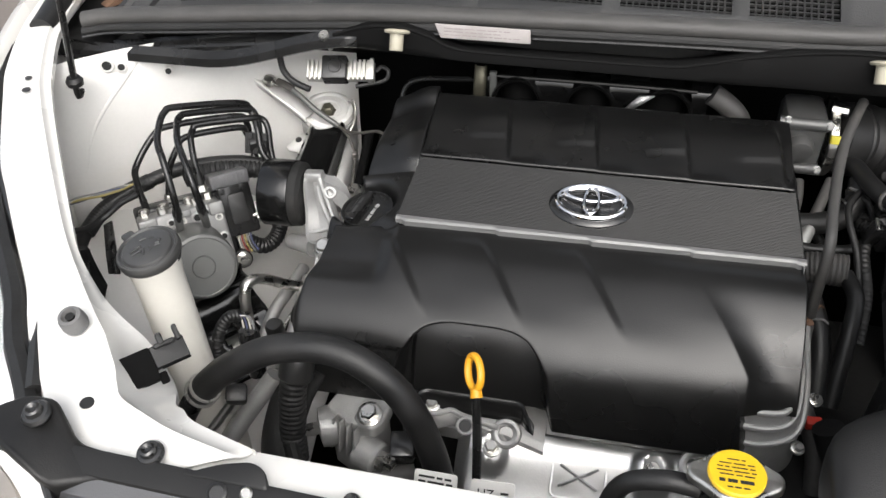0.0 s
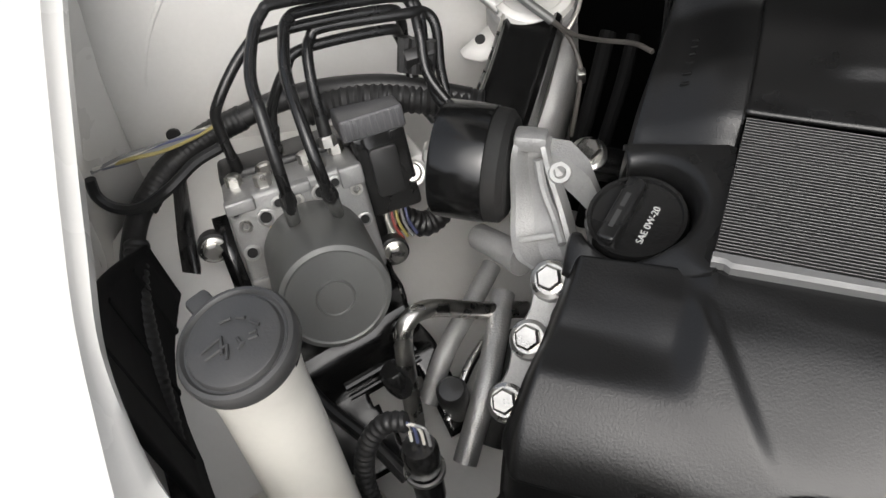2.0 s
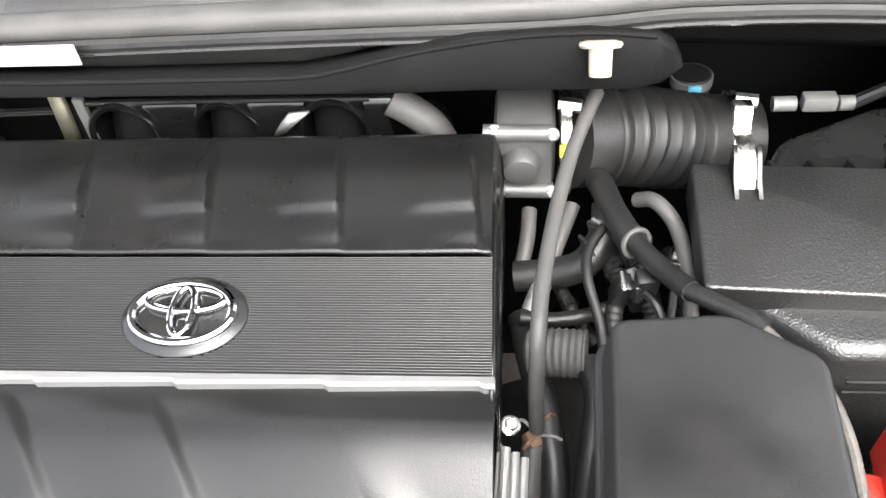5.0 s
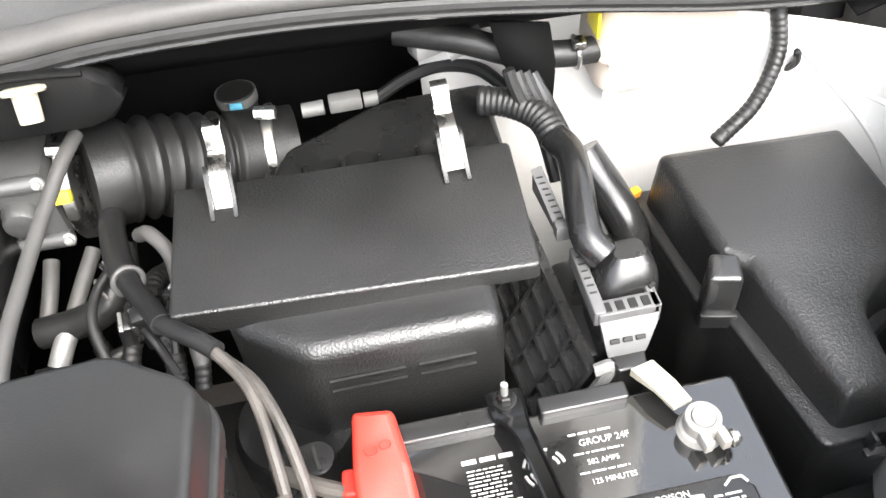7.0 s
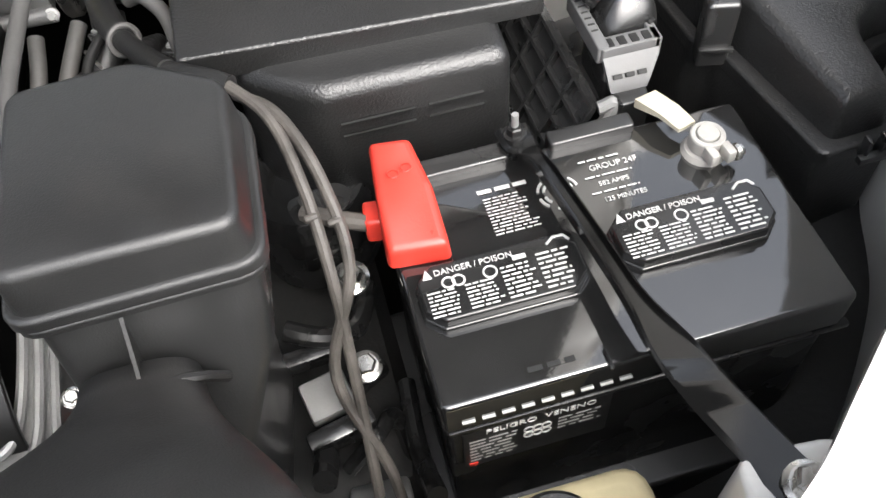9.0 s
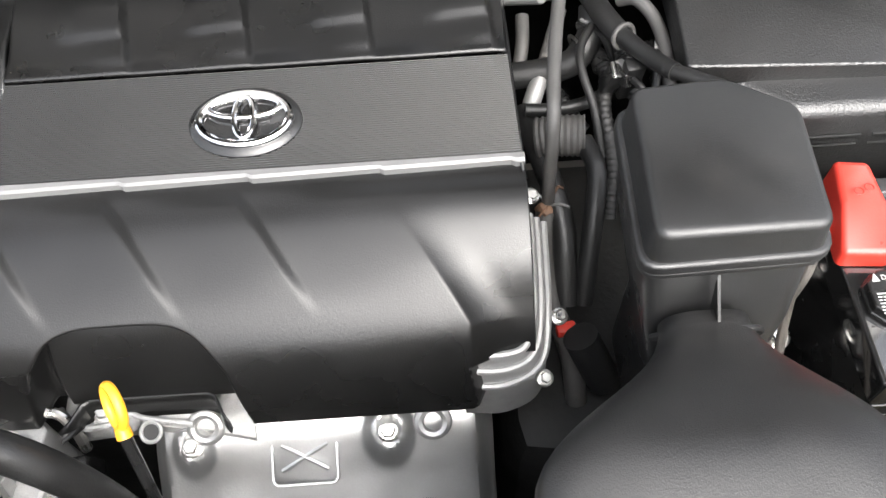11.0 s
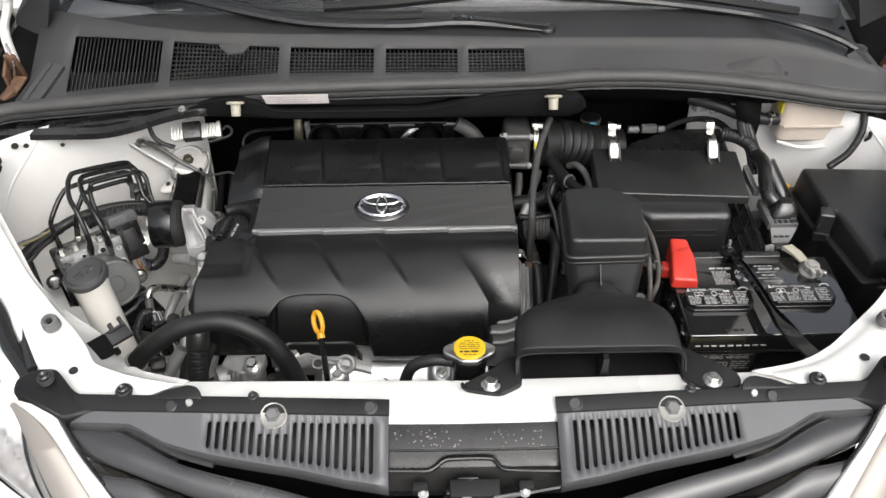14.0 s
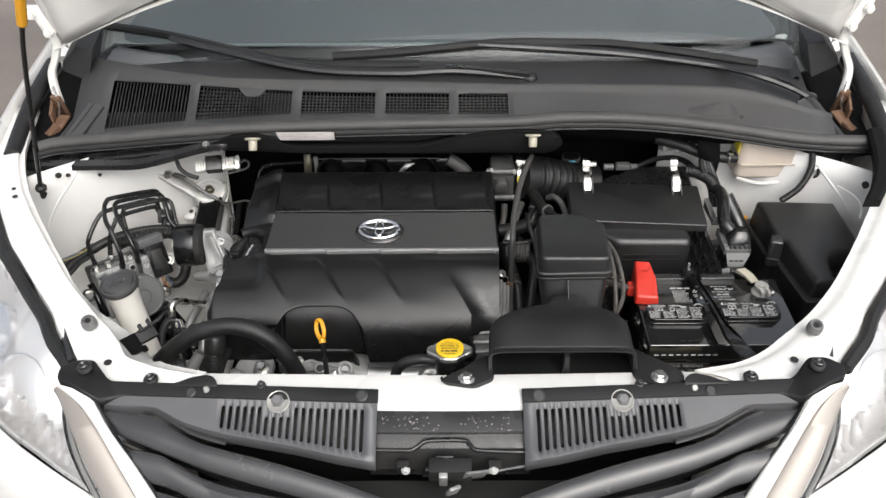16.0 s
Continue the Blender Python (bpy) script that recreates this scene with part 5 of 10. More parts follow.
PANEL = lambda y: 0.857 + (y - 0.414) * 0.115
# ribbed panel
bm = B()
loft(bm, [[V(-0.331, 0.519, PANEL(0.519) - 0.02), V(-0.331, 0.519, PANEL(0.519) - 0.0022), V(-0.336, 0.422, PANEL(0.422) - 0.0022), V(-0.336, 0.422, PANEL(0.414) - 0.02)],
          [V(XR - 0.004, 0.519, PANEL(0.519) - 0.02), V(XR - 0.004, 0.519, PANEL(0.519) - 0.0022), V(XR - 0.002, 0.422, PANEL(0.422) - 0.0022), V(XR - 0.002, 0.422, PANEL(0.414) - 0.02)]])
ridge = [(0.4226 + 0.0021 * k + dy, dz) for k in range(46) for dy, dz in ((0.0, -0.0019), (0.0003, -0.0002), (0.0006, 0.0), (0.0010, -0.0002), (0.0013, -0.0019))]
loft(bm, [[V(-0.336 + 0.005 * (y - 0.422) / 0.097, y, PANEL(y) + dz) for y, dz in ridge], [V(XR - 0.002 - 0.002 * (y - 0.422) / 0.097, y, PANEL(y) + dz) for y, dz in ridge]], False, False)
part("ribbed_panel", bm, RIBBED, cover, "ribbed dark panel", sharp=25)
bm = B()
rings = []
for i in range(121):
    x = -0.337 + (XR + 0.337) * i / 120
    fr = (x - CREASE) / PITCH
    jog = 0.0022 * ((fr - math.floor(fr)) - 0.5)
    y0 = 0.4215
    z = PANEL(y0)
    rings.append([V(x, y0 + 0.001, z + 0.0008), V(x, y0 - 0.003 + jog, z + 0.0004), V(x, y0 - 0.0052 + jog, z - 0.0018), V(x, y0 - 0.0055 + jog, z - 0.012), V(x, y0, z - 0.012)])
loft(bm, rings)
part("edge_trim", bm, SILVERTRIM, cover, "pale grey edge strip", sharp=25)


# rear shell with stepped pads
def rear_point(u, v):
    y = 0.521 + 0.124 * v
    x = -0.332 + (XR + 0.332) * u
    z = PANEL(0.519) + 0.002 + 0.016 * smooth(0.0, 0.65, v) - 0.012 * smooth(0.86, 1.0, v) ** 2
    fr = (x + 0.012 * v - CREASE) / PITCH
    fr -= math.floor(fr)
    z += 0.0065 * (smooth(0.1, 0.96, fr) - smooth(0.94, 1.0, fr) - 0.3) * smooth(0.0, 0.15, v) * smooth(0.95, 0.45, v)
    z += 0.0026 * smooth(0.35, 0.6, fr) * smooth(0.97, 0.94, fr) * smooth(0.24, 0.32, v) * smooth(0.8, 0.4, v)
    z -= 0.02 * smooth(0.985, 1.0, u) ** 2
    return V(x, y, z)


bm = B()
sheet(bm, rear_point, 170, 34)
part("rear_shell", bm, COVER, cover, thick=0.004, sharp=45)
bm = B()
loft(bm, [[rear_point(u, 1.0), rear_point(u, 1.0) + V(0, 0.004, -0.02), rear_point(u, 1.0) + V(0, 0.004, -0.05)] for u in [i / 30 for i in range(31)]], False, False)
loft(bm, [[V(XR - 0.001, y, 0.855 + 0.115 * (y - 0.414) if y < 0.535 else 0.868), V(XR + 0.002, y, 0.84), V(XR + 0.002, y, 0.78)] for y in (0.41, 0.45, 0.5, 0.535, 0.57, 0.61, 0.635)], False, False)
part("side_skirt", bm, COVER, cover, thick=0.003)

# wing with embossed bars on the filler side
bm = B()
f = lambda u, v: V(-0.392 + 0.060 * u - 0.010 * (1 - v) * (1 - u), 0.503 + 0.140 * v, 0.842 + 0.022 * smooth(0, 0.9, u) + 0.016 * smooth(0, 0.4, v) + 0.004 * v - 0.03 * smooth(0.12, 0.0, u) ** 2 - 0.012 * smooth(0.16, 0.0, v) ** 2
                 + 0.011 * smooth(0.70, 0.88, v) - 0.014 * smooth(0.94, 1, v))
sheet(bm, f, 24, 40)
part("filler_wing", bm, COVER, cover, thick=0.004)
for i, v in enumerate((0.28, 0.33, 0.39, 0.45, 0.50, 0.54)):
    bm = B()
    box(bm, f(0.42, v) + V(0, 0, 0.0008), (0.006 if i in (0, 1) else 0.0045, 0.0022, 0.0014), 0.0004, rot=(8, -20, 0))
    part("embossed_mark", bm, COVER, cover)
# smooth collar round the filler cap
COLLAR = lambda x, y: 0.839 + 0.23 * (x + 0.40) + 0.06 * (y - 0.46) - 0.010 * smooth(0.432, 0.414, y) * smooth(-0.335, -0.36, x)
bm, rings = B(), []
for i in range(61):
    a = radians(-146 + 256 * i / 60)
    c, d = V(-0.383, 0.459, 0), V(math.cos(a), math.sin(a), 0)
    reach = min([0.085] + [k for k in (((-0.333 - c.x) / d.x) if d.x > 0.05 else 1, ((-0.418 - c.x) / d.x) if d.x < -0.05 else 1, ((0.506 - c.y) / d.y) if d.y > 0.05 else 1, ((0.414 - c.y) / d.y) if d.y < -0.05 else 1)])
    ring = []
    for r, dz in ((0.0325, -0.050), (0.0330, -0.018), (0.0340, -0.010), (0.0358, -0.0045), (0.0385, -0.0012), (0.0415, 0.0)):
        p = c + d * min(r, reach)
        ring.append(V(p.x, p.y, COLLAR(p.x, p.y) + dz))
    p = c + d * max(reach, 0.042)
    ring += [V(p.x, p.y, COLLAR(p.x, p.y)), V(p.x, p.y, COLLAR(p.x, p.y)) + d * 0.002 + V(0, 0, -0.004)]
    rings.append(ring)
loft(bm, rings, False, False)
part("filler_collar", bm, COVER, cover, thick=0.003, sharp=50)
# emblem of plain overlapping ovals
em = Matrix.Translation((-0.130, 0.467, PANEL(0.467))) @ Matrix.Rotation(radians(6.5), 4, "X")
bm = B()
lathe_pts = [[em @ V((0.0440 + e) * math.cos(t), (0.0315 + e) * math.sin(t), h) for t in (2 * math.pi * i / 48 for i in range(48))] for e, h in ((0.002, -0.003), (0.0015, 0.001), (0.0, 0.0026), (-0.0045, 0.0042), (-0.0062, 0.0030), (-0.009, 0.0022))]
loft(bm, lathe_pts)
emblem = part("emblem", bm, GLOSS, cover, "black oval badge base")
bm = B()
ellipse_ring(bm, em @ Matrix.Translation((0, 0, 0.005)), 0.0362, 0.0240, 0.0036)
part("outer_oval", bm, CHROME, emblem, "chrome oval ring")
bm = B()
ellipse_ring(bm, em @ Matrix.Translation((0, 0.0105, 0.0055)), 0.0282, 0.0097, 0.0026)
part("cross_oval", bm, CHROME, emblem, "chrome oval ring")
bm = B()
ellipse_ring(bm, em @ Matrix.Translation((0, 0.001, 0.006)), 0.0078, 0.0195, 0.0026)
part("upright_oval", bm, CHROME, emblem, "chrome oval ring")

# filler cap
cap = thing("oil_filler_cap", (-0.383, 0.459, 0.80), "black plastic oil filler cap with white grade lettering", "oil cap")
cm = Matrix.Translation((-0.383, 0.459, 0.832)) @ Matrix.Rotation(radians(4), 4, "X") @ Matrix.Rotation(radians(-6), 4, "Y") @ Matrix.Scale(1.08, 4)
bm = B()
rings = []
for h, r in ((-0.03, 0.026), (-0.014, 0.0275), (-0.012, 0.0292), (-0.003, 0.0292), (0.0, 0.028), (0.0, 0.026), (-0.002, 0.025), (-0.002, 0.001)):
    k = 0.012 if r > 0.029 else 0.0
    rings.append([cm @ V(r * (1 + k * math.cos(24 * t)) * math.cos(t), r * (1 + k * math.cos(24 * t)) * math.sin(t), h) for t in (2 * math.pi * i / 96 for i in range(96))])
loft(bm, rings)
part("body", bm, STEELBLK, cap)
turn = Matrix.Rotation(radians(-14), 4, "Z")
bm = B()
slab(bm, rect(-0.014, -0.024, -0.003, 0.022), -0.002, 0.005, 0.003, 0.002, m=cm @ turn)
part("grip", bm, STEELBLK, cap)
lettering(cap, "SAE 0W-20", 0.0056, cm @ turn @ Matrix.Translation((0.0085, -0.003, -0.0012)) @ Matrix.Rotation(radians(90), 4, "Z"), PRINT, label="white grade lettering")
bm = B()
printed_lines(bm, cm @ turn @ Matrix.Translation((-0.0085, 0.0, 0.0054)) @ Matrix.Rotation(radians(90), 4, "Z"), -0.016, -0.003, 0.016, 0.003, 1, 3, 0.5)
part("worn_print", bm, CAPGREY, cap)

# engine block mass, cylinder head and manifold
block = thing("engine_block", (-0.15, 0.45, 0.3), "dark greasy engine block below the cover", "engine")
bm = B()
box(bm, (-0.19, 0.485, 0.53), (0.43, 0.33, 0.48), 0.02)
part("block", bm, DARK, block)
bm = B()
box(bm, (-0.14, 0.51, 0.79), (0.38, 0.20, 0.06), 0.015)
part("rear_head", bm, UNLITBLK, block)
# runners and plenum are coloured near black for the shade behind the cover
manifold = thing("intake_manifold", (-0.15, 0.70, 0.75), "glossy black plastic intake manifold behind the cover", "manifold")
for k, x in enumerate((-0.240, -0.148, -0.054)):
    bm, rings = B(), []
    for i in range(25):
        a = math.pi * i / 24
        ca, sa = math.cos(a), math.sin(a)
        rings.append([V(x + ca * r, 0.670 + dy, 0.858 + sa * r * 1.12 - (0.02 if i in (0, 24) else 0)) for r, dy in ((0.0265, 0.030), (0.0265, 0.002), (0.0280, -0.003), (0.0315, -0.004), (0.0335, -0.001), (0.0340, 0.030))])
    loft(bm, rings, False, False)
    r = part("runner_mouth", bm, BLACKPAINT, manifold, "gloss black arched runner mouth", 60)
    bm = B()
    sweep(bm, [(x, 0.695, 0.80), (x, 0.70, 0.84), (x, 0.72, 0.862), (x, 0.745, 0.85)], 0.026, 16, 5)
    part("runner", bm, UNLITBLK, manifold)
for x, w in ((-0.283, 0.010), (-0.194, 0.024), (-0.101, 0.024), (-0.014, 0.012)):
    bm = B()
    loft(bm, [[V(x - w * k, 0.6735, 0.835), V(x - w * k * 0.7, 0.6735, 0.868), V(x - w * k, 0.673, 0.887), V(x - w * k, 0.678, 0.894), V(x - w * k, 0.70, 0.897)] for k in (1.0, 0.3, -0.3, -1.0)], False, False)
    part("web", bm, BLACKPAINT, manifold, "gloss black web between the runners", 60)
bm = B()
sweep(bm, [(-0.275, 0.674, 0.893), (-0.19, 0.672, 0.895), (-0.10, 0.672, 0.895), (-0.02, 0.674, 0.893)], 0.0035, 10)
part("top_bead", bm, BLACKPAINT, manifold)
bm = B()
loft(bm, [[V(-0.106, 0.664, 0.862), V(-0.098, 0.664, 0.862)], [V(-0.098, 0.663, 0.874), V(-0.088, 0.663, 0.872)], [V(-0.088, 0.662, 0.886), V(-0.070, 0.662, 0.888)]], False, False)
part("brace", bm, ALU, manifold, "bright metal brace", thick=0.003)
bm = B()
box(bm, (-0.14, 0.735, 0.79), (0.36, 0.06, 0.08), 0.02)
part("plenum", bm, UNLITBLK, manifold)
bm = B()
loft(bm, [[V(-0.298, 0.668, 0.85), V(-0.295, 0.664, 0.85), V(-0.284, 0.664, 0.85), V(-0.281, 0.668, 0.85)], [V(-0.294, 0.668, 0.91), V(-0.291, 0.664, 0.91), V(-0.281, 0.664, 0.91), V(-0.278, 0.668, 0.91)]], False, False)
part("bracket", bm, ZINCYEL, manifold, "yellow-plated upright bracket", thick=0.0015)
bm = B()
box(bm, (-0.271, 0.672, 0.875), (0.009, 0.006, 0.05), 0.001)
part("stay", bm, MOTORGREY, manifold, "grey upright stay")
bm = B()
sweep(bm, [(-0.002, 0.672, 0.892), (0.012, 0.670, 0.884), (0.030, 0.668, 0.868), (0.042, 0.666, 0.845)], 0.0135, 14)
part("breather_hose", bm, GREYRUB, manifold, "dusty grey breather hose")

# bright heat shield with a warning symbol, below the front of the cover
shield = thing("exhaust_heat_shield", (-0.09, 0.22, 0.6), "bright pressed metal exhaust heat shield with an embossed symbol", "heat shield")
DOMES = ((-0.205, 0.268, 0.02), (-0.036, 0.270, 0.024), (-0.12, 0.19, 0.03), (0.02, 0.20, 0.02))


def shield_point(u, v):
    x = -0.245 + 0.30 * u
    y = 0.292 - 0.14 * v
    z = 0.682 - 0.045 * smooth(0, 0.5, v) - 0.10 * smooth(0.35, 1.0, v) ** 1.5 - 0.02 * smooth(0.0, 0.12, 1 - u) * 0
    z -= 0.03 * smooth(0.06, 0.0, u) + 0.03 * smooth(0.94, 1.0, u)
    for a, b, r in DOMES:
        d = math.hypot(x - a, y - b)
        z += 0.010 * smooth(r, r * 0.5, d) - 0.004 * smooth(r * 0.45, r * 0.3, d)
    z += 0.005 * math.sin(60 * x) * smooth(0.5, 0.8, v)
    return V(x, y, z)


bm = B()
sheet(bm, shield_point, 110, 50)
part("pressing", bm, SHIELD, shield, thick=0.0015)
sm = Matrix.Translation(shield_point(0.45, 0.22) + V(0, 0, 0.003)) @ Matrix.Rotation(radians(25), 4, "X")
bm = B()
pts = rpoly(rect(-0.028, -0.028, 0.028, 0.028), 0.007, 5)
sweep(bm, [sm @ V(a, b, 0) for a, b in pts + [pts[0]]], 0.0014, 6, 2)
part("embossed_frame", bm, SHIELD, shield)
bm = B()
for a, b in (((-0.02, -0.016), (0.02, 0.006)), ((0.02, -0.016), (-0.02, 0.006)), ((-0.010, 0.008), (-0.012, 0.02)), ((-0.003, 0.008), (-0.004, 0.023)), ((0.004, 0.008), (0.005, 0.022)), ((0.011, 0.008), (0.013, 0.018))):
    sweep(bm, [sm @ V(*a, 0), sm @ V(*b, 0)], 0.0020, 6, 2)
part("embossed_symbol", bm, SHIELD, shield)
for x, y in ((-0.205, 0.268), (-0.036, 0.270)):
    u, v = (x + 0.245) / 0.30, (0.292 - y) / 0.14
    bolt(shield, shield_point(u, v) + V(0, 0, 0.002), (0, -0.3, 1), 0.007)
for x, y, z in ((-0.191, 0.280, 0.690), (0.003, 0.268, 0.70)):
    bm = B()
    m = Matrix.Translation((x, y, z)) @ Matrix.Rotation(radians(40), 4, "X")
    ellipse_ring(bm, m, 0.012, 0.012, 0.0045, 24, 8)
    part("lifting_eye", bm, ALU, shield)

# valve cover flange under the arch and at the gearbox end
head = thing("valve_cover", (-0.1, 0.29, 0.66), "cast aluminium valve cover edge with flange bolts", "valve cover")
bm = B()
loft(bm, [[V(x, 0.345, z - 0.03), V(x, 0.345, z), V(x, 0.30 - 0.01 * math.sin(8 * x), z - 0.004), V(x, 0.292, z - 0.012), V(x, 0.292, z - 0.03)] for x, z in ((-0.31, 0.675), (-0.27, 0.682), (-0.2, 0.676), (-0.14, 0.686), (-0.05, 0.712), (0.06, 0.72), (0.075, 0.72))])
part("flange", bm, ALU, head)
bm = B()
loft(bm, [[V(x, 0.345, z - 0.02), V(x, 0.345, z + 0.004), V(x, y + 0.004, z + 0.002), V(x, y, z), V(x, y - 0.005, z - 0.004), V(x, y - 0.006, z - 0.02)] for x, y, z in ((-0.314, 0.300, 0.690), (-0.305, 0.291, 0.698), (-0.288, 0.286, 0.700), (-0.265, 0.287, 0.700), (-0.252, 0.294, 0.699), (-0.243, 0.292, 0.698), (-0.225, 0.287, 0.696), (-0.19, 0.284, 0.692), (-0.15, 0.276, 0.684))])
part("arch_flange", bm, CAST, head, sharp=45)
bm = B()
sweep(bm, [(-0.318, 0.304, 0.692), (-0.306, 0.288, 0.701), (-0.288, 0.281, 0.703), (-0.268, 0.283, 0.703), (-0.253, 0.291, 0.702), (-0.240, 0.287, 0.701), (-0.20, 0.281, 0.697)], 0.0030, 8)
part("flange_bead", bm, CAST, head)
bm = B()
ellipse_ring(bm, Matrix.Translation((-0.235, 0.276, 0.698)) @ Matrix.Rotation(radians(25), 4, "X"), 0.0085, 0.0085, 0.0018, 22, 8)
hb_ = part("hole_boss", bm, CAST, head)
bm = B()
lathe(bm, (-0.235, 0.276, 0.6965), (0, -0.42, 0.9), [(0.008, 0), (0.008, 0.001)], 20)
part("hole", bm, INK, hb_)
for p in ((-0.275, 0.294, 0.703), (-0.02, 0.297, 0.712), (0.055, 0.297, 0.718)):
    bolt(head, p, (0, -0.2, 1), 0.0065)
# stepped casting at the far end of the head
def rib_path(k):
    return spline([(0.030, 0.294 - 0.005 * k, 0.768 - 0.018 * k), (0.066, 0.293 - 0.005 * k, 0.768 - 0.018 * k), (0.083 + 0.006 * k, 0.302 - 0.003 * k, 0.770 - 0.014 * k), (0.091 + 0.0065 * k, 0.335, 0.777 - 0.009 * k), (0.095 + 0.0065 * k, 0.41, 0.790 - 0.007 * k)], 6)


for k in range(3):
    bm = B()
    sweep(bm, rib_path(k), 0.0034, 8, 1)
    part("casting_rib", bm, DULLALU, head)
bm = B()
loft(bm, [[p + V(-0.006, 0.01, -0.004), p + V(0, 0, -0.004), q + V(0, 0, -0.005), r + V(0, 0, -0.003), r + V(0.002, -0.004, -0.05)] for p, q, r in zip(rib_path(0), rib_path(1), rib_path(2))], False, False)
part("end_casting", bm, DULLALU, head)
for p in ((0.098, 0.288, 0.728), (0.113, 0.33, 0.755), (0.098, 0.425, 0.795)):
    bolt(head, p, (0.2, -0.3, 1), 0.005)

# dipstick
dip = thing("dipstick", (-0.21, 0.2, 0.70), "orange-yellow ring handle on a black dipstick tube", "dipstick")
bm = B()
sweep(bm, [(-0.208, 0.19, 0.69), (-0.2105, 0.212, 0.755), (-0.215, 0.234, 0.806)], 0.0046, 10)
part("tube", bm, STEELBLK, dip)
dz_, dy_ = V(0.707, 0.568, -0.42).normalized(), V(-0.23, 0.73, 0.64).normalized()
dx_ = dy_.cross(dz_).normalized()
dm = Matrix.Translation((-0.2195, 0.2495, 0.8195)) @ Matrix((dx_, dz_.cross(dx_), dz_)).transposed().to_4x4()
bm = B()
ellipse_ring(bm, dm, 0.0100, 0.0160, 0.0036, 32, 10, 1.1)
rod(bm, dm @ V(0, -0.016, 0), dm @ V(0.0, -0.024, 0), 0.0055, 0.006, 14)
part("handle", bm, ORANGE, dip, "orange-yellow ring handle")

# radiator cap
rc = thing("radiator_filler", (0.0, 0.123, 0.86), "metal radiator cap with a yellow warning label", "radiator cap")
rm = Matrix.Translation((0.0, 0.123, 0.893)) @ Matrix.Rotation(radians(-4), 4, "X")
bm = B()
out = rpoly([(-0.035, -0.006), (-0.021, -0.015), (-0.011, -0.0235), (0.011, -0.0235), (0.021, -0.015), (0.035, -0.006), (0.035, 0.006), (0.021, 0.015), (0.011, 0.0235), (-0.011, 0.0235), (-0.021, 0.015), (-0.035, 0.006)], 0.009, 4)
slab(bm, out, -0.004, 0.004, 0, 0.003, m=rm)
part("cap", bm, ZINC, rc)
bm = B()
lathe(bm, rm @ V(0, 0, 0.003), (0, 0.07, 1), [(0.0212, 0), (0.0212, 0.0035), (0.0202, 0.0045), (0.001, 0.0045)], 40)
lab = part("label_disc", bm, YELLOW, rc, "round yellow warning label")
bm = B()
lm = rm @ Matrix.Translation((0, 0, 0.0082))
for i, (w, y) in enumerate(((0.014, 0.0105), (0.026, 0.0065), (0.029, 0.003), (0.030, -0.0005), (0.026, -0.004))):
    printed_lines(bm, lm, -w / 2, y - 0.0018, w / 2, y + 0.0018, 1, i + 20, 0.32, 0.05)
printed_lines(bm, lm, -0.0135, -0.0115, 0.0135, -0.0075, 1, 31, 0.8, 0.02)
printed_lines(bm, lm, -0.008, -0.0165, 0.008, -0.0135, 1, 32, 0.5, 0.02)
part("label_print", bm, INK, lab)
bm = B()
lathe(bm, (0.0, 0.124, 0.82), (0, 0, 1), [(0.025, 0), (0.022, 0.03), (0.024, 0.065), (0.026, 0.069)], 28)
part("neck", bm, STEELBLK, rc)
bm = B()
sweep(bm, [(-0.022, 0.124, 0.872), (-0.05, 0.126, 0.872), (-0.078, 0.128, 0.855), (-0.09, 0.126, 0.81), (-0.09, 0.12, 0.75)], 0.0082, 12)
part("overflow_hose", bm, RUBBER, rc)

# fat dark hose going down beside the loom
bm = B()
sweep(bm, [(-0.408, 0.290, 0.745), (-0.424, 0.262, 0.715), (-0.428, 0.225, 0.675), (-0.415, 0.20, 0.62), (-0.40, 0.19, 0.57)], 0.022, 16)
solid("bypass_hose", bm, RUBBER, (-0.40, 0.19, 0.57), "fat black rubber hose below the coolant hose", "hose")

# big hose arching over the pump side
hose = thing("radiator_hose", (-0.49, 0.215, 0.74), "thick black rubber hose with a wire clamp", "hose")
HP = [(-0.503, 0.219, 0.758), (-0.483, 0.220, 0.785), (-0.455, 0.222, 0.812), (-0.41, 0.228, 0.838), (-0.357, 0.23, 0.846), (-0.315, 0.226, 0.832), (-0.28, 0.22, 0.795), (-0.256, 0.214, 0.73), (-0.243, 0.208, 0.65)]
bm = B()
sweep(bm, HP, 0.0145, 18, 8)
part("hose", bm, RUBBER, hose)
d = (V(HP[1]) - V(HP[0])).normalized()
bm = B()
for k in (0.2, 0.55):
    m = Matrix.Translation(V(HP[0]).lerp(V(HP[1]), k)) @ frame_of(d).to_4x4()
    ellipse_ring(bm, m, 0.0158, 0.0158, 0.0019, 28, 6)
part("wire_clamp", bm, WASHER, hose, "bright wire clamp")
bm = B()
sweep(bm, [V(HP[0]), V(HP[0]) - d * 0.014, (-0.521, 0.208, 0.728), (-0.519, 0.204, 0.712), (-0.512, 0.205, 0.698), (-0.506, 0.212, 0.688)], 0.0118, 14)
part("pipe_stub", bm, STEELBLK, hose)
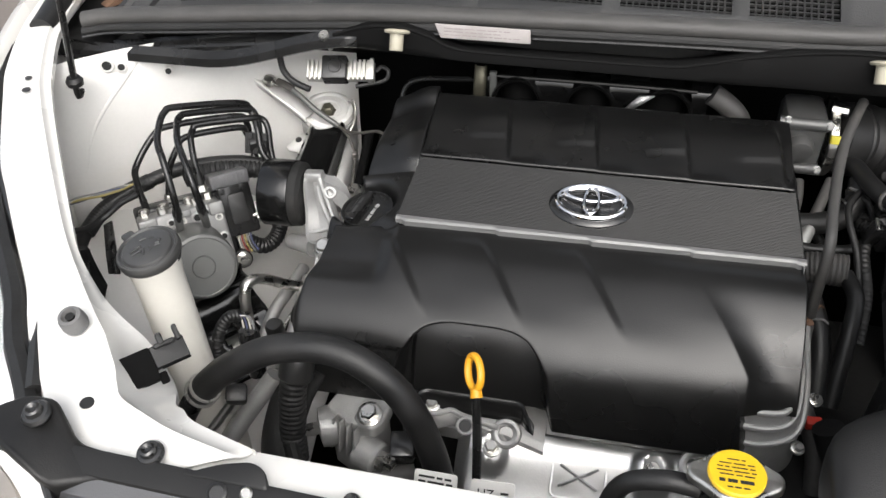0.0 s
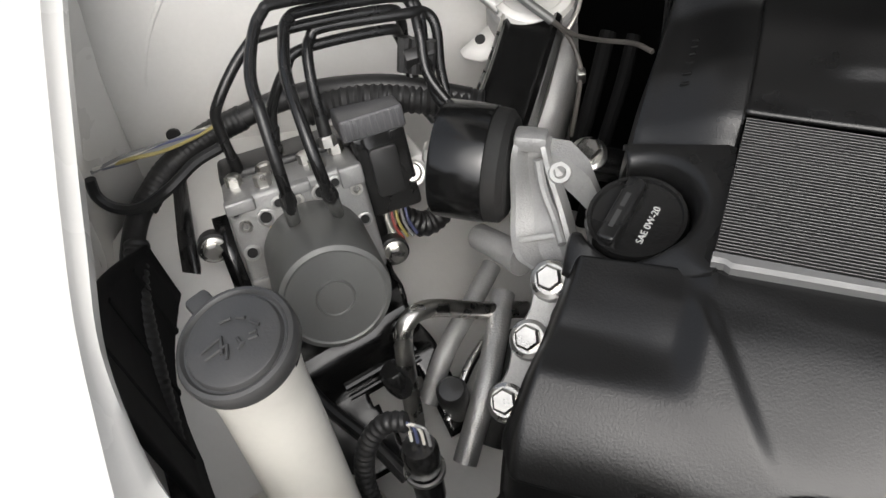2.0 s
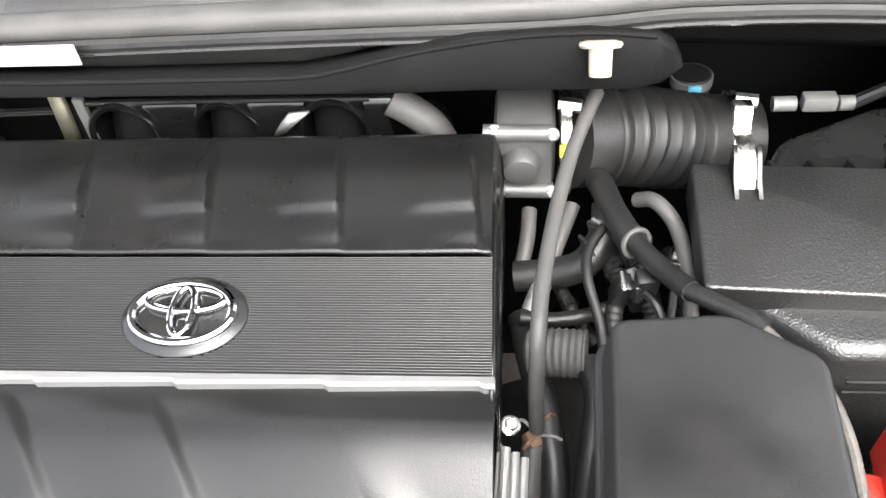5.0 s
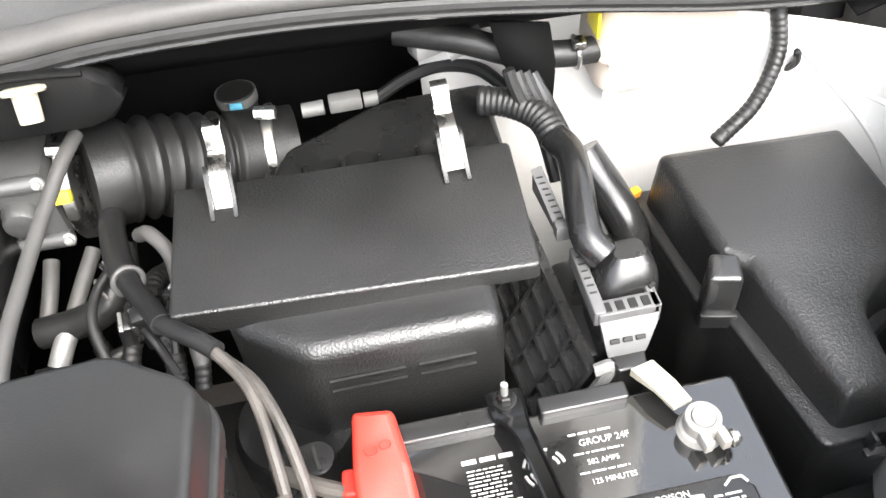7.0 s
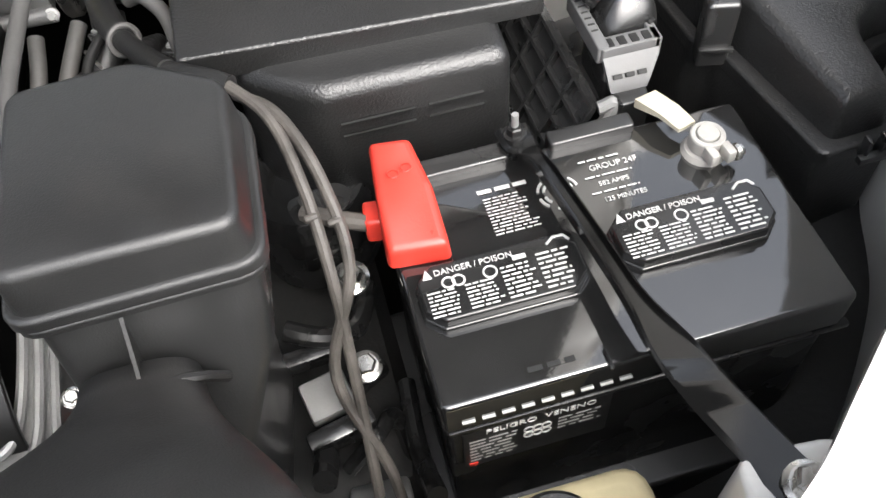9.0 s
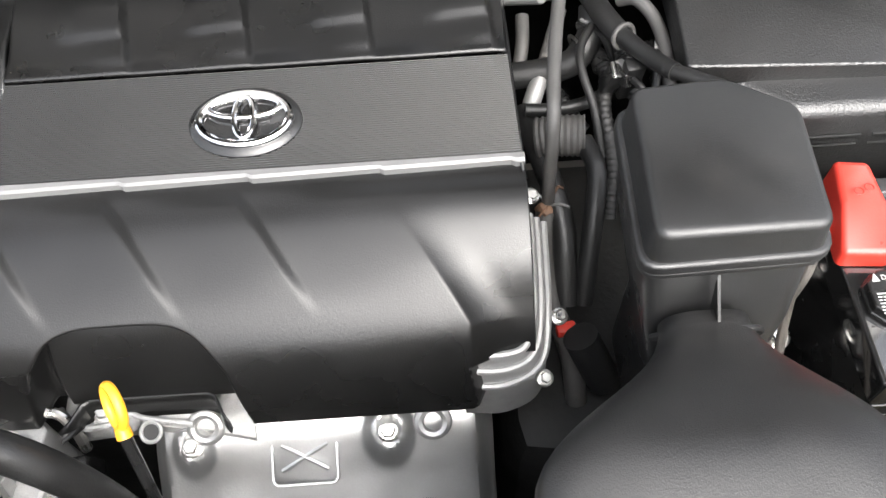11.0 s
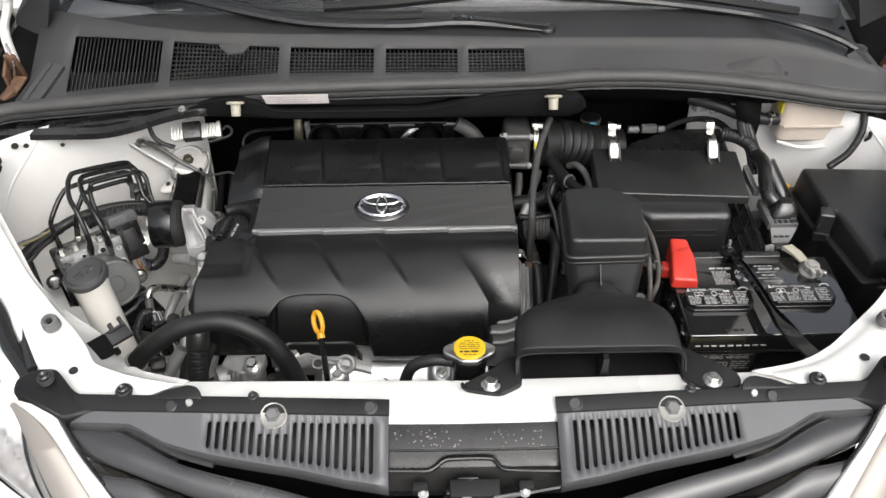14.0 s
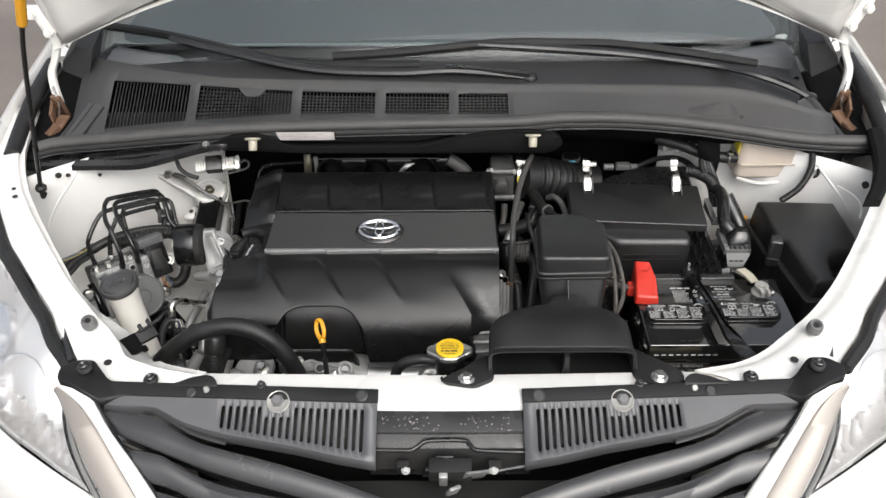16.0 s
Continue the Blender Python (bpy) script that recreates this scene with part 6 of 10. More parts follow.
# corrugated loom below the hose
loom = thing("wiring_loom", (-0.40, 0.24, 0.65), "black corrugated wiring loom with grey tape", "wiring loom")
bm = B()
corrugated(bm, [(-0.408, 0.262, 0.775), (-0.412, 0.249, 0.75), (-0.413, 0.238, 0.72), (-0.413, 0.229, 0.695), (-0.410, 0.219, 0.672)], 0.0150, 0.0058, 0.07, 16)
part("conduit", bm, RUBBER, loom)
bm = B()
lathe(bm, (-0.408, 0.262, 0.776), (0.1, 0.42, 0.9), [(0.017, -0.014), (0.0185, -0.012), (0.0185, 0.010), (0.017, 0.014), (0.010, 0.016)], 20)
part("end_collar", bm, PLASTIC, loom)
bm = B()
sweep(bm, [(-0.412, 0.222, 0.70), (-0.405, 0.212, 0.682), (-0.393, 0.206, 0.668), (-0.372, 0.205, 0.661), (-0.346, 0.210, 0.660)], 0.0085, 10)
part("branch", bm, RUBBER, loom)
bm = B()
sweep(bm, [(-0.350, 0.209, 0.660), (-0.325, 0.217, 0.660), (-0.300, 0.226, 0.660), (-0.284, 0.234, 0.658)], 0.0135, 14, rf=lambda q: 0.9 + 0.12 * smooth(0.0, 0.15, q) - 0.3 * smooth(0.9, 1.0, q))
part("sleeve", bm, GREYRUB, loom, "dusty grey rubber sleeve")
bm = B()
sweep(bm, [(-0.404, 0.212, 0.690), (-0.395, 0.203, 0.678), (-0.385, 0.199, 0.672)], 0.0018, 6)
part("tape_end", bm, GREYPL, loom, "loose grey tape end")

# water pump casting beside the arch
pump = thing("pump_housing", (-0.32, 0.26, 0.65), "cast metal pump housing with flange bolts", "pump")
bm = B()
slab(bm, [(-0.385, 0.262), (-0.352, 0.244), (-0.330, 0.250), (-0.322, 0.290), (-0.372, 0.296)], 0.62, lambda x, y: 0.716 + 0.15 * (y - 0.265), 0.006, 0.004)
hsg = part("housing", bm, CAST, pump)
bm = B()
slab(bm, [(-0.352, 0.250), (-0.328, 0.240), (-0.318, 0.252), (-0.314, 0.280), (-0.345, 0.292)], 0.70, lambda x, y: 0.7165 + 0.1 * (y - 0.26), 0.007, 0.004)
part("flange", bm, CAST, pump)
bm = B()
lathe(bm, (-0.345, 0.243, 0.674), (0.9, -0.35, 0.0), [(0.012, 0.0), (0.0195, 0.001), (0.020, 0.004), (0.0185, 0.024), (0.016, 0.027), (0.001, 0.027)], 26)
part("end_cap", bm, CAST, pump)
bm = B()
lathe(bm, (-0.322, 0.234, 0.674), (0.9, -0.35, 0.0), [(0.0115, 0.0), (0.0115, 0.012), (0.006, 0.0125), (0.006, 0.020), (0.0005, 0.020)], 6)
part("hex_plug", bm, ZINC, pump, "plated hexagon plug")
bm = B()
rod(bm, (-0.404, 0.236, 0.700), (-0.388, 0.246, 0.697), 0.007, 0.008, 6, 0.001)
part("side_nut", bm, ZINC, pump, "plated side nut")
bm = B()
lathe(bm, (-0.392, 0.250, 0.690), (0.85, 0.4, 0.0), [(0.010, 0.0), (0.021, 0.002), (0.023, 0.012), (0.021, 0.020)], 24)
part("side_body", bm, DULLALU, pump)
for k in range(4):
    bm = B()
    box(bm, (-0.372 + 0.009 * k, 0.247 - 0.004 * k, 0.694), (0.0022, 0.010, 0.042), 0.0008, rot=(-12, 0, -20))
    part("cooling_fin", bm, CAST, hsg)
bm = B()
box(bm, (-0.298, 0.250, 0.672), (0.026, 0.03, 0.05), 0.004, rot=(15, 0, 10))
part("plug_block", bm, GLOSS, pump, "black plug on the pump")
bolt(pump, (-0.334, 0.258, 0.7175), (-0.05, -0.3, 1), 0.0095)
bm = B()
sweep(bm, [(-0.316, 0.290, 0.724), (-0.305, 0.288, 0.718), (-0.297, 0.280, 0.705), (-0.295, 0.272, 0.68)], 0.0048, 10)
part("drain_pipe", bm, ZINC, pump)
for x0, txt in ((-0.245, ""), (-0.195, "HZ")):
    t = thing("paper_tag", (x0, 0.13, 0.80), "white paper tag with printed marks", "label", "paper tags")
    m = Matrix.Translation((x0 + 0.012, 0.134, 0.806)) @ Matrix.Rotation(radians(55), 4, "X") @ Matrix.Rotation(radians(2 if txt else -1), 4, "Z")
    bm = B()
    slab(bm, rect(-0.019, -0.02, 0.019, 0.009), 0, 0.0008, 0.003, 0.0003, m=m)
    part("paper", bm, PAPER, t)
    if txt:
        lettering(t, txt, 0.011, m @ Matrix.Translation((-0.006, -0.003, 0.0012)), INK)
    bm = B()
    if txt:
        printed_lines(bm, m @ Matrix.Translation((0, 0, 0.0012)), 0.007, -0.007, 0.015, 0.001, 2, 9, 0.5)
    else:
        printed_lines(bm, m @ Matrix.Translation((0, 0, 0.0012)), -0.015, -0.012, 0.016, 0.006, 4, 8, 0.45)
    part("print", bm, INK, t)

# ---- driver-less side: washer filler, brake unit, engine mount ----
washer = thing("washer_filler", (-0.52, 0.25, 0.6), "milky plastic washer filler neck with a dark grey cap", "washer bottle")
bm = B()
NP = [(-0.553, 0.285, 0.884), (-0.547, 0.279, 0.845), (-0.533, 0.263, 0.775), (-0.518, 0.246, 0.72), (-0.512, 0.236, 0.66), (-0.51, 0.23, 0.62)]
sweep(bm, NP, 0.025, 24, 8, lambda s: 1.0 + 0.1 * smooth(0.03, 0.0, s) - 0.04 * smooth(0.05, 0.15, s))
part("neck", bm, NECK, washer)
bm = B()
box(bm, (-0.550, 0.235, 0.585), (0.13, 0.15, 0.20), 0.045, rot=(0, 0, 30), seg=6)
part("tank", bm, NECK, washer)
ax = V(-0.12, -0.1, 1).normalized()
wm = Matrix.Translation((-0.556, 0.286, 0.897)) @ frame_of(ax).to_4x4()
bm = B()
lathe(bm, wm @ V(0, 0, -0.006), ax, [(0.026, -0.010), (0.0300, -0.009), (0.0322, -0.006), (0.0325, 0.001), (0.0312, 0.0035), (0.0290, 0.0042), (0.0275, 0.0022), (0.0262, 0.0022), (0.0250, 0.0046), (0.0235, 0.0052), (0.001, 0.0056)], 48)
lid = part("cap", bm, CAPGREY, washer, "dark grey hinged cap")
bm = B()
lathe(bm, wm @ V(0, 0, -0.018), ax, [(0.0262, -0.004), (0.0285, -0.002), (0.0285, 0.003), (0.0262, 0.004)], 40)
part("cap_seal", bm, RUBBER, lid, "black seal ring")
bm = B()
box(bm, wm @ V(-0.027, 0.016, -0.007), (0.022, 0.014, 0.006), 0.003, rot=(0, 0, -30))
part("hinge_tab", bm, CAPGREY, lid)
bm = B()
zc_ = wm @ Matrix.Translation((0, 0, 0.0002)) @ Matrix.Rotation(radians(18), 4, "Z")
for a, b in (((-0.016, -0.006), (-0.006, 0.002)), ((-0.013, -0.010), (-0.002, -0.003)), ((-0.006, 0.002), (-0.004, -0.008)), ((-0.002, -0.003), (-0.001, -0.011)), ((0.003, 0.000), (0.006, -0.004)), ((0.004, -0.006), (0.007, -0.002)),
             ((0.009, 0.002), (0.013, 0.003)), ((0.009, -0.001), (0.014, 0.0)), ((-0.008, 0.010), (-0.002, 0.012)), ((0.001, 0.012), (0.006, 0.011)), ((0.009, 0.009), (0.014, 0.006))):
    sweep(bm, [zc_ @ V(*a, 0), zc_ @ V(*b, 0)], 0.0010, 6, 2)
part("embossed_symbol", bm, CAPGREY, lid)

# relay box with a bracket
rb = thing("relay_box", (-0.49, 0.14, 0.87), "small black plastic relay box clipped to the flange", "relay box")
rn = V(0.42, -0.40, 0.80).normalized()
rx_ = V(0.865, 0.5, 0.0) * 0.95 + V(-0.2, 0.5, 0.8) * 0.22
rx_ = (rx_ - rn * rx_.dot(rn)).normalized()
rm = Matrix.Translation((-0.487, 0.152, 0.890)) @ Matrix((rx_, rn.cross(rx_), rn)).transposed().to_4x4()
for nm, c, d, mt in (("body", (-0.015, -0.003, -0.004), (0.036, 0.030, 0.014), UNLITBLK), ("connector", (0.018, 0.001, -0.002), (0.030, 0.020, 0.013), HORN), ("latch", (0.016, 0.009, 0.006), (0.018, 0.004, 0.006), HORN),
                     ("tab", (0.014, 0.014, 0.006), (0.005, 0.010, 0.009), HORN), ("tab", (0.029, 0.014, 0.006), (0.004, 0.014, 0.010), HORN), ("rib", (0.020, -0.010, 0.003), (0.026, 0.002, 0.003), UNLITBLK), ("clip_foot", (0.006, -0.017, -0.006), (0.007, 0.010, 0.008), UNLITBLK)):
    bm = B()
    x, y, z = d
    slab(bm, rect(c[0] - x / 2, c[1] - y / 2, c[0] + x / 2, c[1] + y / 2), c[2] - z / 2, c[2] + z / 2, 0.0015, 0.001, m=rm)
    part(nm, bm, mt, rb)

# brake hydraulic unit
abs_unit = thing("brake_hydraulic_unit", (-0.62, 0.45, 0.68), "silver brake hydraulic block with a grey motor and black bracket", "brake unit")
AX = V(0.56, -0.70, 0.44).normalized()
XX = (V(0.80, 0.60, -0.02) - AX * V(0.80, 0.60, -0.02).dot(AX)).normalized()
am = Matrix.Translation((-0.616, 0.452, 0.742)) @ Matrix((XX, AX.cross(XX), AX)).transposed().to_4x4()
bm = B()
slab(bm, rect(-0.056, -0.042, 0.048, 0.050), -0.045, 0.0, 0.006, 0.004, m=am, bottom_edge=0.003)
blk = part("valve_block", bm, DULLALU, abs_unit, "silver aluminium valve block")
bm = B()
slab(bm, rect(-0.056, -0.04, 0.060, 0.055), -0.085, -0.045, 0.006, 0.004, m=am)
part("control_unit", bm, MATTE, abs_unit)
bm = B()
lathe(bm, V(-0.567, 0.388, 0.774) - AX * 0.084, AX, [(0.0400, 0.0), (0.0400, 0.078), (0.0388, 0.0815), (0.0355, 0.083), (0.0340, 0.0822), (0.014, 0.0822), (0.013, 0.0835), (0.012, 0.0828), (0.001, 0.0826)], 48)
part("motor", bm, MOTORGREY, abs_unit, "grey motor can", 22)
ports = [(-0.045, 0.05, -0.030), (-0.020, 0.05, -0.034), (0.012, 0.05, -0.032), (0.036, 0.05, -0.034), (-0.024, 0.05, -0.012), (0.018, 0.05, -0.012)]
for p in ports:
    bm = B()
    lathe(bm, am @ V(*p), am.to_3x3() @ V(0, 1, 0), [(0.0065, 0), (0.0065, 0.008), (0.0045, 0.009)], 6)
    part("port_nut", bm, ZINC, blk)
for p in ((-0.004, 0.036), (-0.046, 0.028), (0.040, 0.030), (-0.048, -0.030)):
    bm = B()
    lathe(bm, am @ V(p[0], p[1], -0.001), AX, [(0.005, 0), (0.005, 0.003), (0.003, 0.003), (0.0025, 0.001), (0.0005, 0.001)], 14)
    part("screw", bm, ZINC, blk)
for x, y, r in ((-0.030, 0.030, 0.0055), (-0.018, 0.038, 0.004), (0.014, 0.036, 0.0055), (0.026, 0.040, 0.004), (-0.048, 0.006, 0.005), (0.040, 0.004, 0.0045), (-0.050, 0.040, 0.0035)):
    bm = B()
    lathe(bm, am @ V(x, y, 0.0), AX, [(r + 0.0016, -0.001), (r + 0.0016, 0.0012), (r, 0.0016), (r * 0.9, 0.0004), (0.0003, 0.0003)], 16)
    bore = part("bore_rim", bm, ALU, blk)
    bm = B()
    lathe(bm, am @ V(x, y, 0.0005), AX, [(r * 0.8, 0), (r * 0.8, 0.0006)], 14)
    part("bore", bm, DARK, bore)
for x0, y0, x1, y1, h in ((-0.056, 0.040, -0.034, 0.050, 0.006), (-0.010, 0.042, 0.008, 0.050, 0.007), (0.030, 0.034, 0.048, 0.050, 0.005), (-0.056, -0.042, -0.040, -0.016, 0.004)):
    bm = B()
    slab(bm, rect(x0, y0, x1, y1), -0.002, h, 0.002, 0.0015, m=am)
    part("machined_step", bm, DULLALU, blk)
bm = B()
slab(bm, rect(-0.030, 0.014, -0.014, 0.022), 0.0, 0.0006, 0.001, 0.0002, m=am)
part("tag", bm, TANK, blk, "small yellowed tag")
for k, p in enumerate(((0.056, -0.034, -0.01), (-0.075, 0.012, -0.02))):
    bm = B()
    lathe(bm, am @ V(*p), AX, [(0.012, -0.006), (0.012, 0.004), (0.009, 0.006)], 20)
    part("rubber_mount", bm, RUBBER, abs_unit)
    bolt(abs_unit, am @ V(p[0], p[1], p[2] + 0.006), AX, 0.007)
# bracket below
bm = B()
loft(bm, [[V(-0.700, 0.445, 0.700), V(-0.665, 0.395, 0.690), V(-0.655, 0.380, 0.67), V(-0.640, 0.365, 0.58)], [V(-0.635, 0.46, 0.690), V(-0.605, 0.405, 0.682), V(-0.595, 0.39, 0.662), V(-0.575, 0.375, 0.575)],
          [V(-0.58, 0.49, 0.683), V(-0.552, 0.448, 0.678), V(-0.542, 0.432, 0.658), V(-0.512, 0.405, 0.57)]], False, False)
part("bracket", bm, BLACKPAINT, abs_unit, "black steel bracket", thick=0.003)
bm = B()
loft(bm, [[am @ V(-0.058, 0.03, -0.03), am @ V(-0.058, 0.01, -0.005), am @ V(-0.056, -0.06, -0.002)], [am @ V(-0.070, 0.03, -0.03), am @ V(-0.070, 0.01, -0.005), am @ V(-0.070, -0.06, -0.002)]], False, False)
part("bracket_arm", bm, BLACKPAINT, abs_unit, thick=0.003)
# broad gloss black foot with a bead and an open window, reaching out under the motor
def foot_at(u, v):
    a = V(-0.612, 0.378, 0.702).lerp(V(-0.548, 0.452, 0.706), u)
    b = V(-0.548, 0.305, 0.640).lerp(V(-0.474, 0.380, 0.645), u)
    p = a.lerp(b, v)
    return p + V(0.0, -0.012, 0.016) * (smooth(0.0, 0.12, v) - smooth(0.2, 0.42, v)) + V(-0.03, 0.03, -0.02) * smooth(0.06, 0.0, v)


bm = B()
NF = 24
grid = [[bm.verts.new(foot_at(i / NF, j / NF)) for j in range(NF + 1)] for i in range(NF + 1)]
for i in range(NF):
    for j in range(NF):
        u, v = (i + 0.5) / NF, (j + 0.5) / NF
        if 0.38 < u < 0.80 and 0.50 < v and u - 0.38 > 0.25 * (v - 0.50):
            continue
        bm.faces.new((grid[i][j], grid[i + 1][j], grid[i + 1][j + 1], grid[i][j + 1]))
part("bracket_foot", bm, BLACKPAINT, abs_unit, "gloss black pressed steel foot", 40, thick=0.003)
for v, r in ((0.40, 0.0030), (0.47, 0.0022)):
    bm = B()
    sweep(bm, [foot_at(u, v) + V(0, 0, 0.002) for u in (0.24, 0.45, 0.65, 0.84)], r, 8)
    part("bracket_bead", bm, BLACKPAINT, abs_unit)
# connector with coloured wires
cn = thing("wiring_connector", (-0.59, 0.53, 0.78), "black plug with coloured wires on the brake unit", "connector")
qm = Matrix.Translation((-0.588, 0.527, 0.765)) @ am.to_3x3().to_4x4()
bm = B()
slab(bm, rect(-0.02, -0.046, 0.022, 0.028), -0.03, 0.012, 0.004, 0.003, m=qm)
part("shell", bm, GLOSS, cn)
bm = B()
slab(bm, rect(-0.026, 0.020, 0.024, 0.038), -0.034, 0.014, 0.003, 0.002, m=qm)
lever = part("lever", bm, PLATEGREY, cn, "grey ridged locking lever")
for k in range(9):
    bm = B()
    slab(bm, rect(-0.0235 + 0.0052 * k, 0.022, -0.0210 + 0.0052 * k, 0.0365), 0.0138, 0.0152, 0.0008, 0.0004, m=qm)
    part("ridge", bm, PLATEGREY, lever)
for k in (-1, 1):
    bm = B()
    slab(bm, rect(-0.001 + k * 0.014 - 0.004, 0.012, -0.001 + k * 0.014 + 0.004, 0.021), 0.011, 0.0150, 0.0012, 0.0008, m=qm)
    part("latch_tooth", bm, GLOSS, lever)
bm = B()
slab(bm, rect(-0.01, -0.03, 0.012, 0.01), 0.012, 0.0155, 0.004, 0.001, m=qm)
part("window", bm, MATTE, cn)
for i in range(5):
    bm = B()
    a = qm @ V(-0.006 + 0.004 * i, -0.04, 0.004 + 0.002 * (i % 2))
    sweep(bm, [a, a + V(0.002, -0.007, -0.008), a + V(0.006, -0.012, -0.016), a + V(0.012, -0.014, -0.026)], 0.0013, 6, 6)
    part("wire", bm, WIRES[i % 5], cn)
bm = B()
corrugated(bm, [qm @ V(0.004, -0.060, -0.004), qm @ V(0.022, -0.072, -0.004), qm @ V(0.042, -0.066, -0.01), qm @ V(0.058, -0.046, -0.02)], 0.011, 0.005)
part("conduit", bm, RUBBER, cn)

# square weld nut on a small tab of the wheel housing
wn = thing("weld_nut", (-0.563, 0.529, 0.745), "zinc nut on a small steel tab beside the brake unit", "nut")
bm = B()
slab(bm, rect(-0.013, -0.011, 0.013, 0.011), -0.060, -0.003, 0.004, 0.001, m=Matrix.Translation((-0.563, 0.529, 0.748)) @ am.to_3x3().to_4x4())
part("tab", bm, APRON, wn)
bm = B()
lathe(bm, (-0.563, 0.529, 0.746), (0.1, -0.6, 0.8), [(0.0105, -0.002), (0.0105, 0.002), (0.0088, 0.0028), (0.0078, 0.0028), (0.0076, 0.0062), (0.0066, 0.0074), (0.0040, 0.0074), (0.0036, 0.002), (0.0003, 0.002)], 24)
part("nut", bm, ZINC, wn)

# steel brake pipes
PIPES = [
    [(-0.615, 0.434, 0.792), (-0.606, 0.426, 0.837), (-0.620, 0.447, 0.878), (-0.636, 0.470, 0.887), (-0.649, 0.503, 0.890), (-0.649, 0.521, 0.896), (-0.641, 0.535, 0.895), (-0.592, 0.599, 0.867), (-0.584, 0.613, 0.851), (-0.572, 0.604, 0.842), (-0.564, 0.587, 0.817), (-0.550, 0.566, 0.797), (-0.525, 0.551, 0.789)],
    [(-0.588, 0.449, 0.793), (-0.580, 0.433, 0.847), (-0.598, 0.455, 0.878), (-0.618, 0.483, 0.882), (-0.635, 0.517, 0.881), (-0.639, 0.534, 0.882), (-0.631, 0.549, 0.879), (-0.589, 0.599, 0.858), (-0.579, 0.607, 0.847), (-0.568, 0.591, 0.834), (-0.558, 0.573, 0.811), (-0.531, 0.558, 0.790)],
    [(-0.618, 0.507, 0.804), (-0.625, 0.518, 0.828), (-0.633, 0.535, 0.847), (-0.635, 0.548, 0.854), (-0.628, 0.558, 0.857), (-0.581, 0.593, 0.848), (-0.569, 0.608, 0.840), (-0.560, 0.605, 0.829), (-0.554, 0.589, 0.801), (-0.544, 0.577, 0.783), (-0.529, 0.578, 0.775)],
    [(-0.689, 0.482, 0.772), (-0.692, 0.485, 0.813), (-0.688, 0.489, 0.834), (-0.674, 0.519, 0.859), (-0.657, 0.535, 0.866), (-0.595, 0.587, 0.854), (-0.588, 0.603, 0.836), (-0.585, 0.598, 0.808), (-0.570, 0.580, 0.785), (-0.547, 0.571, 0.767)],
    [(-0.664, 0.505, 0.785), (-0.660, 0.512, 0.815), (-0.650, 0.528, 0.839), (-0.641, 0.543, 0.847), (-0.593, 0.585, 0.838), (-0.588, 0.596, 0.824), (-0.581, 0.591, 0.804), (-0.572, 0.577, 0.782), (-0.556, 0.570, 0.765)],
]
for k, pts in enumerate(PIPES):
    t = thing("brake_pipe", pts[0], "bent black steel brake pipe", "brake pipe", "brake pipes")
    bm = B()
    sweep(bm, pts, 0.0042, 12, 8)
    part("pipe", bm, STEELBLK, t)
    q = V(pts[0])
    dq = (V(pts[1]) - q).normalized()
    if k < 2:
        # the two front pipes end in translucent grey sleeves
        bm = B()
        rod(bm, q - dq * 0.012, q + dq * 0.024, 0.0046, 0.0054, 14, 0.001)
        part("sleeve", bm, MOTORGREY, t, "translucent grey sleeve")
        bm = B()
        rod(bm, q + dq * 0.022, q + dq * 0.036, 0.0060, 0.0050, 14, 0.001)
        part("ferrule", bm, RUBBER, t)
    else:
        bm = B()
        rod(bm, q - dq * 0.006, q + dq * 0.012, 0.0050, 0.0048, 12)
        part("sleeve", bm, RUBBER, t)
        bm = B()
        lathe(bm, q - dq * 0.012, dq, [(0.0068, 0), (0.0068, 0.007), (0.0055, 0.0085), (0.0044, 0.0085)], 6)
        part("union_nut", bm, ZINC, t, "bright union nut")
bm = B()
box(bm, (-0.570, 0.588, 0.812), (0.024, 0.010, 0.024), 0.002, rot=(25, 0, 35))
for dx in (-0.010, 0.0, 0.010):
    rod(bm, V(-0.572 + dx, 0.582, 0.802), V(-0.572 + dx, 0.594, 0.826), 0.0056, None, 10)
solid("pipe_clip", bm, MATTE, (-0.570, 0.588, 0.812), "black plastic clip holding the brake pipes", "clip")

# engine mount
mount = thing("engine_mount", (-0.49, 0.50, 0.72), "gloss black cylindrical engine mount bolted to a cast aluminium arm", "engine mount")
bm = B()
lathe(bm, (-0.524, 0.4955, 0.811), (1, 0.05, 0.0), [(0.012, 0.0), (0.034, 0), (0.0395, 0.0015), (0.041, 0.004), (0.041, 0.036), (0.0405, 0.038), (0.038, 0.039), (0.02, 0.039)], 56)
part("drum", bm, BLACKPAINT, mount, "gloss black drum")
bm = B()
lathe(bm, (-0.486, 0.497, 0.811), (1, 0.05, 0), [(0.039, 0), (0.0398, 0.003), (0.039, 0.010), (0.034, 0.014), (0.02, 0.014)], 48)
part("rubber_ring", bm, DARK, mount, "dull black rubber ring")
bolt(mount, (-0.525, 0.495, 0.814), (-1, -0.1, 0.1), 0.0085)
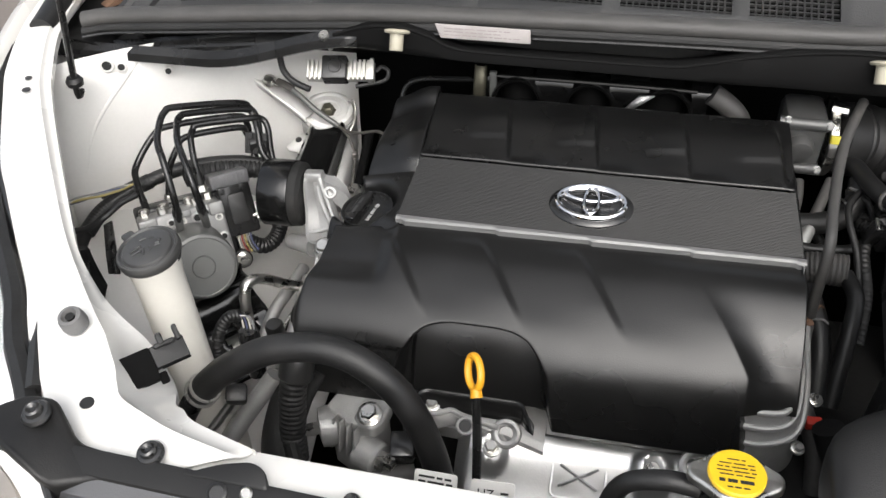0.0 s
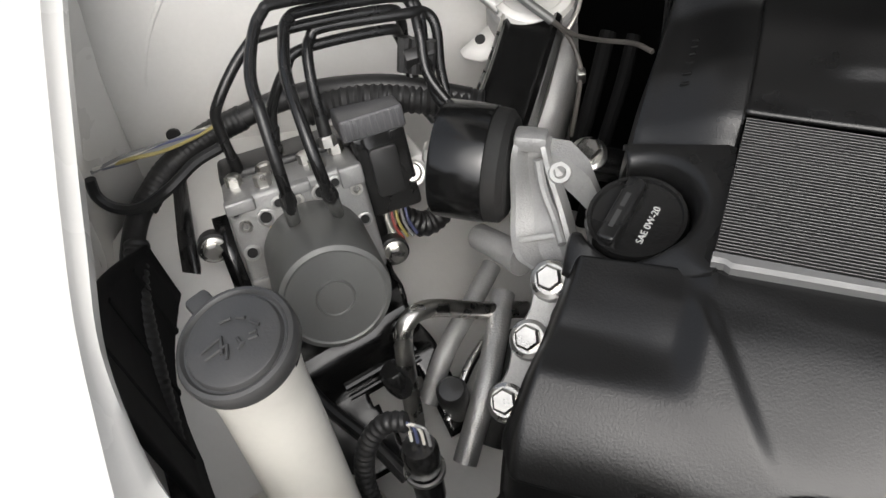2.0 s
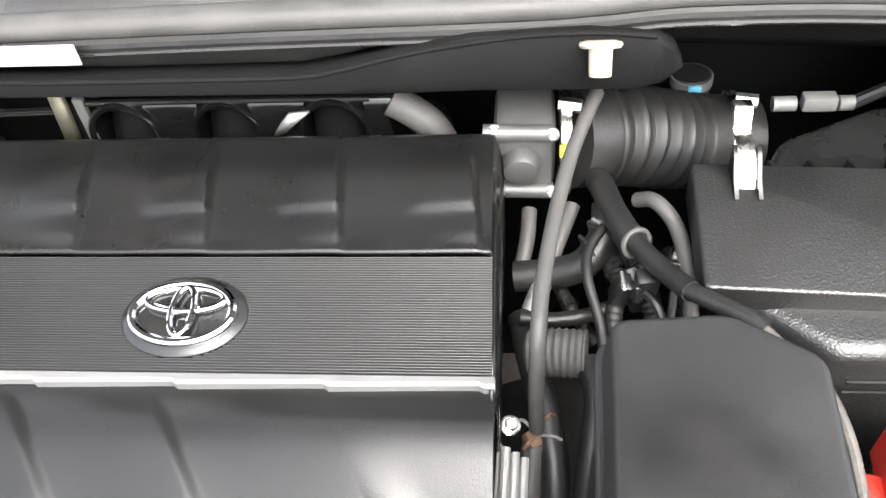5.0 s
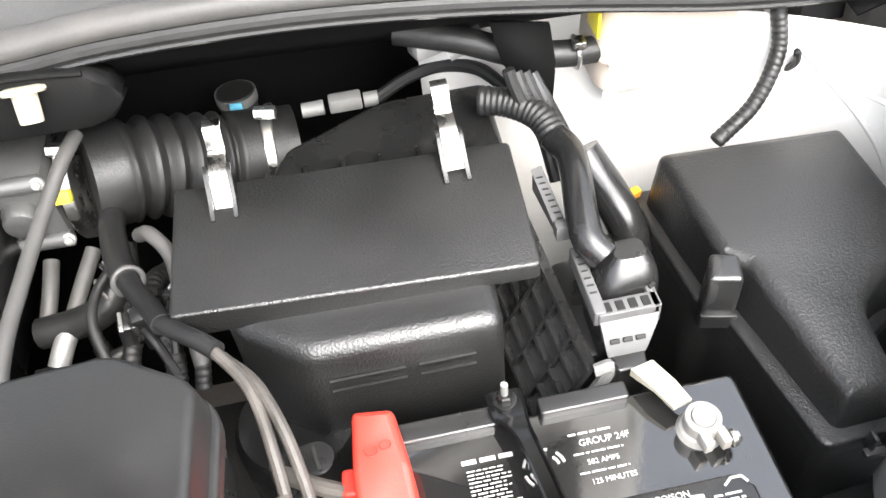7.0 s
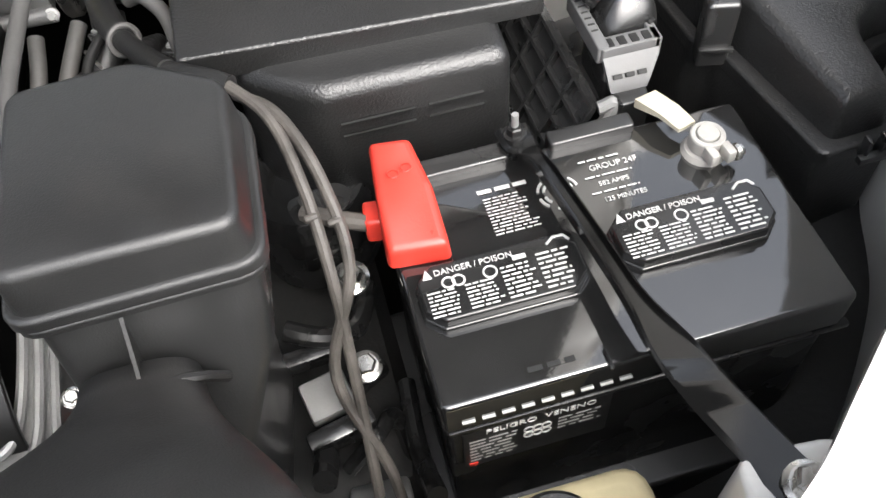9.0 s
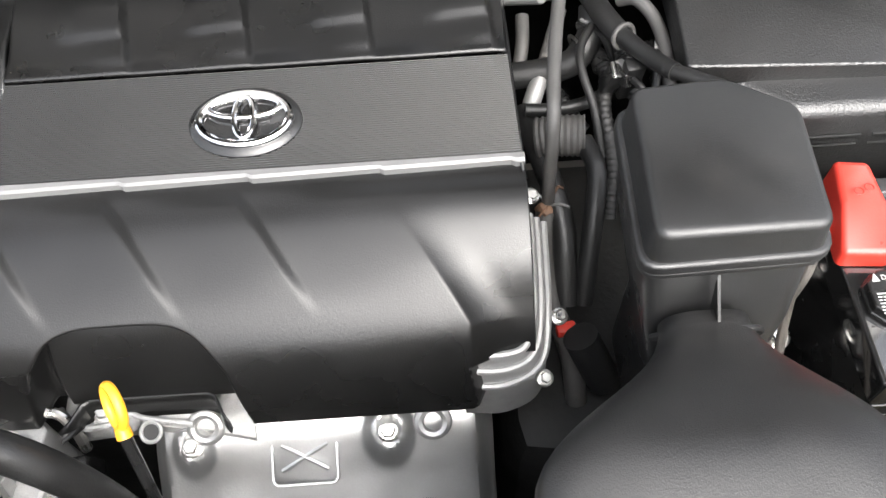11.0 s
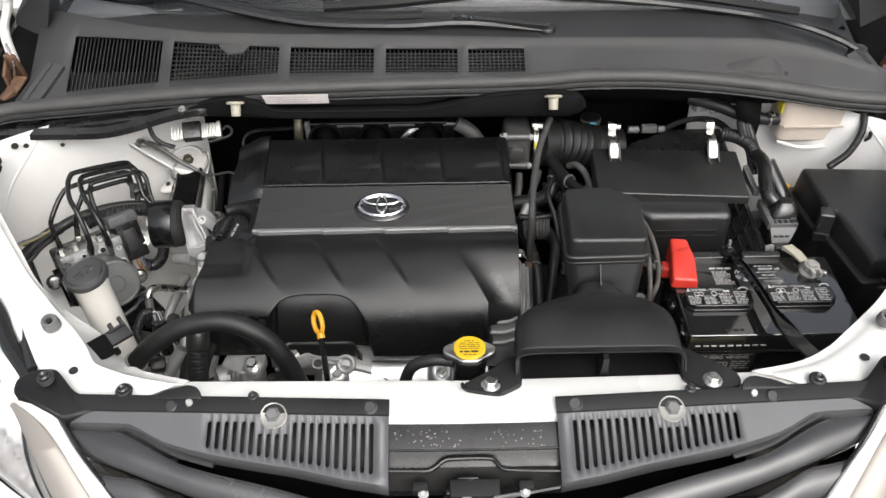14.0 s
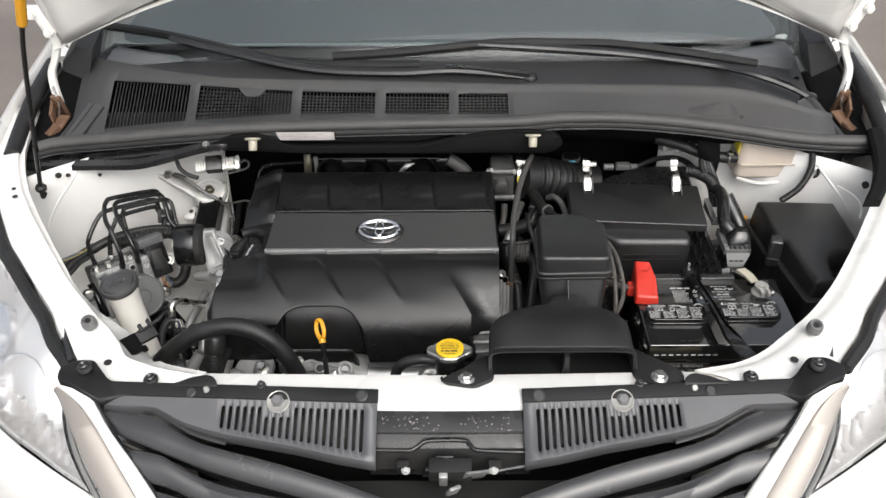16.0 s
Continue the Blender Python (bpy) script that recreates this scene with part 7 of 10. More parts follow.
ROW = [((-0.469, 0.497, 0.841), (-0.449, 0.499, 0.845)), ((-0.4705, 0.491, 0.832), (-0.4455, 0.492, 0.838)), ((-0.4705, 0.486, 0.815), (-0.440, 0.485, 0.824)), ((-0.468, 0.477, 0.796), (-0.432, 0.476, 0.810)),
       ((-0.465, 0.463, 0.783), (-0.424, 0.464, 0.799)), ((-0.457, 0.447, 0.780), (-0.418, 0.450, 0.795)), ((-0.444, 0.437, 0.785), (-0.416, 0.438, 0.795))]
bm, rings = B(), []
for a, b in zip(spline([r[0] for r in ROW], 4), spline([r[1] for r in ROW], 4)):
    n = V(-0.2, -0.72, 0.62).normalized()
    w = (b - a).normalized()
    rings.append([a - n * 0.010, a - n * 0.001, a + n * 0.005 + w * 0.002, a + n * 0.005 + w * 0.006, a.lerp(b, 0.38) - n * 0.004, a.lerp(b, 0.72) - n * 0.005, b + n * 0.003 - w * 0.004, b + n * 0.002 - w * 0.001, b - n * 0.002, b - n * 0.010])
loft(bm, rings)
arm_ = part("arm", bm, CAST, mount, "rough cast aluminium arm", 18)
bm = B()
box(bm, (-0.459, 0.499, 0.840), (0.022, 0.016, 0.012), 0.003, rot=(-14, 0, 6))
part("top_block", bm, CAST, arm_)
bm = B()
lathe(bm, (-0.4385, 0.490, 0.824), (0.3, -0.72, 0.62), [(0.0085, -0.012), (0.0080, 0.004), (0.0070, 0.0055), (0.0042, 0.0055), (0.0036, 0.001), (0.0005, 0.001)], 24)
part("boss", bm, CAST, arm_)
bm = B()
loft(bm, [[V(-0.449, 0.505, 0.838), V(-0.444, 0.492, 0.838), V(-0.441, 0.490, 0.815), V(-0.447, 0.503, 0.808)], [V(-0.434, 0.505, 0.838), V(-0.430, 0.491, 0.834), V(-0.427, 0.486, 0.806), V(-0.434, 0.500, 0.800)],
          [V(-0.421, 0.501, 0.828), V(-0.418, 0.489, 0.824), V(-0.416, 0.482, 0.798), V(-0.422, 0.496, 0.792)], [V(-0.409, 0.492, 0.806), V(-0.407, 0.484, 0.804), V(-0.407, 0.478, 0.788), V(-0.411, 0.490, 0.784)]])
part("web", bm, CAST, arm_, sharp=50)
bm = B()
sweep(bm, [(-0.452, 0.488, 0.834), (-0.446, 0.479, 0.816), (-0.436, 0.468, 0.802), (-0.427, 0.452, 0.797)], 0.0032, 8)
part("rib", bm, CAST, arm_)
bm = B()
box(bm, (-0.444, 0.460, 0.789), (0.030, 0.004, 0.007), 0.001, rot=(40, -20, 8))
part("cast_mark", bm, CAST, arm_)
bm = B()
lathe(bm, (-0.497, 0.482, 0.746), (0.85, -0.5, 0.35), [(0.001, 0.0), (0.0085, 0.0), (0.0098, 0.002), (0.0105, 0.030), (0.0125, 0.048), (0.0125, 0.052)], 22)
part("lug", bm, CAST, mount)
for p, q in (((-0.4275, 0.429, 0.786), (-0.434, 0.398, 0.760)), ((-0.434, 0.398, 0.760), (-0.441, 0.364, 0.732))):
    bm = B()
    loft(bm, [[a + V(-w, 0, 0), a + V(-w * 0.8, -0.004, 0.006), a + V(w * 0.8, -0.004, 0.006), a + V(w, 0, 0), a + V(w, 0.006, -0.012), a + V(-w, 0.006, -0.012)] for a, w in ((V(p).lerp(V(q), k), 0.0085 + 0.0055 * abs(2 * k - 1) ** 1.5) for k in [i / 10 for i in range(11)])])
    part("foot_link", bm, CAST, mount, sharp=50)
for p in ((-0.4275, 0.429, 0.786), (-0.434, 0.398, 0.760), (-0.441, 0.364, 0.732)):
    bm = B()
    lathe(bm, V(p) + V(0, -0.001, 0.002), (-0.1, -0.45, 0.9), [(0.0145, -0.014), (0.0142, 0.004), (0.013, 0.0062), (0.001, 0.0062)], 24)
    pad = part("bolt_pad", bm, CAST, mount)
    bolt(mount, V(p) + V(-0.0005, -0.004, 0.008), (-0.1, -0.45, 0.9), 0.0088)
bm = B()
box(bm, (-0.410, 0.547, 0.774), (0.058, 0.026, 0.012), 0.002)
box(bm, (-0.395, 0.560, 0.74), (0.03, 0.004, 0.07), 0.001)
part("steel_bracket", bm, BLACKPAINT, mount, "black steel bracket")
bolt(mount, (-0.429, 0.546, 0.782), (0, -0.25, 1), 0.0095)

# black strut between the turret and the mount
strut = thing("mount_strut", (-0.50, 0.62, 0.76), "gloss black pressed steel strut from the turret to the engine mount", "strut")
bm, rings = B(), []
for l, r in zip(spline([(-0.523, 0.680, 0.803), (-0.5235, 0.665, 0.799), (-0.525, 0.63, 0.785), (-0.528, 0.590, 0.772), (-0.530, 0.56, 0.765)], 5), spline([(-0.478, 0.672, 0.803), (-0.479, 0.655, 0.799), (-0.481, 0.625, 0.785), (-0.483, 0.587, 0.772), (-0.485, 0.56, 0.765)], 5)):
    rings.append([l + V(-0.001, 0.003, -0.030), l + V(-0.0005, 0, -0.003), l + V(0.003, -0.001, 0.001), l.lerp(r, 0.14) + V(0, 0, -0.0025), l.lerp(r, 0.86) + V(0, 0, -0.0025), r + V(-0.003, -0.001, 0.001), r + V(0.0005, 0, -0.003), r + V(0.001, 0.003, -0.030)])
loft(bm, rings, False, False)
part("strap", bm, BLACKPAINT, strut, thick=0.003)
bm = B()
sweep(bm, [(-0.524, 0.665, 0.801), (-0.526, 0.63, 0.787), (-0.530, 0.59, 0.774)], 0.0014, 6)
part("worn_edge", bm, ZINC, strut, "bare worn metal edge")
bm = B()
loft(bm, [[V(-0.476, 0.672, 0.776), V(-0.468, 0.690, 0.78)], [V(-0.478, 0.63, 0.752), V(-0.458, 0.655, 0.745)], [V(-0.484, 0.575, 0.725), V(-0.462, 0.60, 0.70)]], False, False)
part("side_plate", bm, DULLALU, strut, "dull plated side plate", thick=0.003)
for k in range(2):
    bm = B()
    sweep(bm, [(-0.438 + 0.020 * k, 0.66, 0.80), (-0.440 + 0.020 * k, 0.63, 0.775), (-0.445 + 0.018 * k, 0.59, 0.735), (-0.450 + 0.018 * k, 0.55, 0.69)], 0.0065 - 0.001 * k, 10)
    solid("heater_hose", bm, UNLITBLK, (-0.438 + 0.02 * k, 0.62, 0.75), "rubber heater hose running down behind the mount", "hose", group="heater hoses")

# aluminium pipes and a pressure sensor
ac = thing("refrigerant_pipe", (-0.50, 0.38, 0.66), "bent aluminium pipe with a black sensor plug", "pipe")
bm = B()
sweep(bm, [(-0.455, 0.462, 0.690), (-0.485, 0.443, 0.706), (-0.508, 0.424, 0.730), (-0.518, 0.412, 0.741), (-0.524, 0.402, 0.742), (-0.526, 0.393, 0.734), (-0.524, 0.384, 0.715), (-0.520, 0.374, 0.690), (-0.510, 0.35, 0.65)], 0.0068, 14)
part("pipe", bm, ZINC, ac)
bm = B()
lathe(bm, (-0.527, 0.373, 0.700), (-0.3, 0.1, 1), [(0.008, -0.01), (0.0105, 0), (0.0105, 0.012), (0.008, 0.016), (0.001, 0.016)], 18)
part("service_cap", bm, PLASTIC, ac)
for pts, r, mt in (([(-0.474, 0.465, 0.700), (-0.470, 0.43, 0.697), (-0.467, 0.388, 0.690), (-0.470, 0.34, 0.665)], 0.009, ALU), ([(-0.492, 0.495, 0.690), (-0.499, 0.455, 0.686), (-0.507, 0.417, 0.680), (-0.512, 0.38, 0.66)], 0.008, DULLALU), ([(-0.452, 0.44, 0.690), (-0.454, 0.40, 0.68), (-0.458, 0.36, 0.66)], 0.011, DARK), ([(-0.480, 0.44, 0.675), (-0.488, 0.41, 0.672), (-0.492, 0.37, 0.66)], 0.004, ZINC)):
    bm = B()
    sweep(bm, pts, r, 12)
    part("thick_pipe", bm, mt, ac)
bm = B()
lathe(bm, (-0.479, 0.302, 0.736), (-0.05, 0.1, 1), [(0.010, -0.03), (0.0105, 0), (0.0105, 0.008), (0.0118, 0.010), (0.0118, 0.028), (0.010, 0.034), (0.001, 0.034)], 20)
part("sensor_plug", bm, GLOSS, ac)
bm = B()
ellipse_ring(bm, Matrix.Translation((-0.479, 0.302, 0.741)), 0.0118, 0.0118, 0.0018, 24, 6)
part("sensor_ring", bm, ZINC, ac)
for i in range(4):
    bm = B()
    a = V(-0.485 + 0.004 * i, 0.306, 0.772)
    sweep(bm, [a, a + V(-0.002, 0.003, 0.010), a + V(-0.006, 0.004, 0.015), a + V(-0.016 - 0.003 * i, 0.002, 0.012)], 0.0011, 6, 6)
    part("wire", bm, WIRES[(0, 4, 0, 3)[i]], ac)
bm = B()
corrugated(bm, [(-0.488, 0.311, 0.787), (-0.502, 0.307, 0.783), (-0.512, 0.296, 0.765), (-0.512, 0.284, 0.74), (-0.505, 0.275, 0.71)], 0.0068, 0.0045)
part("conduit", bm, RUBBER, ac)
bm = B()
lathe(bm, (-0.487, 0.376, 0.690), (0, -0.1, 1), [(0.008, -0.03), (0.010, -0.012), (0.0115, 0), (0.0115, 0.014), (0.009, 0.018), (0.001, 0.019)], 18)
part("service_cap", bm, PLASTIC, ac)
bm = B()
sweep(bm, [(-0.440, 0.270, 0.745), (-0.462, 0.250, 0.715), (-0.480, 0.232, 0.690), (-0.492, 0.222, 0.668), (-0.490, 0.222, 0.63)], 0.0105, 12)
part("bent_pipe", bm, DULLALU, ac, "dull aluminium pipe")
bm = B()
box(bm, (-0.470, 0.236, 0.747), (0.022, 0.020, 0.026), 0.004, rot=(30, 10, 20))
part("pipe_block", bm, RUBBER, ac, "black pipe joint")
bm = B()
sweep(bm, [(-0.474, 0.233, 0.740), (-0.486, 0.220, 0.724), (-0.504, 0.200, 0.703), (-0.510, 0.194, 0.695), (-0.516, 0.188, 0.67), (-0.522, 0.181, 0.62)], 0.0050, 10)
part("steel_line", bm, ZINC, ac, "bright steel line")
bm = B()
sweep(bm, [(-0.605, 0.360, 0.710), (-0.573, 0.341, 0.705), (-0.528, 0.323, 0.700), (-0.500, 0.310, 0.690)], 0.0052, 10)
solid("drain_tube", bm, RUBBER, (-0.500, 0.310, 0.690), "thin black drain tube beside the brake bracket", "tube")
# black sheet filling the pocket under the flange
bm = B()
POCKET = lambda u, v: V(-0.632 - 0.098 * u - 0.02 * math.sin(math.pi * u), 0.252 + 0.150 * u, 0.885 - 0.20 * v - 0.12 * u * (1 - v)) + V(0.030, -0.018, 0) * v * v
liner = thing("pocket_sheet", (-0.70, 0.36, 0.70), "matte black sheet in the pocket under the flange", "liner")
sheet(bm, POCKET, 14, 8)
part("sheet", bm, PANELBLK, liner, thick=0.003)
for u in (0.28, 0.55, 0.82):
    bm = B()
    sweep(bm, [POCKET(u, v) + V(0.002, -0.001, 0) for v in (0.12, 0.35, 0.6, 0.9)], 0.0035, 8)
    part("pressed_bead", bm, PANELBLK, liner)
# harness along the wing
hn = thing("wiring_harness", (-0.72, 0.5, 0.75), "black taped wiring harness along the inner wing", "wiring harness")
bm = B()
sweep(bm, [(-0.630, 0.235, 0.68), (-0.659, 0.273, 0.70), (-0.688, 0.314, 0.722), (-0.726, 0.362, 0.742), (-0.755, 0.423, 0.752), (-0.752, 0.465, 0.762), (-0.728, 0.50, 0.775), (-0.67, 0.545, 0.79), (-0.60, 0.575, 0.79), (-0.53, 0.585, 0.78)], 0.0092, 12)
corrugated(bm, [(-0.755, 0.44, 0.756), (-0.748, 0.472, 0.766), (-0.726, 0.502, 0.777), (-0.70, 0.524, 0.784)], 0.0108, 0.0045, 0.05)
part("taped_run", bm, RUBBER, hn)
bm = B()
corrugated(bm, [(-0.66, 0.540, 0.780), (-0.63, 0.556, 0.785), (-0.60, 0.567, 0.785), (-0.56, 0.578, 0.78), (-0.52, 0.585, 0.775)], 0.0130, 0.006)
part("conduit", bm, RUBBER, hn)
bm = B()
corrugated(bm, [(-0.740, 0.405, 0.760), (-0.722, 0.368, 0.752), (-0.695, 0.328, 0.735), (-0.668, 0.29, 0.715), (-0.645, 0.255, 0.69)], 0.010, 0.006)
part("side_conduit", bm, RUBBER, hn)
bm = B()
loft(bm, [[V(-0.758, 0.478, 0.738), V(-0.748, 0.484, 0.742)], [V(-0.735, 0.435, 0.725), V(-0.722, 0.440, 0.728)], [V(-0.715, 0.398, 0.705), V(-0.700, 0.403, 0.708)], [V(-0.695, 0.37, 0.68), V(-0.682, 0.374, 0.68)]], False, False)
part("strap", bm, STEELBLK, hn, "black harness strap", thick=0.003)
bm = B()
sweep(bm, [(-0.775, 0.426, 0.800), (-0.773, 0.422, 0.785), (-0.762, 0.422, 0.775), (-0.742, 0.427, 0.775), (-0.722, 0.442, 0.785), (-0.711, 0.466, 0.790), (-0.699, 0.485, 0.790)], 0.0045, 8)
part("loop", bm, RUBBER, hn)
for i in range(6):
    bm = B()
    k = i - 2.5
    sweep(bm, [V(p) + V(0.0012 * k, 0.0016 * k * math.cos(1.7 * n), 0.002 * math.sin(2.1 * n + i)) for n, p in enumerate([(-0.774, 0.436, 0.800), (-0.754, 0.448, 0.803), (-0.737, 0.467, 0.800), (-0.723, 0.488, 0.795), (-0.712, 0.506, 0.790)])], 0.0016, 6, 6)
    part("wire", bm, WIRES[(3, 0, 3, 4, 3, 2)[i]], hn)
bm = B()
lathe(bm, (-0.770, 0.516, 0.757), (0.6, -0.8, 0), [(0.006, 0), (0.006, 0.002)], 16)
part("punched_hole", bm, INK, body)

# suspension turret top with earth cable and ballast resistor
tur = thing("suspension_turret", (-0.51, 0.69, 0.78), "white painted suspension turret top with a bolt", "turret")
bm = B()
lathe(bm, (-0.508, 0.694, 0.808), (0.1, -0.22, 1), [(0.037, -0.05), (0.0365, -0.006), (0.035, -0.001), (0.032, 0.001), (0.029, 0.001), (0.027, -0.0015), (0.019, -0.002), (0.017, -0.004), (0.001, -0.004)], 44)
part("top", bm, APRON, tur)
bm = B()
lathe(bm, (-0.508, 0.694, 0.790), (0.1, -0.22, 1), [(0.0385, -0.05), (0.0385, 0.008), (0.037, 0.010)], 44)
part("edge_band", bm, DULLALU, tur, "dull bare metal edge")
bm = B()
lathe(bm, (-0.508, 0.694, 0.803), (0.1, -0.22, 1), [(0.0115, 0), (0.0115, 0.002), (0.0085, 0.003), (0.0080, 0.010), (0.006, 0.0115), (0.001, 0.0115)], 6)
part("nut", bm, ZINCYEL, tur, "yellow-plated nut")
# pale bracket plate with a turned-down tip
bm, rings = B(), []
for a, b in (((-0.650, 0.742, 0.846), (-0.612, 0.700, 0.849)), ((-0.605, 0.725, 0.846), (-0.606, 0.684, 0.850)), ((-0.575, 0.712, 0.838), (-0.580, 0.670, 0.842)), ((-0.548, 0.698, 0.826), (-0.552, 0.661, 0.828)), ((-0.521, 0.676, 0.813), (-0.528, 0.655, 0.814))):
    a, b = V(a), V(b)
    rings.append([a, a.lerp(b, 0.8), b + V(0, 0.002, 0.0015), b, b + V(0, 0.003, -0.010)])
loft(bm, rings, False, False)
part("wing_bracket", bm, APRON, tur, "pale painted bracket plate", thick=0.0025)
bm = B()
out = [V(-0.532, 0.690, 0.778), V(-0.552, 0.664, 0.768), V(-0.560, 0.652, 0.764), V(-0.555, 0.646, 0.763), V(-0.540, 0.645, 0.762), V(-0.524, 0.652, 0.765), V(-0.518, 0.672, 0.77)]
bm.faces.new([bm.verts.new(p) for p in out])
lug_ = part("side_lug", bm, APRON, tur, thick=0.004)
bm = B()
lathe(bm, (-0.545, 0.662, 0.7725), (-0.1, -0.35, 1), [(0.0045, 0), (0.0045, 0.0012)], 14)
part("punched_hole", bm, INK, lug_)
bm = B()
lathe(bm, (-0.572, 0.548, 0.726), (0.2, -0.6, 0.8), [(0.010, -0.006), (0.0105, 0.002), (0.009, 0.004), (0.0065, 0.0045), (0.0055, 0.002), (0.0005, 0.002)], 20)
part("weld_nut", bm, ZINC, tur, "plated weld nut")
ec = thing("earth_cable", (-0.585, 0.68, 0.85), "grey sleeved earth cable bolted to the turret with a ring lug", "cable")
bm = B()
lathe(bm, (-0.583, 0.684, 0.849), (0.1, -0.2, 1), [(0.0105, 0), (0.0105, 0.002), (0.008, 0.003), (0.0075, 0.008), (0.005, 0.009), (0.001, 0.009)], 12)
part("ring_lug", bm, ZINC, ec)
bm = B()
loft(bm, [[V(-0.578, 0.688, 0.852), V(-0.580, 0.676, 0.852)], [V(-0.564, 0.680, 0.852), V(-0.566, 0.672, 0.852)]], False, False)
sweep(bm, [(-0.588, 0.696, 0.851), (-0.596, 0.704, 0.853), (-0.603, 0.703, 0.858)], 0.002, 6)
part("lug_tongue", bm, ZINC, ec, thick=0.003)
bm = B()
sweep(bm, [(-0.568, 0.677, 0.855), (-0.555, 0.673, 0.853), (-0.545, 0.670, 0.849)], 0.0055, 10)
part("crimp_sleeve", bm, HOSE, ec)
bm = B()
sweep(bm, [(-0.560, 0.674, 0.854), (-0.540, 0.668, 0.846), (-0.512, 0.662, 0.824), (-0.482, 0.657, 0.806)], 0.0045, 10, rf=lambda s: 0.85 + 0.4 * smooth(0.3, 0.7, s))
part("cable", bm, MOTORGREY, ec)
for k, (pts, r, mt) in enumerate((([(-0.484, 0.658, 0.807), (-0.464, 0.645, 0.806), (-0.440, 0.628, 0.818), (-0.412, 0.606, 0.838), (-0.397, 0.592, 0.845)], 0.0019, HOSE), ([(-0.484, 0.658, 0.806), (-0.468, 0.648, 0.802), (-0.456, 0.634, 0.792), (-0.452, 0.626, 0.778), (-0.452, 0.60, 0.74)], 0.0020, HOSE))):
    bm = B()
    sweep(bm, pts, r, 8)
    part("thin_wire", bm, mt, ec)
bm = B()
box(bm, (-0.452, 0.628, 0.780), (0.007, 0.008, 0.012), 0.0015, rot=(10, 0, 20))
part("wire_clip", bm, ZINC, ec)
bm = B()
sweep(bm, [(-0.478, 0.700, 0.818), (-0.470, 0.697, 0.822), (-0.466, 0.690, 0.812), (-0.468, 0.682, 0.795), (-0.474, 0.672, 0.785), (-0.478, 0.668, 0.790)], 0.0016, 8)
part("thin_wire", bm, WASHER, ec, "pale twisted wire")
rs = thing("finned_resistor", (-0.455, 0.63, 0.905), "small finned aluminium resistor with a black clamp", "resistor")
zm = Matrix.Translation((-0.464, 0.640, 0.902)) @ Matrix.Rotation(radians(9), 4, "Z") @ Matrix.Rotation(radians(38), 4, "X")
bm = B()
slab(bm, rect(-0.041, -0.012, 0.042, 0.012), -0.008, 0.0, 0.002, 0.001, m=zm)
rbody = part("body", bm, FIN, rs)
for x in (-0.039, -0.0335, -0.028, -0.0225, 0.016, 0.0215, 0.027, 0.0325):
    bm = B()
    slab(bm, rect(x - 0.0016, -0.012, x + 0.0016, 0.012), 0.0, 0.007, 0.0, 0.0006, m=zm)
    part("fin", bm, FIN, rbody)
bm = B()
slab(bm, rect(0.036, -0.014, 0.045, 0.012), -0.008, 0.006, 0.001, 0.001, m=zm)
part("end_block", bm, FIN, rbody)
bolt(rs, zm @ V(0.042, 0.012, 0.002), (0, 0.4, 1), 0.003)
bm = B()
slab(bm, rect(-0.021, -0.014, 0.011, 0.017), -0.010, 0.010, 0.003, 0.002, m=zm)
cl = part("clamp", bm, GLOSS, rs, "black plastic clamp")
bm = B()
ellipse_ring(bm, zm @ Matrix.Translation((-0.005, 0.002, 0.0102)), 0.008, 0.008, 0.0008, 24, 6)
part("embossed_ring", bm, PLASTIC, cl)
bm = B()
sweep(bm, [zm @ V(0.046, 0, -0.003), zm @ V(0.054, 0.006, -0.003), zm @ V(0.062, 0.001, -0.006), zm @ V(0.056, -0.010, -0.010), zm @ V(0.02, -0.017, -0.012)], 0.0026, 8)
part("lead", bm, RUBBER, rs)
bm = B()
corrugated(bm, [zm @ V(-0.080, 0.022, -0.01), zm @ V(-0.074, 0.004, -0.012), zm @ V(-0.060, -0.010, -0.014), zm @ V(-0.040, -0.019, -0.016)], 0.0045, 0.0042)
part("conduit", bm, RUBBER, rs)
bm = B()
lathe(bm, (-0.472, 0.628, 0.952), (0, -0.6, 1), [(0.003, -0.025), (0.003, 0.0), (0.0075, 0.002), (0.0075, 0.007), (0.006, 0.010), (0.0005, 0.010)], 12)
part("stud", bm, ZINC, rs)
# thin pipe bending down behind the cover
bm = B()
sweep(bm, [(-0.288, 0.675, 0.885), (-0.33, 0.685, 0.876), (-0.372, 0.692, 0.868), (-0.392, 0.690, 0.855), (-0.396, 0.68, 0.83), (-0.394, 0.665, 0.78)], 0.0036, 10)
solid("vacuum_pipe", bm, STEELBLK, (-0.4, 0.65, 0.8), "thin black vacuum pipe behind the cover", "pipe")

# ---- air intake side ----
air = thing("air_cleaner", (0.36, 0.53, 0.68), "black plastic air cleaner housing with two metal clips", "air cleaner")
TOPZ = lambda x, y: 0.871 + 0.085 * (y - 0.54) - 0.03 * (x - 0.36)
bm = B()
slab(bm, [(0.229, 0.489), (0.483, 0.481), (0.489, 0.600), (0.233, 0.604)], 0.848, TOPZ, 0.005, 0.0025)
part("lid", bm, GRAINED, air)
bm = B()
slab(bm, [(0.262, 0.490), (0.307, 0.456), (0.316, 0.452), (0.450, 0.450), (0.455, 0.60), (0.25, 0.60)], 0.70, lambda x, y: 0.850 + 0.08 * (y - 0.48), 0.012, 0.012)
lower = part("lower_housing", bm, GRAINED, air)
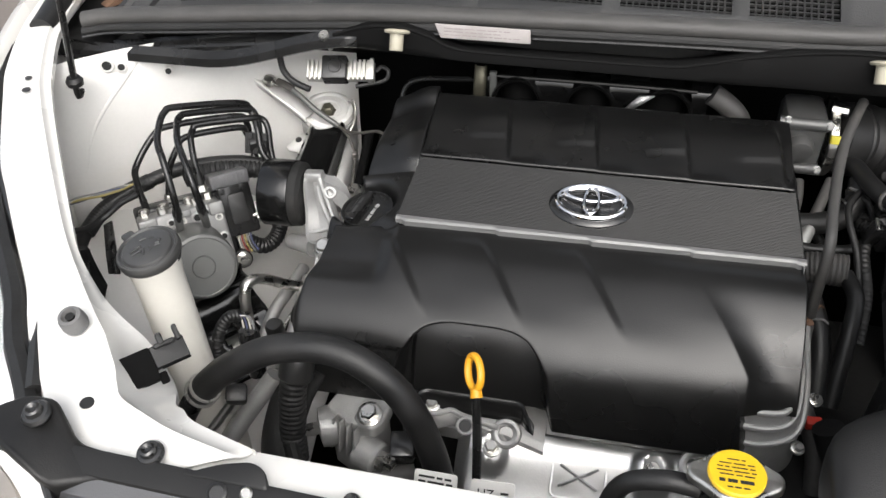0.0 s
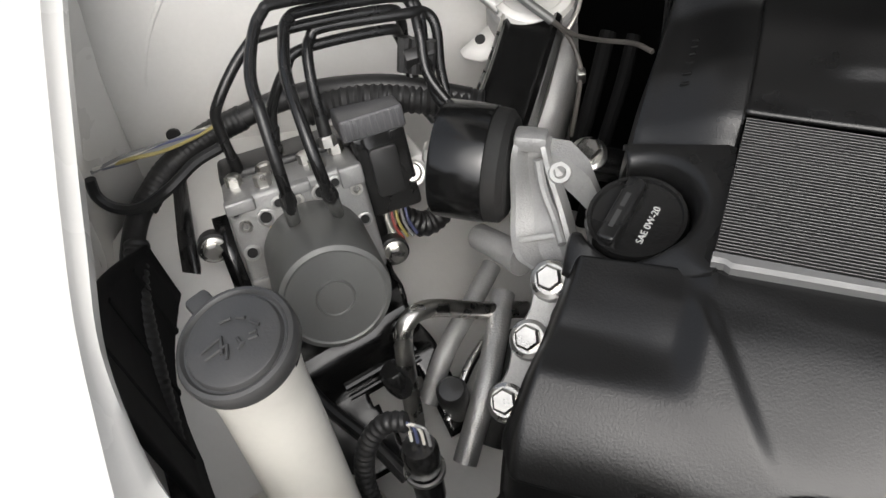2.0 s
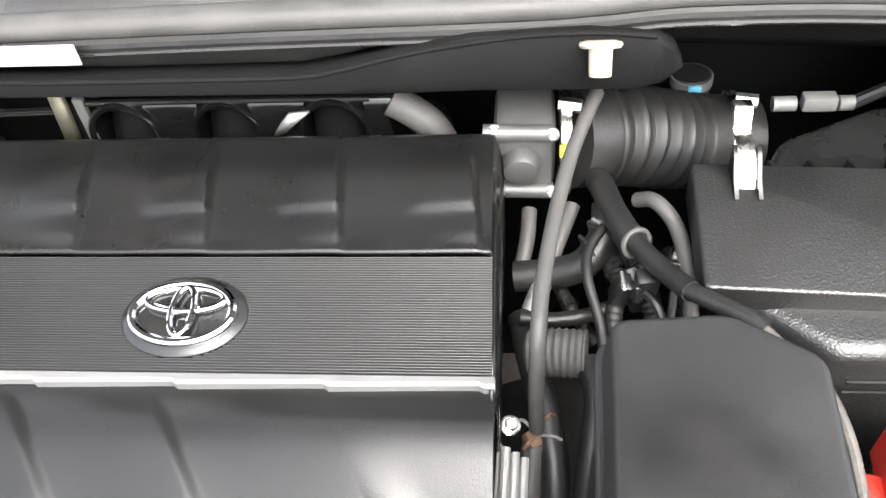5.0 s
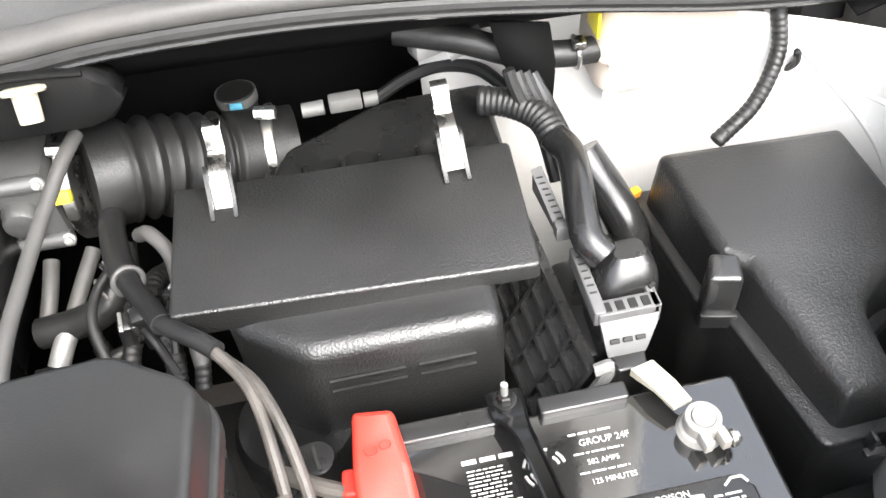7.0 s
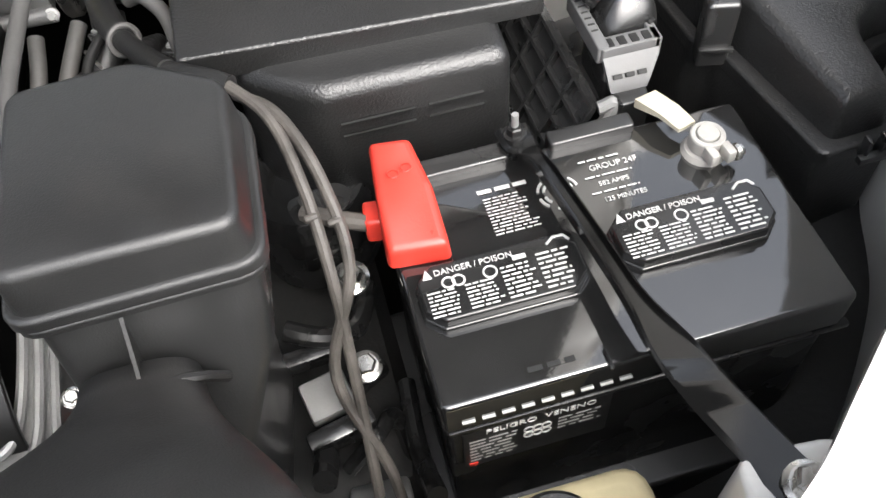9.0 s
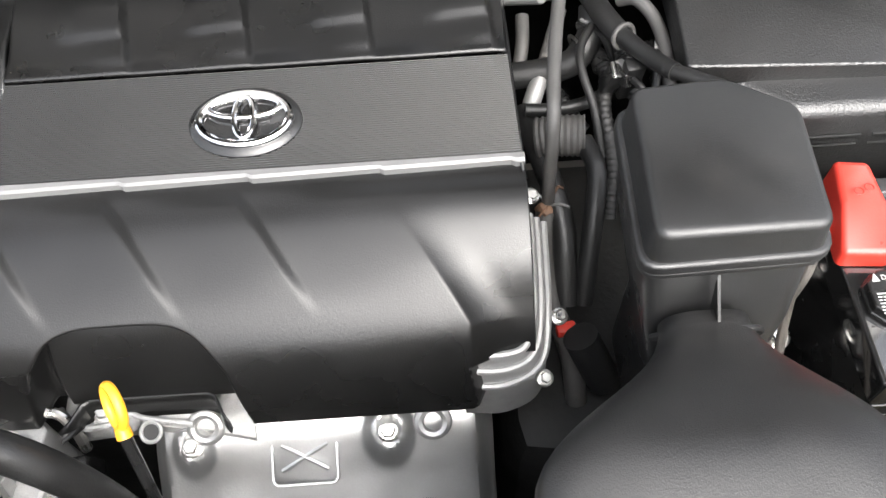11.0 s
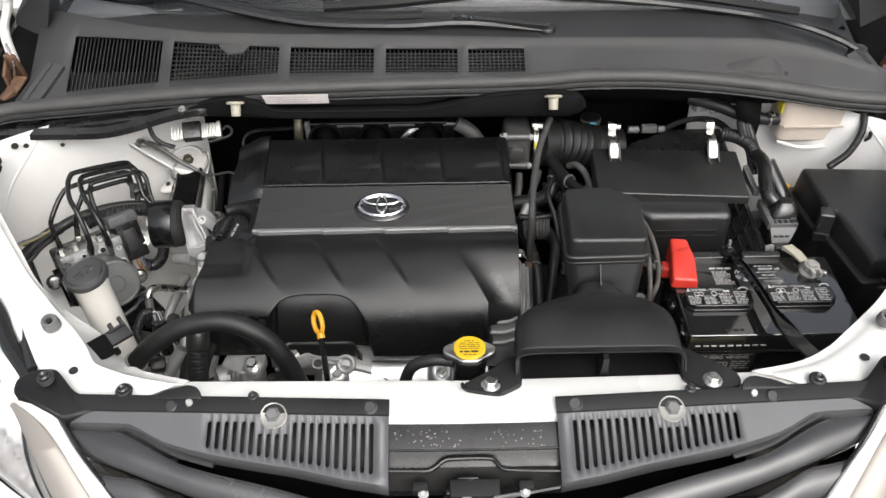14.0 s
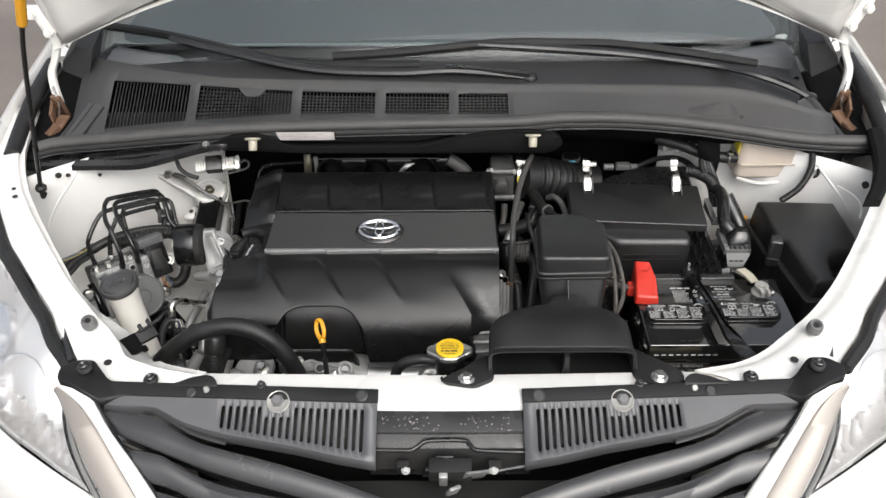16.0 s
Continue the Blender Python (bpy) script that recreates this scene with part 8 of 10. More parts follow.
for x0, x1, s in ((0.325, 0.378, 1), (0.388, 0.428, 2)):
    fm = Matrix.Translation((0, 0.4498, 0.80)) @ Matrix.Rotation(radians(90), 4, "X")
    bm = B()
    for z in (0.006, 0.018):
        box(bm, ((x0 + x1) / 2, 0.4495, 0.80 + z), (x1 - x0, 0.002, 0.0012))
    printed_lines(bm, fm @ Matrix.Translation((0, 0.012, 0.001)), x0, -0.004, x1, 0.004, 1 if s == 2 else 2, s, 0.5, 0.1)
    part("moulded_text_bar", bm, MATTE, lower)
bm = B()
slab(bm, [(0.285, 0.602), (0.49, 0.600), (0.492, 0.70), (0.40, 0.70), (0.315, 0.66)], 0.78, lambda x, y: 0.852 + 0.05 * (y - 0.60), 0.008, 0.008)
part("rear_housing", bm, STEELBLK, air)
for x in (0.30, 0.33, 0.36, 0.39, 0.42):
    bm = B()
    loft(bm, [[V(x - 0.0015, 0.602, 0.850), V(x + 0.0015, 0.602, 0.850), V(x + 0.0015, 0.602, 0.872), V(x - 0.0015, 0.602, 0.872)], [V(x - 0.0015, 0.63, 0.850), V(x + 0.0015, 0.63, 0.850), V(x + 0.0015, 0.63, 0.858), V(x - 0.0015, 0.63, 0.858)]])
    part("rib", bm, PLASTIC, air)
for x, y in ((0.270, 0.0), (0.4425, 0.0)):
    bm = B()
    path = spline([(0, 0.636, 0.914), (0, 0.626, 0.914), (0, 0.620, 0.900), (0, 0.612, 0.900), (0, 0.598, 0.897), (0, 0.586, 0.888), (0, 0.578, 0.877)], 5)
    loft(bm, [[V(x - 0.0065, p.y, p.z), V(x + 0.0065, p.y, p.z), V(x + 0.0065, p.y - 0.0015, p.z - 0.0025), V(x - 0.0065, p.y - 0.0015, p.z - 0.0025)] for p in path])
    spring = part("spring_clip", bm, ZINC, air, "bright metal spring clip")
    bm = B()
    for s in (-1, 1):
        loft(bm, [[V(x + s * 0.0085 - 0.0015, yy, TOPZ(x, yy)), V(x + s * 0.0085 + 0.0015, yy, TOPZ(x, yy)), V(x + s * 0.0085 + 0.0015, yy, TOPZ(x, yy) + h), V(x + s * 0.0085 - 0.0015, yy, TOPZ(x, yy) + h)] for yy, h in ((0.600, 0.022), (0.592, 0.020), (0.580, 0.008), (0.566, 0.002))])
    part("clip_fork", bm, GLOSS, air)
bm = B()
rod(bm, (0.33, 0.742, 0.826), (0.35, 0.742, 0.826), 0.007, seg=12)
box(bm, (0.37, 0.742, 0.828), (0.03, 0.014, 0.014), 0.002)
rod(bm, (0.387, 0.742, 0.826), (0.40, 0.742, 0.826), 0.007, seg=12)
part("sensor", bm, GREYPL, air)
bm = B()
sweep(bm, [(0.40, 0.742, 0.826), (0.43, 0.745, 0.84), (0.46, 0.74, 0.85), (0.49, 0.72, 0.855), (0.51, 0.69, 0.85)], 0.006, 10)
part("sensor_lead", bm, RUBBER, air)
bm = B()
box(bm, (0.445, 0.70, 0.905), (0.03, 0.02, 0.02), 0.004, rot=(0, 0, 20))
rod(bm, (0.46, 0.69, 0.90), (0.49, 0.69, 0.91), 0.009, seg=14)
part("valve", bm, ALU, air)

# bellows and throttle body
duct = thing("intake_bellows", (0.2, 0.67, 0.80), "black ribbed rubber intake bellows with a steel clamp", "intake duct")
bm = B()
sweep(bm, [(0.145, 0.685, 0.838), (0.19, 0.703, 0.825), (0.24, 0.725, 0.800), (0.285, 0.738, 0.785), (0.315, 0.742, 0.78)], 0.046, 26, 26, lambda s: 1 - (0.15 * (0.5 - 0.5 * math.cos(2 * math.pi * s / 0.0165)) if 0.03 < s < 0.13 else 0.03))
part("bellows", bm, RUBBER, duct)
bm = B()
lathe(bm, (0.268, 0.799, 0.785), (0, 0.05, 1), [(0.019, -0.06), (0.018, 0.018), (0.0195, 0.020), (0.0195, 0.032), (0.017, 0.034)], 28)
part("resonator_stub", bm, RUBBER, duct)
bm = B()
lathe(bm, (0.268, 0.8000, 0.8085), (0, 0.05, 1), [(0.0202, 0), (0.0202, 0.009), (0.0192, 0.009)], 28)
stubclamp = part("stub_clamp", bm, SILVERTRIM, duct)
bm = B()
box(bm, (0.268, 0.7790, 0.8135), (0.012, 0.003, 0.011), 0.0005)
part("blue_mark", bm, BLUETAPE, stubclamp)
for x, mark in ((0.142, True), (0.297, False)):
    bm = B()
    m = Matrix.Translation((x, 0.684 if mark else 0.7395, 0.839 if mark else 0.783)) @ Matrix.Rotation(radians(90), 4, "Y")
    ring = lambda r, h: [m @ V(r * math.cos(t), r * math.sin(t), h) for t in (2 * math.pi * i / 40 for i in range(40))]
    loft(bm, [ring(0.0475, -0.005), ring(0.0485, -0.004), ring(0.0485, 0.004), ring(0.0475, 0.005)])
    c = part("band_clamp", bm, ZINC, duct, "steel band clamp")
    if mark:
        bm = B()
        box(bm, (x, 0.6365, 0.865), (0.012, 0.010, 0.010), 0.001, rot=(-30, 0, 0))
        part("yellow_mark", bm, YELLOWTAPE, c)
    bm = B()
    rod(bm, (x - 0.006, 0.722 if not mark else 0.668, 0.848 if not mark else 0.888), (x + 0.012, 0.718 if not mark else 0.664, 0.848 if not mark else 0.888), 0.006, seg=6)
    part("clamp_screw", bm, ZINC, c)
tb = thing("throttle_body", (0.105, 0.675, 0.80), "cast aluminium throttle body with bolts", "throttle body")
bm = B()
box(bm, (0.108, 0.672, 0.85), (0.05, 0.065, 0.075), 0.010)
rod(bm, (0.075, 0.640, 0.882), (0.132, 0.638, 0.882), 0.007, seg=14)
rod(bm, (0.085, 0.640, 0.82), (0.132, 0.638, 0.82), 0.007, seg=14)
rod(bm, (0.105, 0.645, 0.85), (0.105, 0.628, 0.848), 0.017, 0.015, 20, 0.003)
part("casting", bm, THROTTLE, tb)
for p in ((0.084, 0.638, 0.885), (0.13, 0.634, 0.884), (0.13, 0.634, 0.822)):
    bolt(tb, p, (0, -1, 0.3), 0.0038, DULLALU)

# grey breather hose and the tangle below it
vent = thing("breather_hose", (0.12, 0.45, 0.75), "grey rubber breather hose running down beside the cover", "hose")
bm = B()
sweep(bm, [(0.165, 0.66, 0.905), (0.155, 0.635, 0.90), (0.142, 0.60, 0.888), (0.13, 0.55, 0.878), (0.120, 0.49, 0.868), (0.117, 0.455, 0.85), (0.116, 0.443, 0.80), (0.117, 0.44, 0.765)], 0.0058, 14)
part("hose", bm, GREYRUB, vent)
bm = B()
box(bm, (0.117, 0.437, 0.757), (0.02, 0.014, 0.014), 0.003, rot=(20, 10, 30))
part("joint", bm, BROWNRUST, vent)
for k, (dx, dy, dz) in enumerate(((-0.016, 0.006, 0.004), (0.014, 0.010, 0.006), (0.018, -0.004, 0.0), (-0.010, -0.012, 0.003))):
    bm = B()
    sweep(bm, [(0.117, 0.437, 0.762), (0.117 + dx * 0.6, 0.437 + dy, 0.768 + dz), (0.117 + dx, 0.437 + dy * 1.2, 0.764 + dz)], 0.0013, 6, 4)
    part("frayed_wire", bm, (GREYPL, BROWNRUST)[k % 2], vent)
bm = B()
sweep(bm, [(0.116, 0.435, 0.755), (0.112, 0.41, 0.73), (0.118, 0.37, 0.70), (0.13, 0.33, 0.68), (0.135, 0.30, 0.64)], 0.010, 12)
part("lower_hose", bm, GREYRUB, vent)
TANGLE = [
    ("coolant_hose", RUBBER, 0.013, [(0.10, 0.572, 0.785), (0.13, 0.571, 0.79), (0.155, 0.572, 0.80), (0.172, 0.59, 0.815), (0.175, 0.61, 0.83)], "black coolant hose beside the engine cover"),
    ("coolant_hose", RUBBER, 0.006, [(0.105, 0.525, 0.79), (0.13, 0.523, 0.79), (0.155, 0.527, 0.79), (0.175, 0.535, 0.79)], "thin black coolant hose beside the engine cover"),
    ("coolant_hose", RUBBER, 0.011, [(0.105, 0.54, 0.77), (0.112, 0.50, 0.772), (0.122, 0.46, 0.765), (0.13, 0.42, 0.745), (0.13, 0.37, 0.70)], "black rubber hose beside the engine cover"),
    ("coolant_hose", RUBBER, 0.009, [(0.152, 0.485, 0.79), (0.160, 0.455, 0.785), (0.155, 0.42, 0.76), (0.145, 0.37, 0.70)], "black rubber hose beside the engine cover"),
    ("coolant_pipe", GREYRUB, 0.0065, [(0.112, 0.625, 0.81), (0.110, 0.60, 0.80), (0.104, 0.575, 0.785)], "short grey coolant pipe below the throttle body"),
    ("coolant_pipe", GREYRUB, 0.0065, [(0.148, 0.625, 0.815), (0.138, 0.60, 0.805), (0.125, 0.568, 0.79)], "short grey coolant pipe below the throttle body"),
    ("coolant_hose", DULLALU, 0.0085, [(0.126, 0.572, 0.79), (0.120, 0.557, 0.785), (0.113, 0.543, 0.775)], "dull metal pipe end below the throttle body"),
    ("cable", RUBBER, 0.004, [(0.170, 0.585, 0.83), (0.158, 0.565, 0.825), (0.156, 0.54, 0.82), (0.165, 0.51, 0.80), (0.17, 0.48, 0.77)], "thin black cable by the intake"),
    ("cable", GREYRUB, 0.006, [(0.196, 0.60, 0.845), (0.208, 0.588, 0.855), (0.222, 0.568, 0.848), (0.228, 0.535, 0.835), (0.232, 0.50, 0.80)], "thin grey cable by the intake"),
    ("coolant_hose", RUBBER, 0.0105, [(0.168, 0.640, 0.83), (0.171, 0.622, 0.838), (0.177, 0.592, 0.842), (0.184, 0.568, 0.845), (0.191, 0.552, 0.846)], "grey moulded hose under the bellows"),
    ("cable", RUBBER, 0.008, [(0.188, 0.556, 0.847), (0.200, 0.534, 0.849), (0.211, 0.515, 0.853), (0.222, 0.493, 0.861)], "black cable leading from the intake"),
    ("cable_sleeve", RUBBER, 0.0065, [(0.216, 0.500, 0.858), (0.232, 0.482, 0.866), (0.250, 0.464, 0.872), (0.262, 0.452, 0.873)], "black cable sleeve by the air cleaner"),
]
for nm, mt, r, pts, lb in TANGLE:
    bm = B()
    sweep(bm, pts, r, 12)
    solid(nm, bm, mt, pts[-1], lb, "hose" if "hose" in nm else "cable", group="hoses beside the engine")
# dark looms tangled below the bellows, with a torn taped end
LOOMS = [
    (0.0085, [(0.205, 0.60, 0.80), (0.198, 0.575, 0.815), (0.200, 0.545, 0.812), (0.208, 0.52, 0.79), (0.205, 0.49, 0.765)]),
    (0.0075, [(0.16, 0.605, 0.79), (0.178, 0.58, 0.80), (0.182, 0.55, 0.80), (0.176, 0.52, 0.79), (0.180, 0.48, 0.765), (0.175, 0.44, 0.73)]),
    (0.0065, [(0.225, 0.585, 0.80), (0.222, 0.55, 0.815), (0.230, 0.525, 0.80), (0.225, 0.50, 0.77)]),
    (0.0060, [(0.128, 0.60, 0.775), (0.138, 0.57, 0.77), (0.15, 0.545, 0.765), (0.165, 0.53, 0.75)]),
]
for r, pts in LOOMS:
    t = thing("wiring_loom", pts[-1], "black corrugated wiring loom tangled beside the engine", "wiring loom", "wiring looms")
    bm = B()
    corrugated(bm, pts, r, 0.0055)
    part("conduit", bm, RUBBER, t)
    bm = B()
    rod(bm, V(pts[1]) * 0.6 + V(pts[2]) * 0.4, V(pts[1]) * 0.35 + V(pts[2]) * 0.65, r * 1.22, seg=14)
    part("tape_wrap", bm, GLOSS, t)
for c, d, rz in (((0.192, 0.533, 0.822), (0.016, 0.026, 0.014), 25), ((0.222, 0.546, 0.832), (0.014, 0.022, 0.012), -15), ((0.168, 0.592, 0.822), (0.012, 0.018, 0.012), 40)):
    t = thing("plug", c, "small black wiring plug with a pale lock tab", "connector", "wiring plugs")
    m = Matrix.Translation(c) @ Matrix.Rotation(radians(rz), 4, "Z") @ Matrix.Rotation(radians(-14), 4, "X")
    bm = B()
    slab(bm, rect(-d[0] / 2, -d[1] / 2, d[0] / 2, d[1] / 2), -d[2] / 2, d[2] / 2, 0.002, 0.0015, m=m)
    part("shell", bm, GLOSS, t)
    bm = B()
    slab(bm, rect(-d[0] / 4, -d[1] / 4, d[0] / 4, d[1] / 3), d[2] / 2, d[2] / 2 + 0.002, 0.001, 0.0005, m=m)
    part("lock_tab", bm, GREYPL, t, "pale grey lock tab")
    bm = B()
    sweep(bm, [m @ V(0, -d[1] / 2, 0), m @ V(0.002, -d[1], -0.006), m @ V(0.004, -d[1] * 1.5, -0.03)], 0.0035, 8)
    part("lead", bm, RUBBER, t)
ch = thing("corrugated_hose", (0.14, 0.45, 0.78), "short grey corrugated hose beside the engine", "hose")
bm = B()
corrugated(bm, [(0.112, 0.495, 0.785), (0.132, 0.492, 0.79), (0.154, 0.489, 0.792)], 0.019, 0.005, 0.08, 18)
part("hose", bm, GREYRUB, ch)
hcl = thing("hose_clamp", (0.178, 0.565, 0.835), "bright spring hose clamp", "clamp")
bm = B()
m = Matrix.Translation((0.191, 0.552, 0.847)) @ frame_of((0.4, -0.8, 0.3)).to_4x4()
ellipse_ring(bm, m, 0.0108, 0.0108, 0.0022, 28, 8)
part("ring", bm, GREYRUB, hcl)
bm = B()
ellipse_ring(bm, Matrix.Translation((0.160, 0.581, 0.806)) @ frame_of((0.8, 0.4, 0.3)).to_4x4(), 0.0145, 0.0145, 0.0015, 24, 6)
part("ring", bm, ZINC, hcl)
bt = thing("wiring_plug", (0.19, 0.53, 0.79), "black wiring plug with a dark boot below the bellows", "plug")
bm = B()
box(bm, (0.198, 0.532, 0.815), (0.018, 0.014, 0.05), 0.003, rot=(12, 0, 8))
part("boot", bm, RUBBER, bt)
bm = B()
box(bm, (0.183, 0.533, 0.815), (0.016, 0.014, 0.03), 0.002, rot=(15, 10, 8))
part("body", bm, GLOSS, bt)
bm = B()
box(bm, (0.181, 0.528, 0.831), (0.003, 0.016, 0.003), 0.0005, rot=(15, 10, 8))
part("lock_wire", bm, ZINC, bt)
rcn = thing("red_plug", (0.118, 0.335, 0.70), "small red plug on the gearbox wiring", "plug")
bm = B()
box(bm, (0.126, 0.345, 0.70), (0.018, 0.012, 0.012), 0.003, rot=(0, 0, 5))
part("body", bm, RED, rcn)
bm = B()
rod(bm, (0.135, 0.33, 0.715), (0.16, 0.31, 0.66), 0.016, seg=14)
part("boot", bm, RUBBER, rcn)
gear = thing("gearbox", (0.22, 0.4, 0.3), "dark greasy gearbox casing deep in the bay", "gearbox")
bm = B()
box(bm, (0.20, 0.42, 0.47), (0.26, 0.34, 0.34), 0.04)
part("casing", bm, DARK, gear)
bm = B()
lathe(bm, (0.29, 0.47, 0.72), (0, 0, 1), [(0.05, -0.05), (0.05, 0.02), (0.045, 0.03), (0.03, 0.03), (0.028, 0.022), (0.001, 0.022)], 30)
part("round_cover", bm, STEELBLK, gear)
relay = thing("bracket_plate", (0.29, 0.40, 0.79), "black metal bracket plate with dark slots", "bracket")
pm = Matrix.Translation((0.296, 0.405, 0.795)) @ Matrix.Rotation(radians(12), 4, "Z") @ Matrix.Rotation(radians(8), 4, "X")
bm = B()
slab(bm, rpoly([(-0.02, -0.012), (0.018, -0.012), (0.026, 0.0), (0.018, 0.012), (-0.02, 0.012)], 0.008, 4), -0.002, 0.0, 0, 0.0005, m=pm)
part("plate", bm, STEELBLK, relay)
for k in range(3):
    bm = B()
    slab(bm, rect(-0.012 + 0.011 * k, -0.010, -0.009 + 0.011 * k, 0.008), 0.0, 0.003, 0.0005, 0.0004, m=pm)
    part("slot", bm, DARK, relay)
bm = B()
loft(bm, [[pm @ V(-0.02, -0.012, 0), pm @ V(0.010, -0.012, 0)], [pm @ V(-0.02, -0.014, -0.03), pm @ V(0.0, -0.014, -0.03)], [pm @ V(-0.02, -0.010, -0.07), pm @ V(-0.01, -0.010, -0.07)]], False, False)
part("fold", bm, STEELBLK, relay, thick=0.002)
bolt(gear, (0.305, 0.40, 0.705), (0, -0.2, 1), 0.010)
bolt(gear, (0.300, 0.315, 0.72), (0, -0.2, 1), 0.008)
bm = B()
box(bm, (0.268, 0.315, 0.690), (0.034, 0.030, 0.022), 0.003, rot=(15, 0, 12))
part("sensor_block", bm, GREYPL, gear, "grey sensor block")
bm = B()
box(bm, (0.272, 0.290, 0.680), (0.05, 0.014, 0.03), 0.003, rot=(10, 0, 12))
part("sensor_cradle", bm, GLOSS, gear)
bm = B()
box(bm, (0.262, 0.345, 0.70), (0.04, 0.012, 0.02), 0.002, rot=(10, 0, 5))
part("sensor_clip", bm, GLOSS, gear)
for pts, r in (([(0.25, 0.36, 0.72), (0.275, 0.35, 0.715), (0.30, 0.36, 0.70), (0.315, 0.40, 0.69)], 0.008), ([(0.27, 0.27, 0.66), (0.295, 0.28, 0.68), (0.312, 0.30, 0.66), (0.318, 0.27, 0.60)], 0.006), ([(0.325, 0.22, 0.70), (0.322, 0.27, 0.66), (0.326, 0.33, 0.65)], 0.007), ([(0.255, 0.25, 0.70), (0.262, 0.30, 0.66), (0.285, 0.33, 0.66), (0.31, 0.35, 0.65)], 0.009)):
    bm = B()
    sweep(bm, pts, r, 10)
    part("lead", bm, STEELBLK, gear)
bm = B()
rod(bm, (0.265, 0.24, 0.62), (0.31, 0.24, 0.62), 0.03, 0.028, 20, 0.004)
part("gear_motor", bm, ALU, gear)

# intake chamber and snorkel
res = thing("intake_chamber", (0.21, 0.35, 0.75), "black plastic intake chamber with a lipped lid", "intake chamber")
CH = [(0.147, 0.279), (0.266, 0.282), (0.271, 0.385), (0.222, 0.415), (0.152, 0.408)]
bm = B()
slab(bm, CH, 0.913, lambda x, y: 0.945 - 0.03 * (x - 0.15), 0.014, 0.0055, 0.003)
part("lid", bm, MATTE, res)
bm = B()
slab(bm, [(a + (0.004 if a > 0.2 else -0.004), b + (0.003 if b > 0.4 else -0.003)) for a, b in CH], 0.908, 0.9165, 0.016, 0.003)
part("lip", bm, MATTE, res)
bm = B()
slab(bm, [(a + (0.003 if a > 0.2 else -0.003), b + (0.002 if b > 0.4 else -0.002)) for a, b in CH], 0.901, 0.906, 0.016, 0.002)
part("lower_lip", bm, MATTE, res)
bm = B()
ring0 = rpoly([(0.165, 0.235), (0.232, 0.235), (0.250, 0.35), (0.165, 0.35)], 0.02, 4)
ring1 = rpoly([(0.155, 0.262), (0.258, 0.266), (0.268, 0.385), (0.156, 0.40)], 0.016, 4)
ring2 = rpoly([(0.150, 0.283), (0.264, 0.286), (0.270, 0.386), (0.154, 0.408)], 0.014, 4)
loft(bm, [[V(x, y, 0.70) for x, y in ring0], [V(x, y, 0.80) for x, y in ring0], [V(x, y, 0.850) for x, y in ring1], [V(x, y, 0.903) for x, y in ring2]])
part("bowl", bm, PLASTIC, res)

sn = thing("intake_snorkel", (0.17, 0.12, 0.85), "black plastic intake snorkel with a wide bolted mouth", "snorkel")


def snork(u, v, inner=0.0):
    """v from the mouth to the neck; u round the section."""
    t = smooth(0.28, 1.0, v)
    w = 0.107 * (1 - t) + 0.030 * t - inner
    cx = 0.166 * (1 - t) + 0.191 * t
    cy = 0.080 + 0.182 * v
    h = 0.0195 + 0.016 * math.sin(math.pi * min(1, v * 1.1)) - inner
    cz_ = 0.902 + 0.002 * v - 0.040 * smooth(0.35, 1.0, v)
    a = 2 * math.pi * u
    c, s = math.cos(a), math.sin(a)
    e = 0.22 + 0.5 * v
    x = cx + w * math.copysign(abs(c) ** e, c)
    z = cz_ + h * math.copysign(abs(s) ** (e + 0.1), s)
    return V(x, cy + 0.013 * (1 - v) ** 2 * max(-1.0, min(1.0, (z - cz_) / 0.0195)), z)


bm = B()
loft(bm, [[snork(i / 72, v) for i in range(72)] for v in [k / 18 for k in range(19)]], False)
part("horn", bm, HORN, sn, thick=0.003, sharp=40)
# added black sheet across the horn, in place of the shade inside it
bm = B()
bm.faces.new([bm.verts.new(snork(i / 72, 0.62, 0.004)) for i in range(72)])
part("mouth_shade_sheet", bm, UNLITBLK, sn, "black sheet standing in for the shade inside the mouth")
bm = B()
edge = [snork(i / 72, 0.0) + V(0, -0.001, 0) for i in range(72)]
rings = [[p + V(0, -0.002, 0), p * 1.0 + V((p.x - 0.167) * 0.02, -0.002, (p.z - 0.901) * 0.12), p + V((p.x - 0.167) * 0.02, 0.006, (p.z - 0.901) * 0.12), p + V(0, 0.006, 0)] for p in edge]
loft(bm, rings + [rings[0]], False)
part("mouth_rim", bm, HORN, sn)
bm = B()
loft(bm, [[V(0.172 - w, 0.082, z), V(0.172 + w, 0.082, z), V(0.172 + w * 0.6, 0.115, z), V(0.172 - w * 0.6, 0.115, z)] for z, w in ((0.883, 0.008), (0.9, 0.004), (0.919, 0.0035))])
part("mouth_post", bm, HORN, sn)
bm = B()
loft(bm, [[V(0.1945, 0.228, 0.862), V(0.1945, 0.262, 0.86), V(0.1945, 0.275, 0.905)], [V(0.1965, 0.228, 0.862), V(0.1965, 0.262, 0.86), V(0.1965, 0.275, 0.905)]])
part("fin", bm, HORN, sn)
bm = B()
sweep(bm, [(0.158, 0.258, 0.855), (0.17, 0.25, 0.876), (0.195, 0.248, 0.882), (0.22, 0.25, 0.876), (0.232, 0.258, 0.855)], 0.003, 8)
part("neck_bead", bm, HORN, sn)
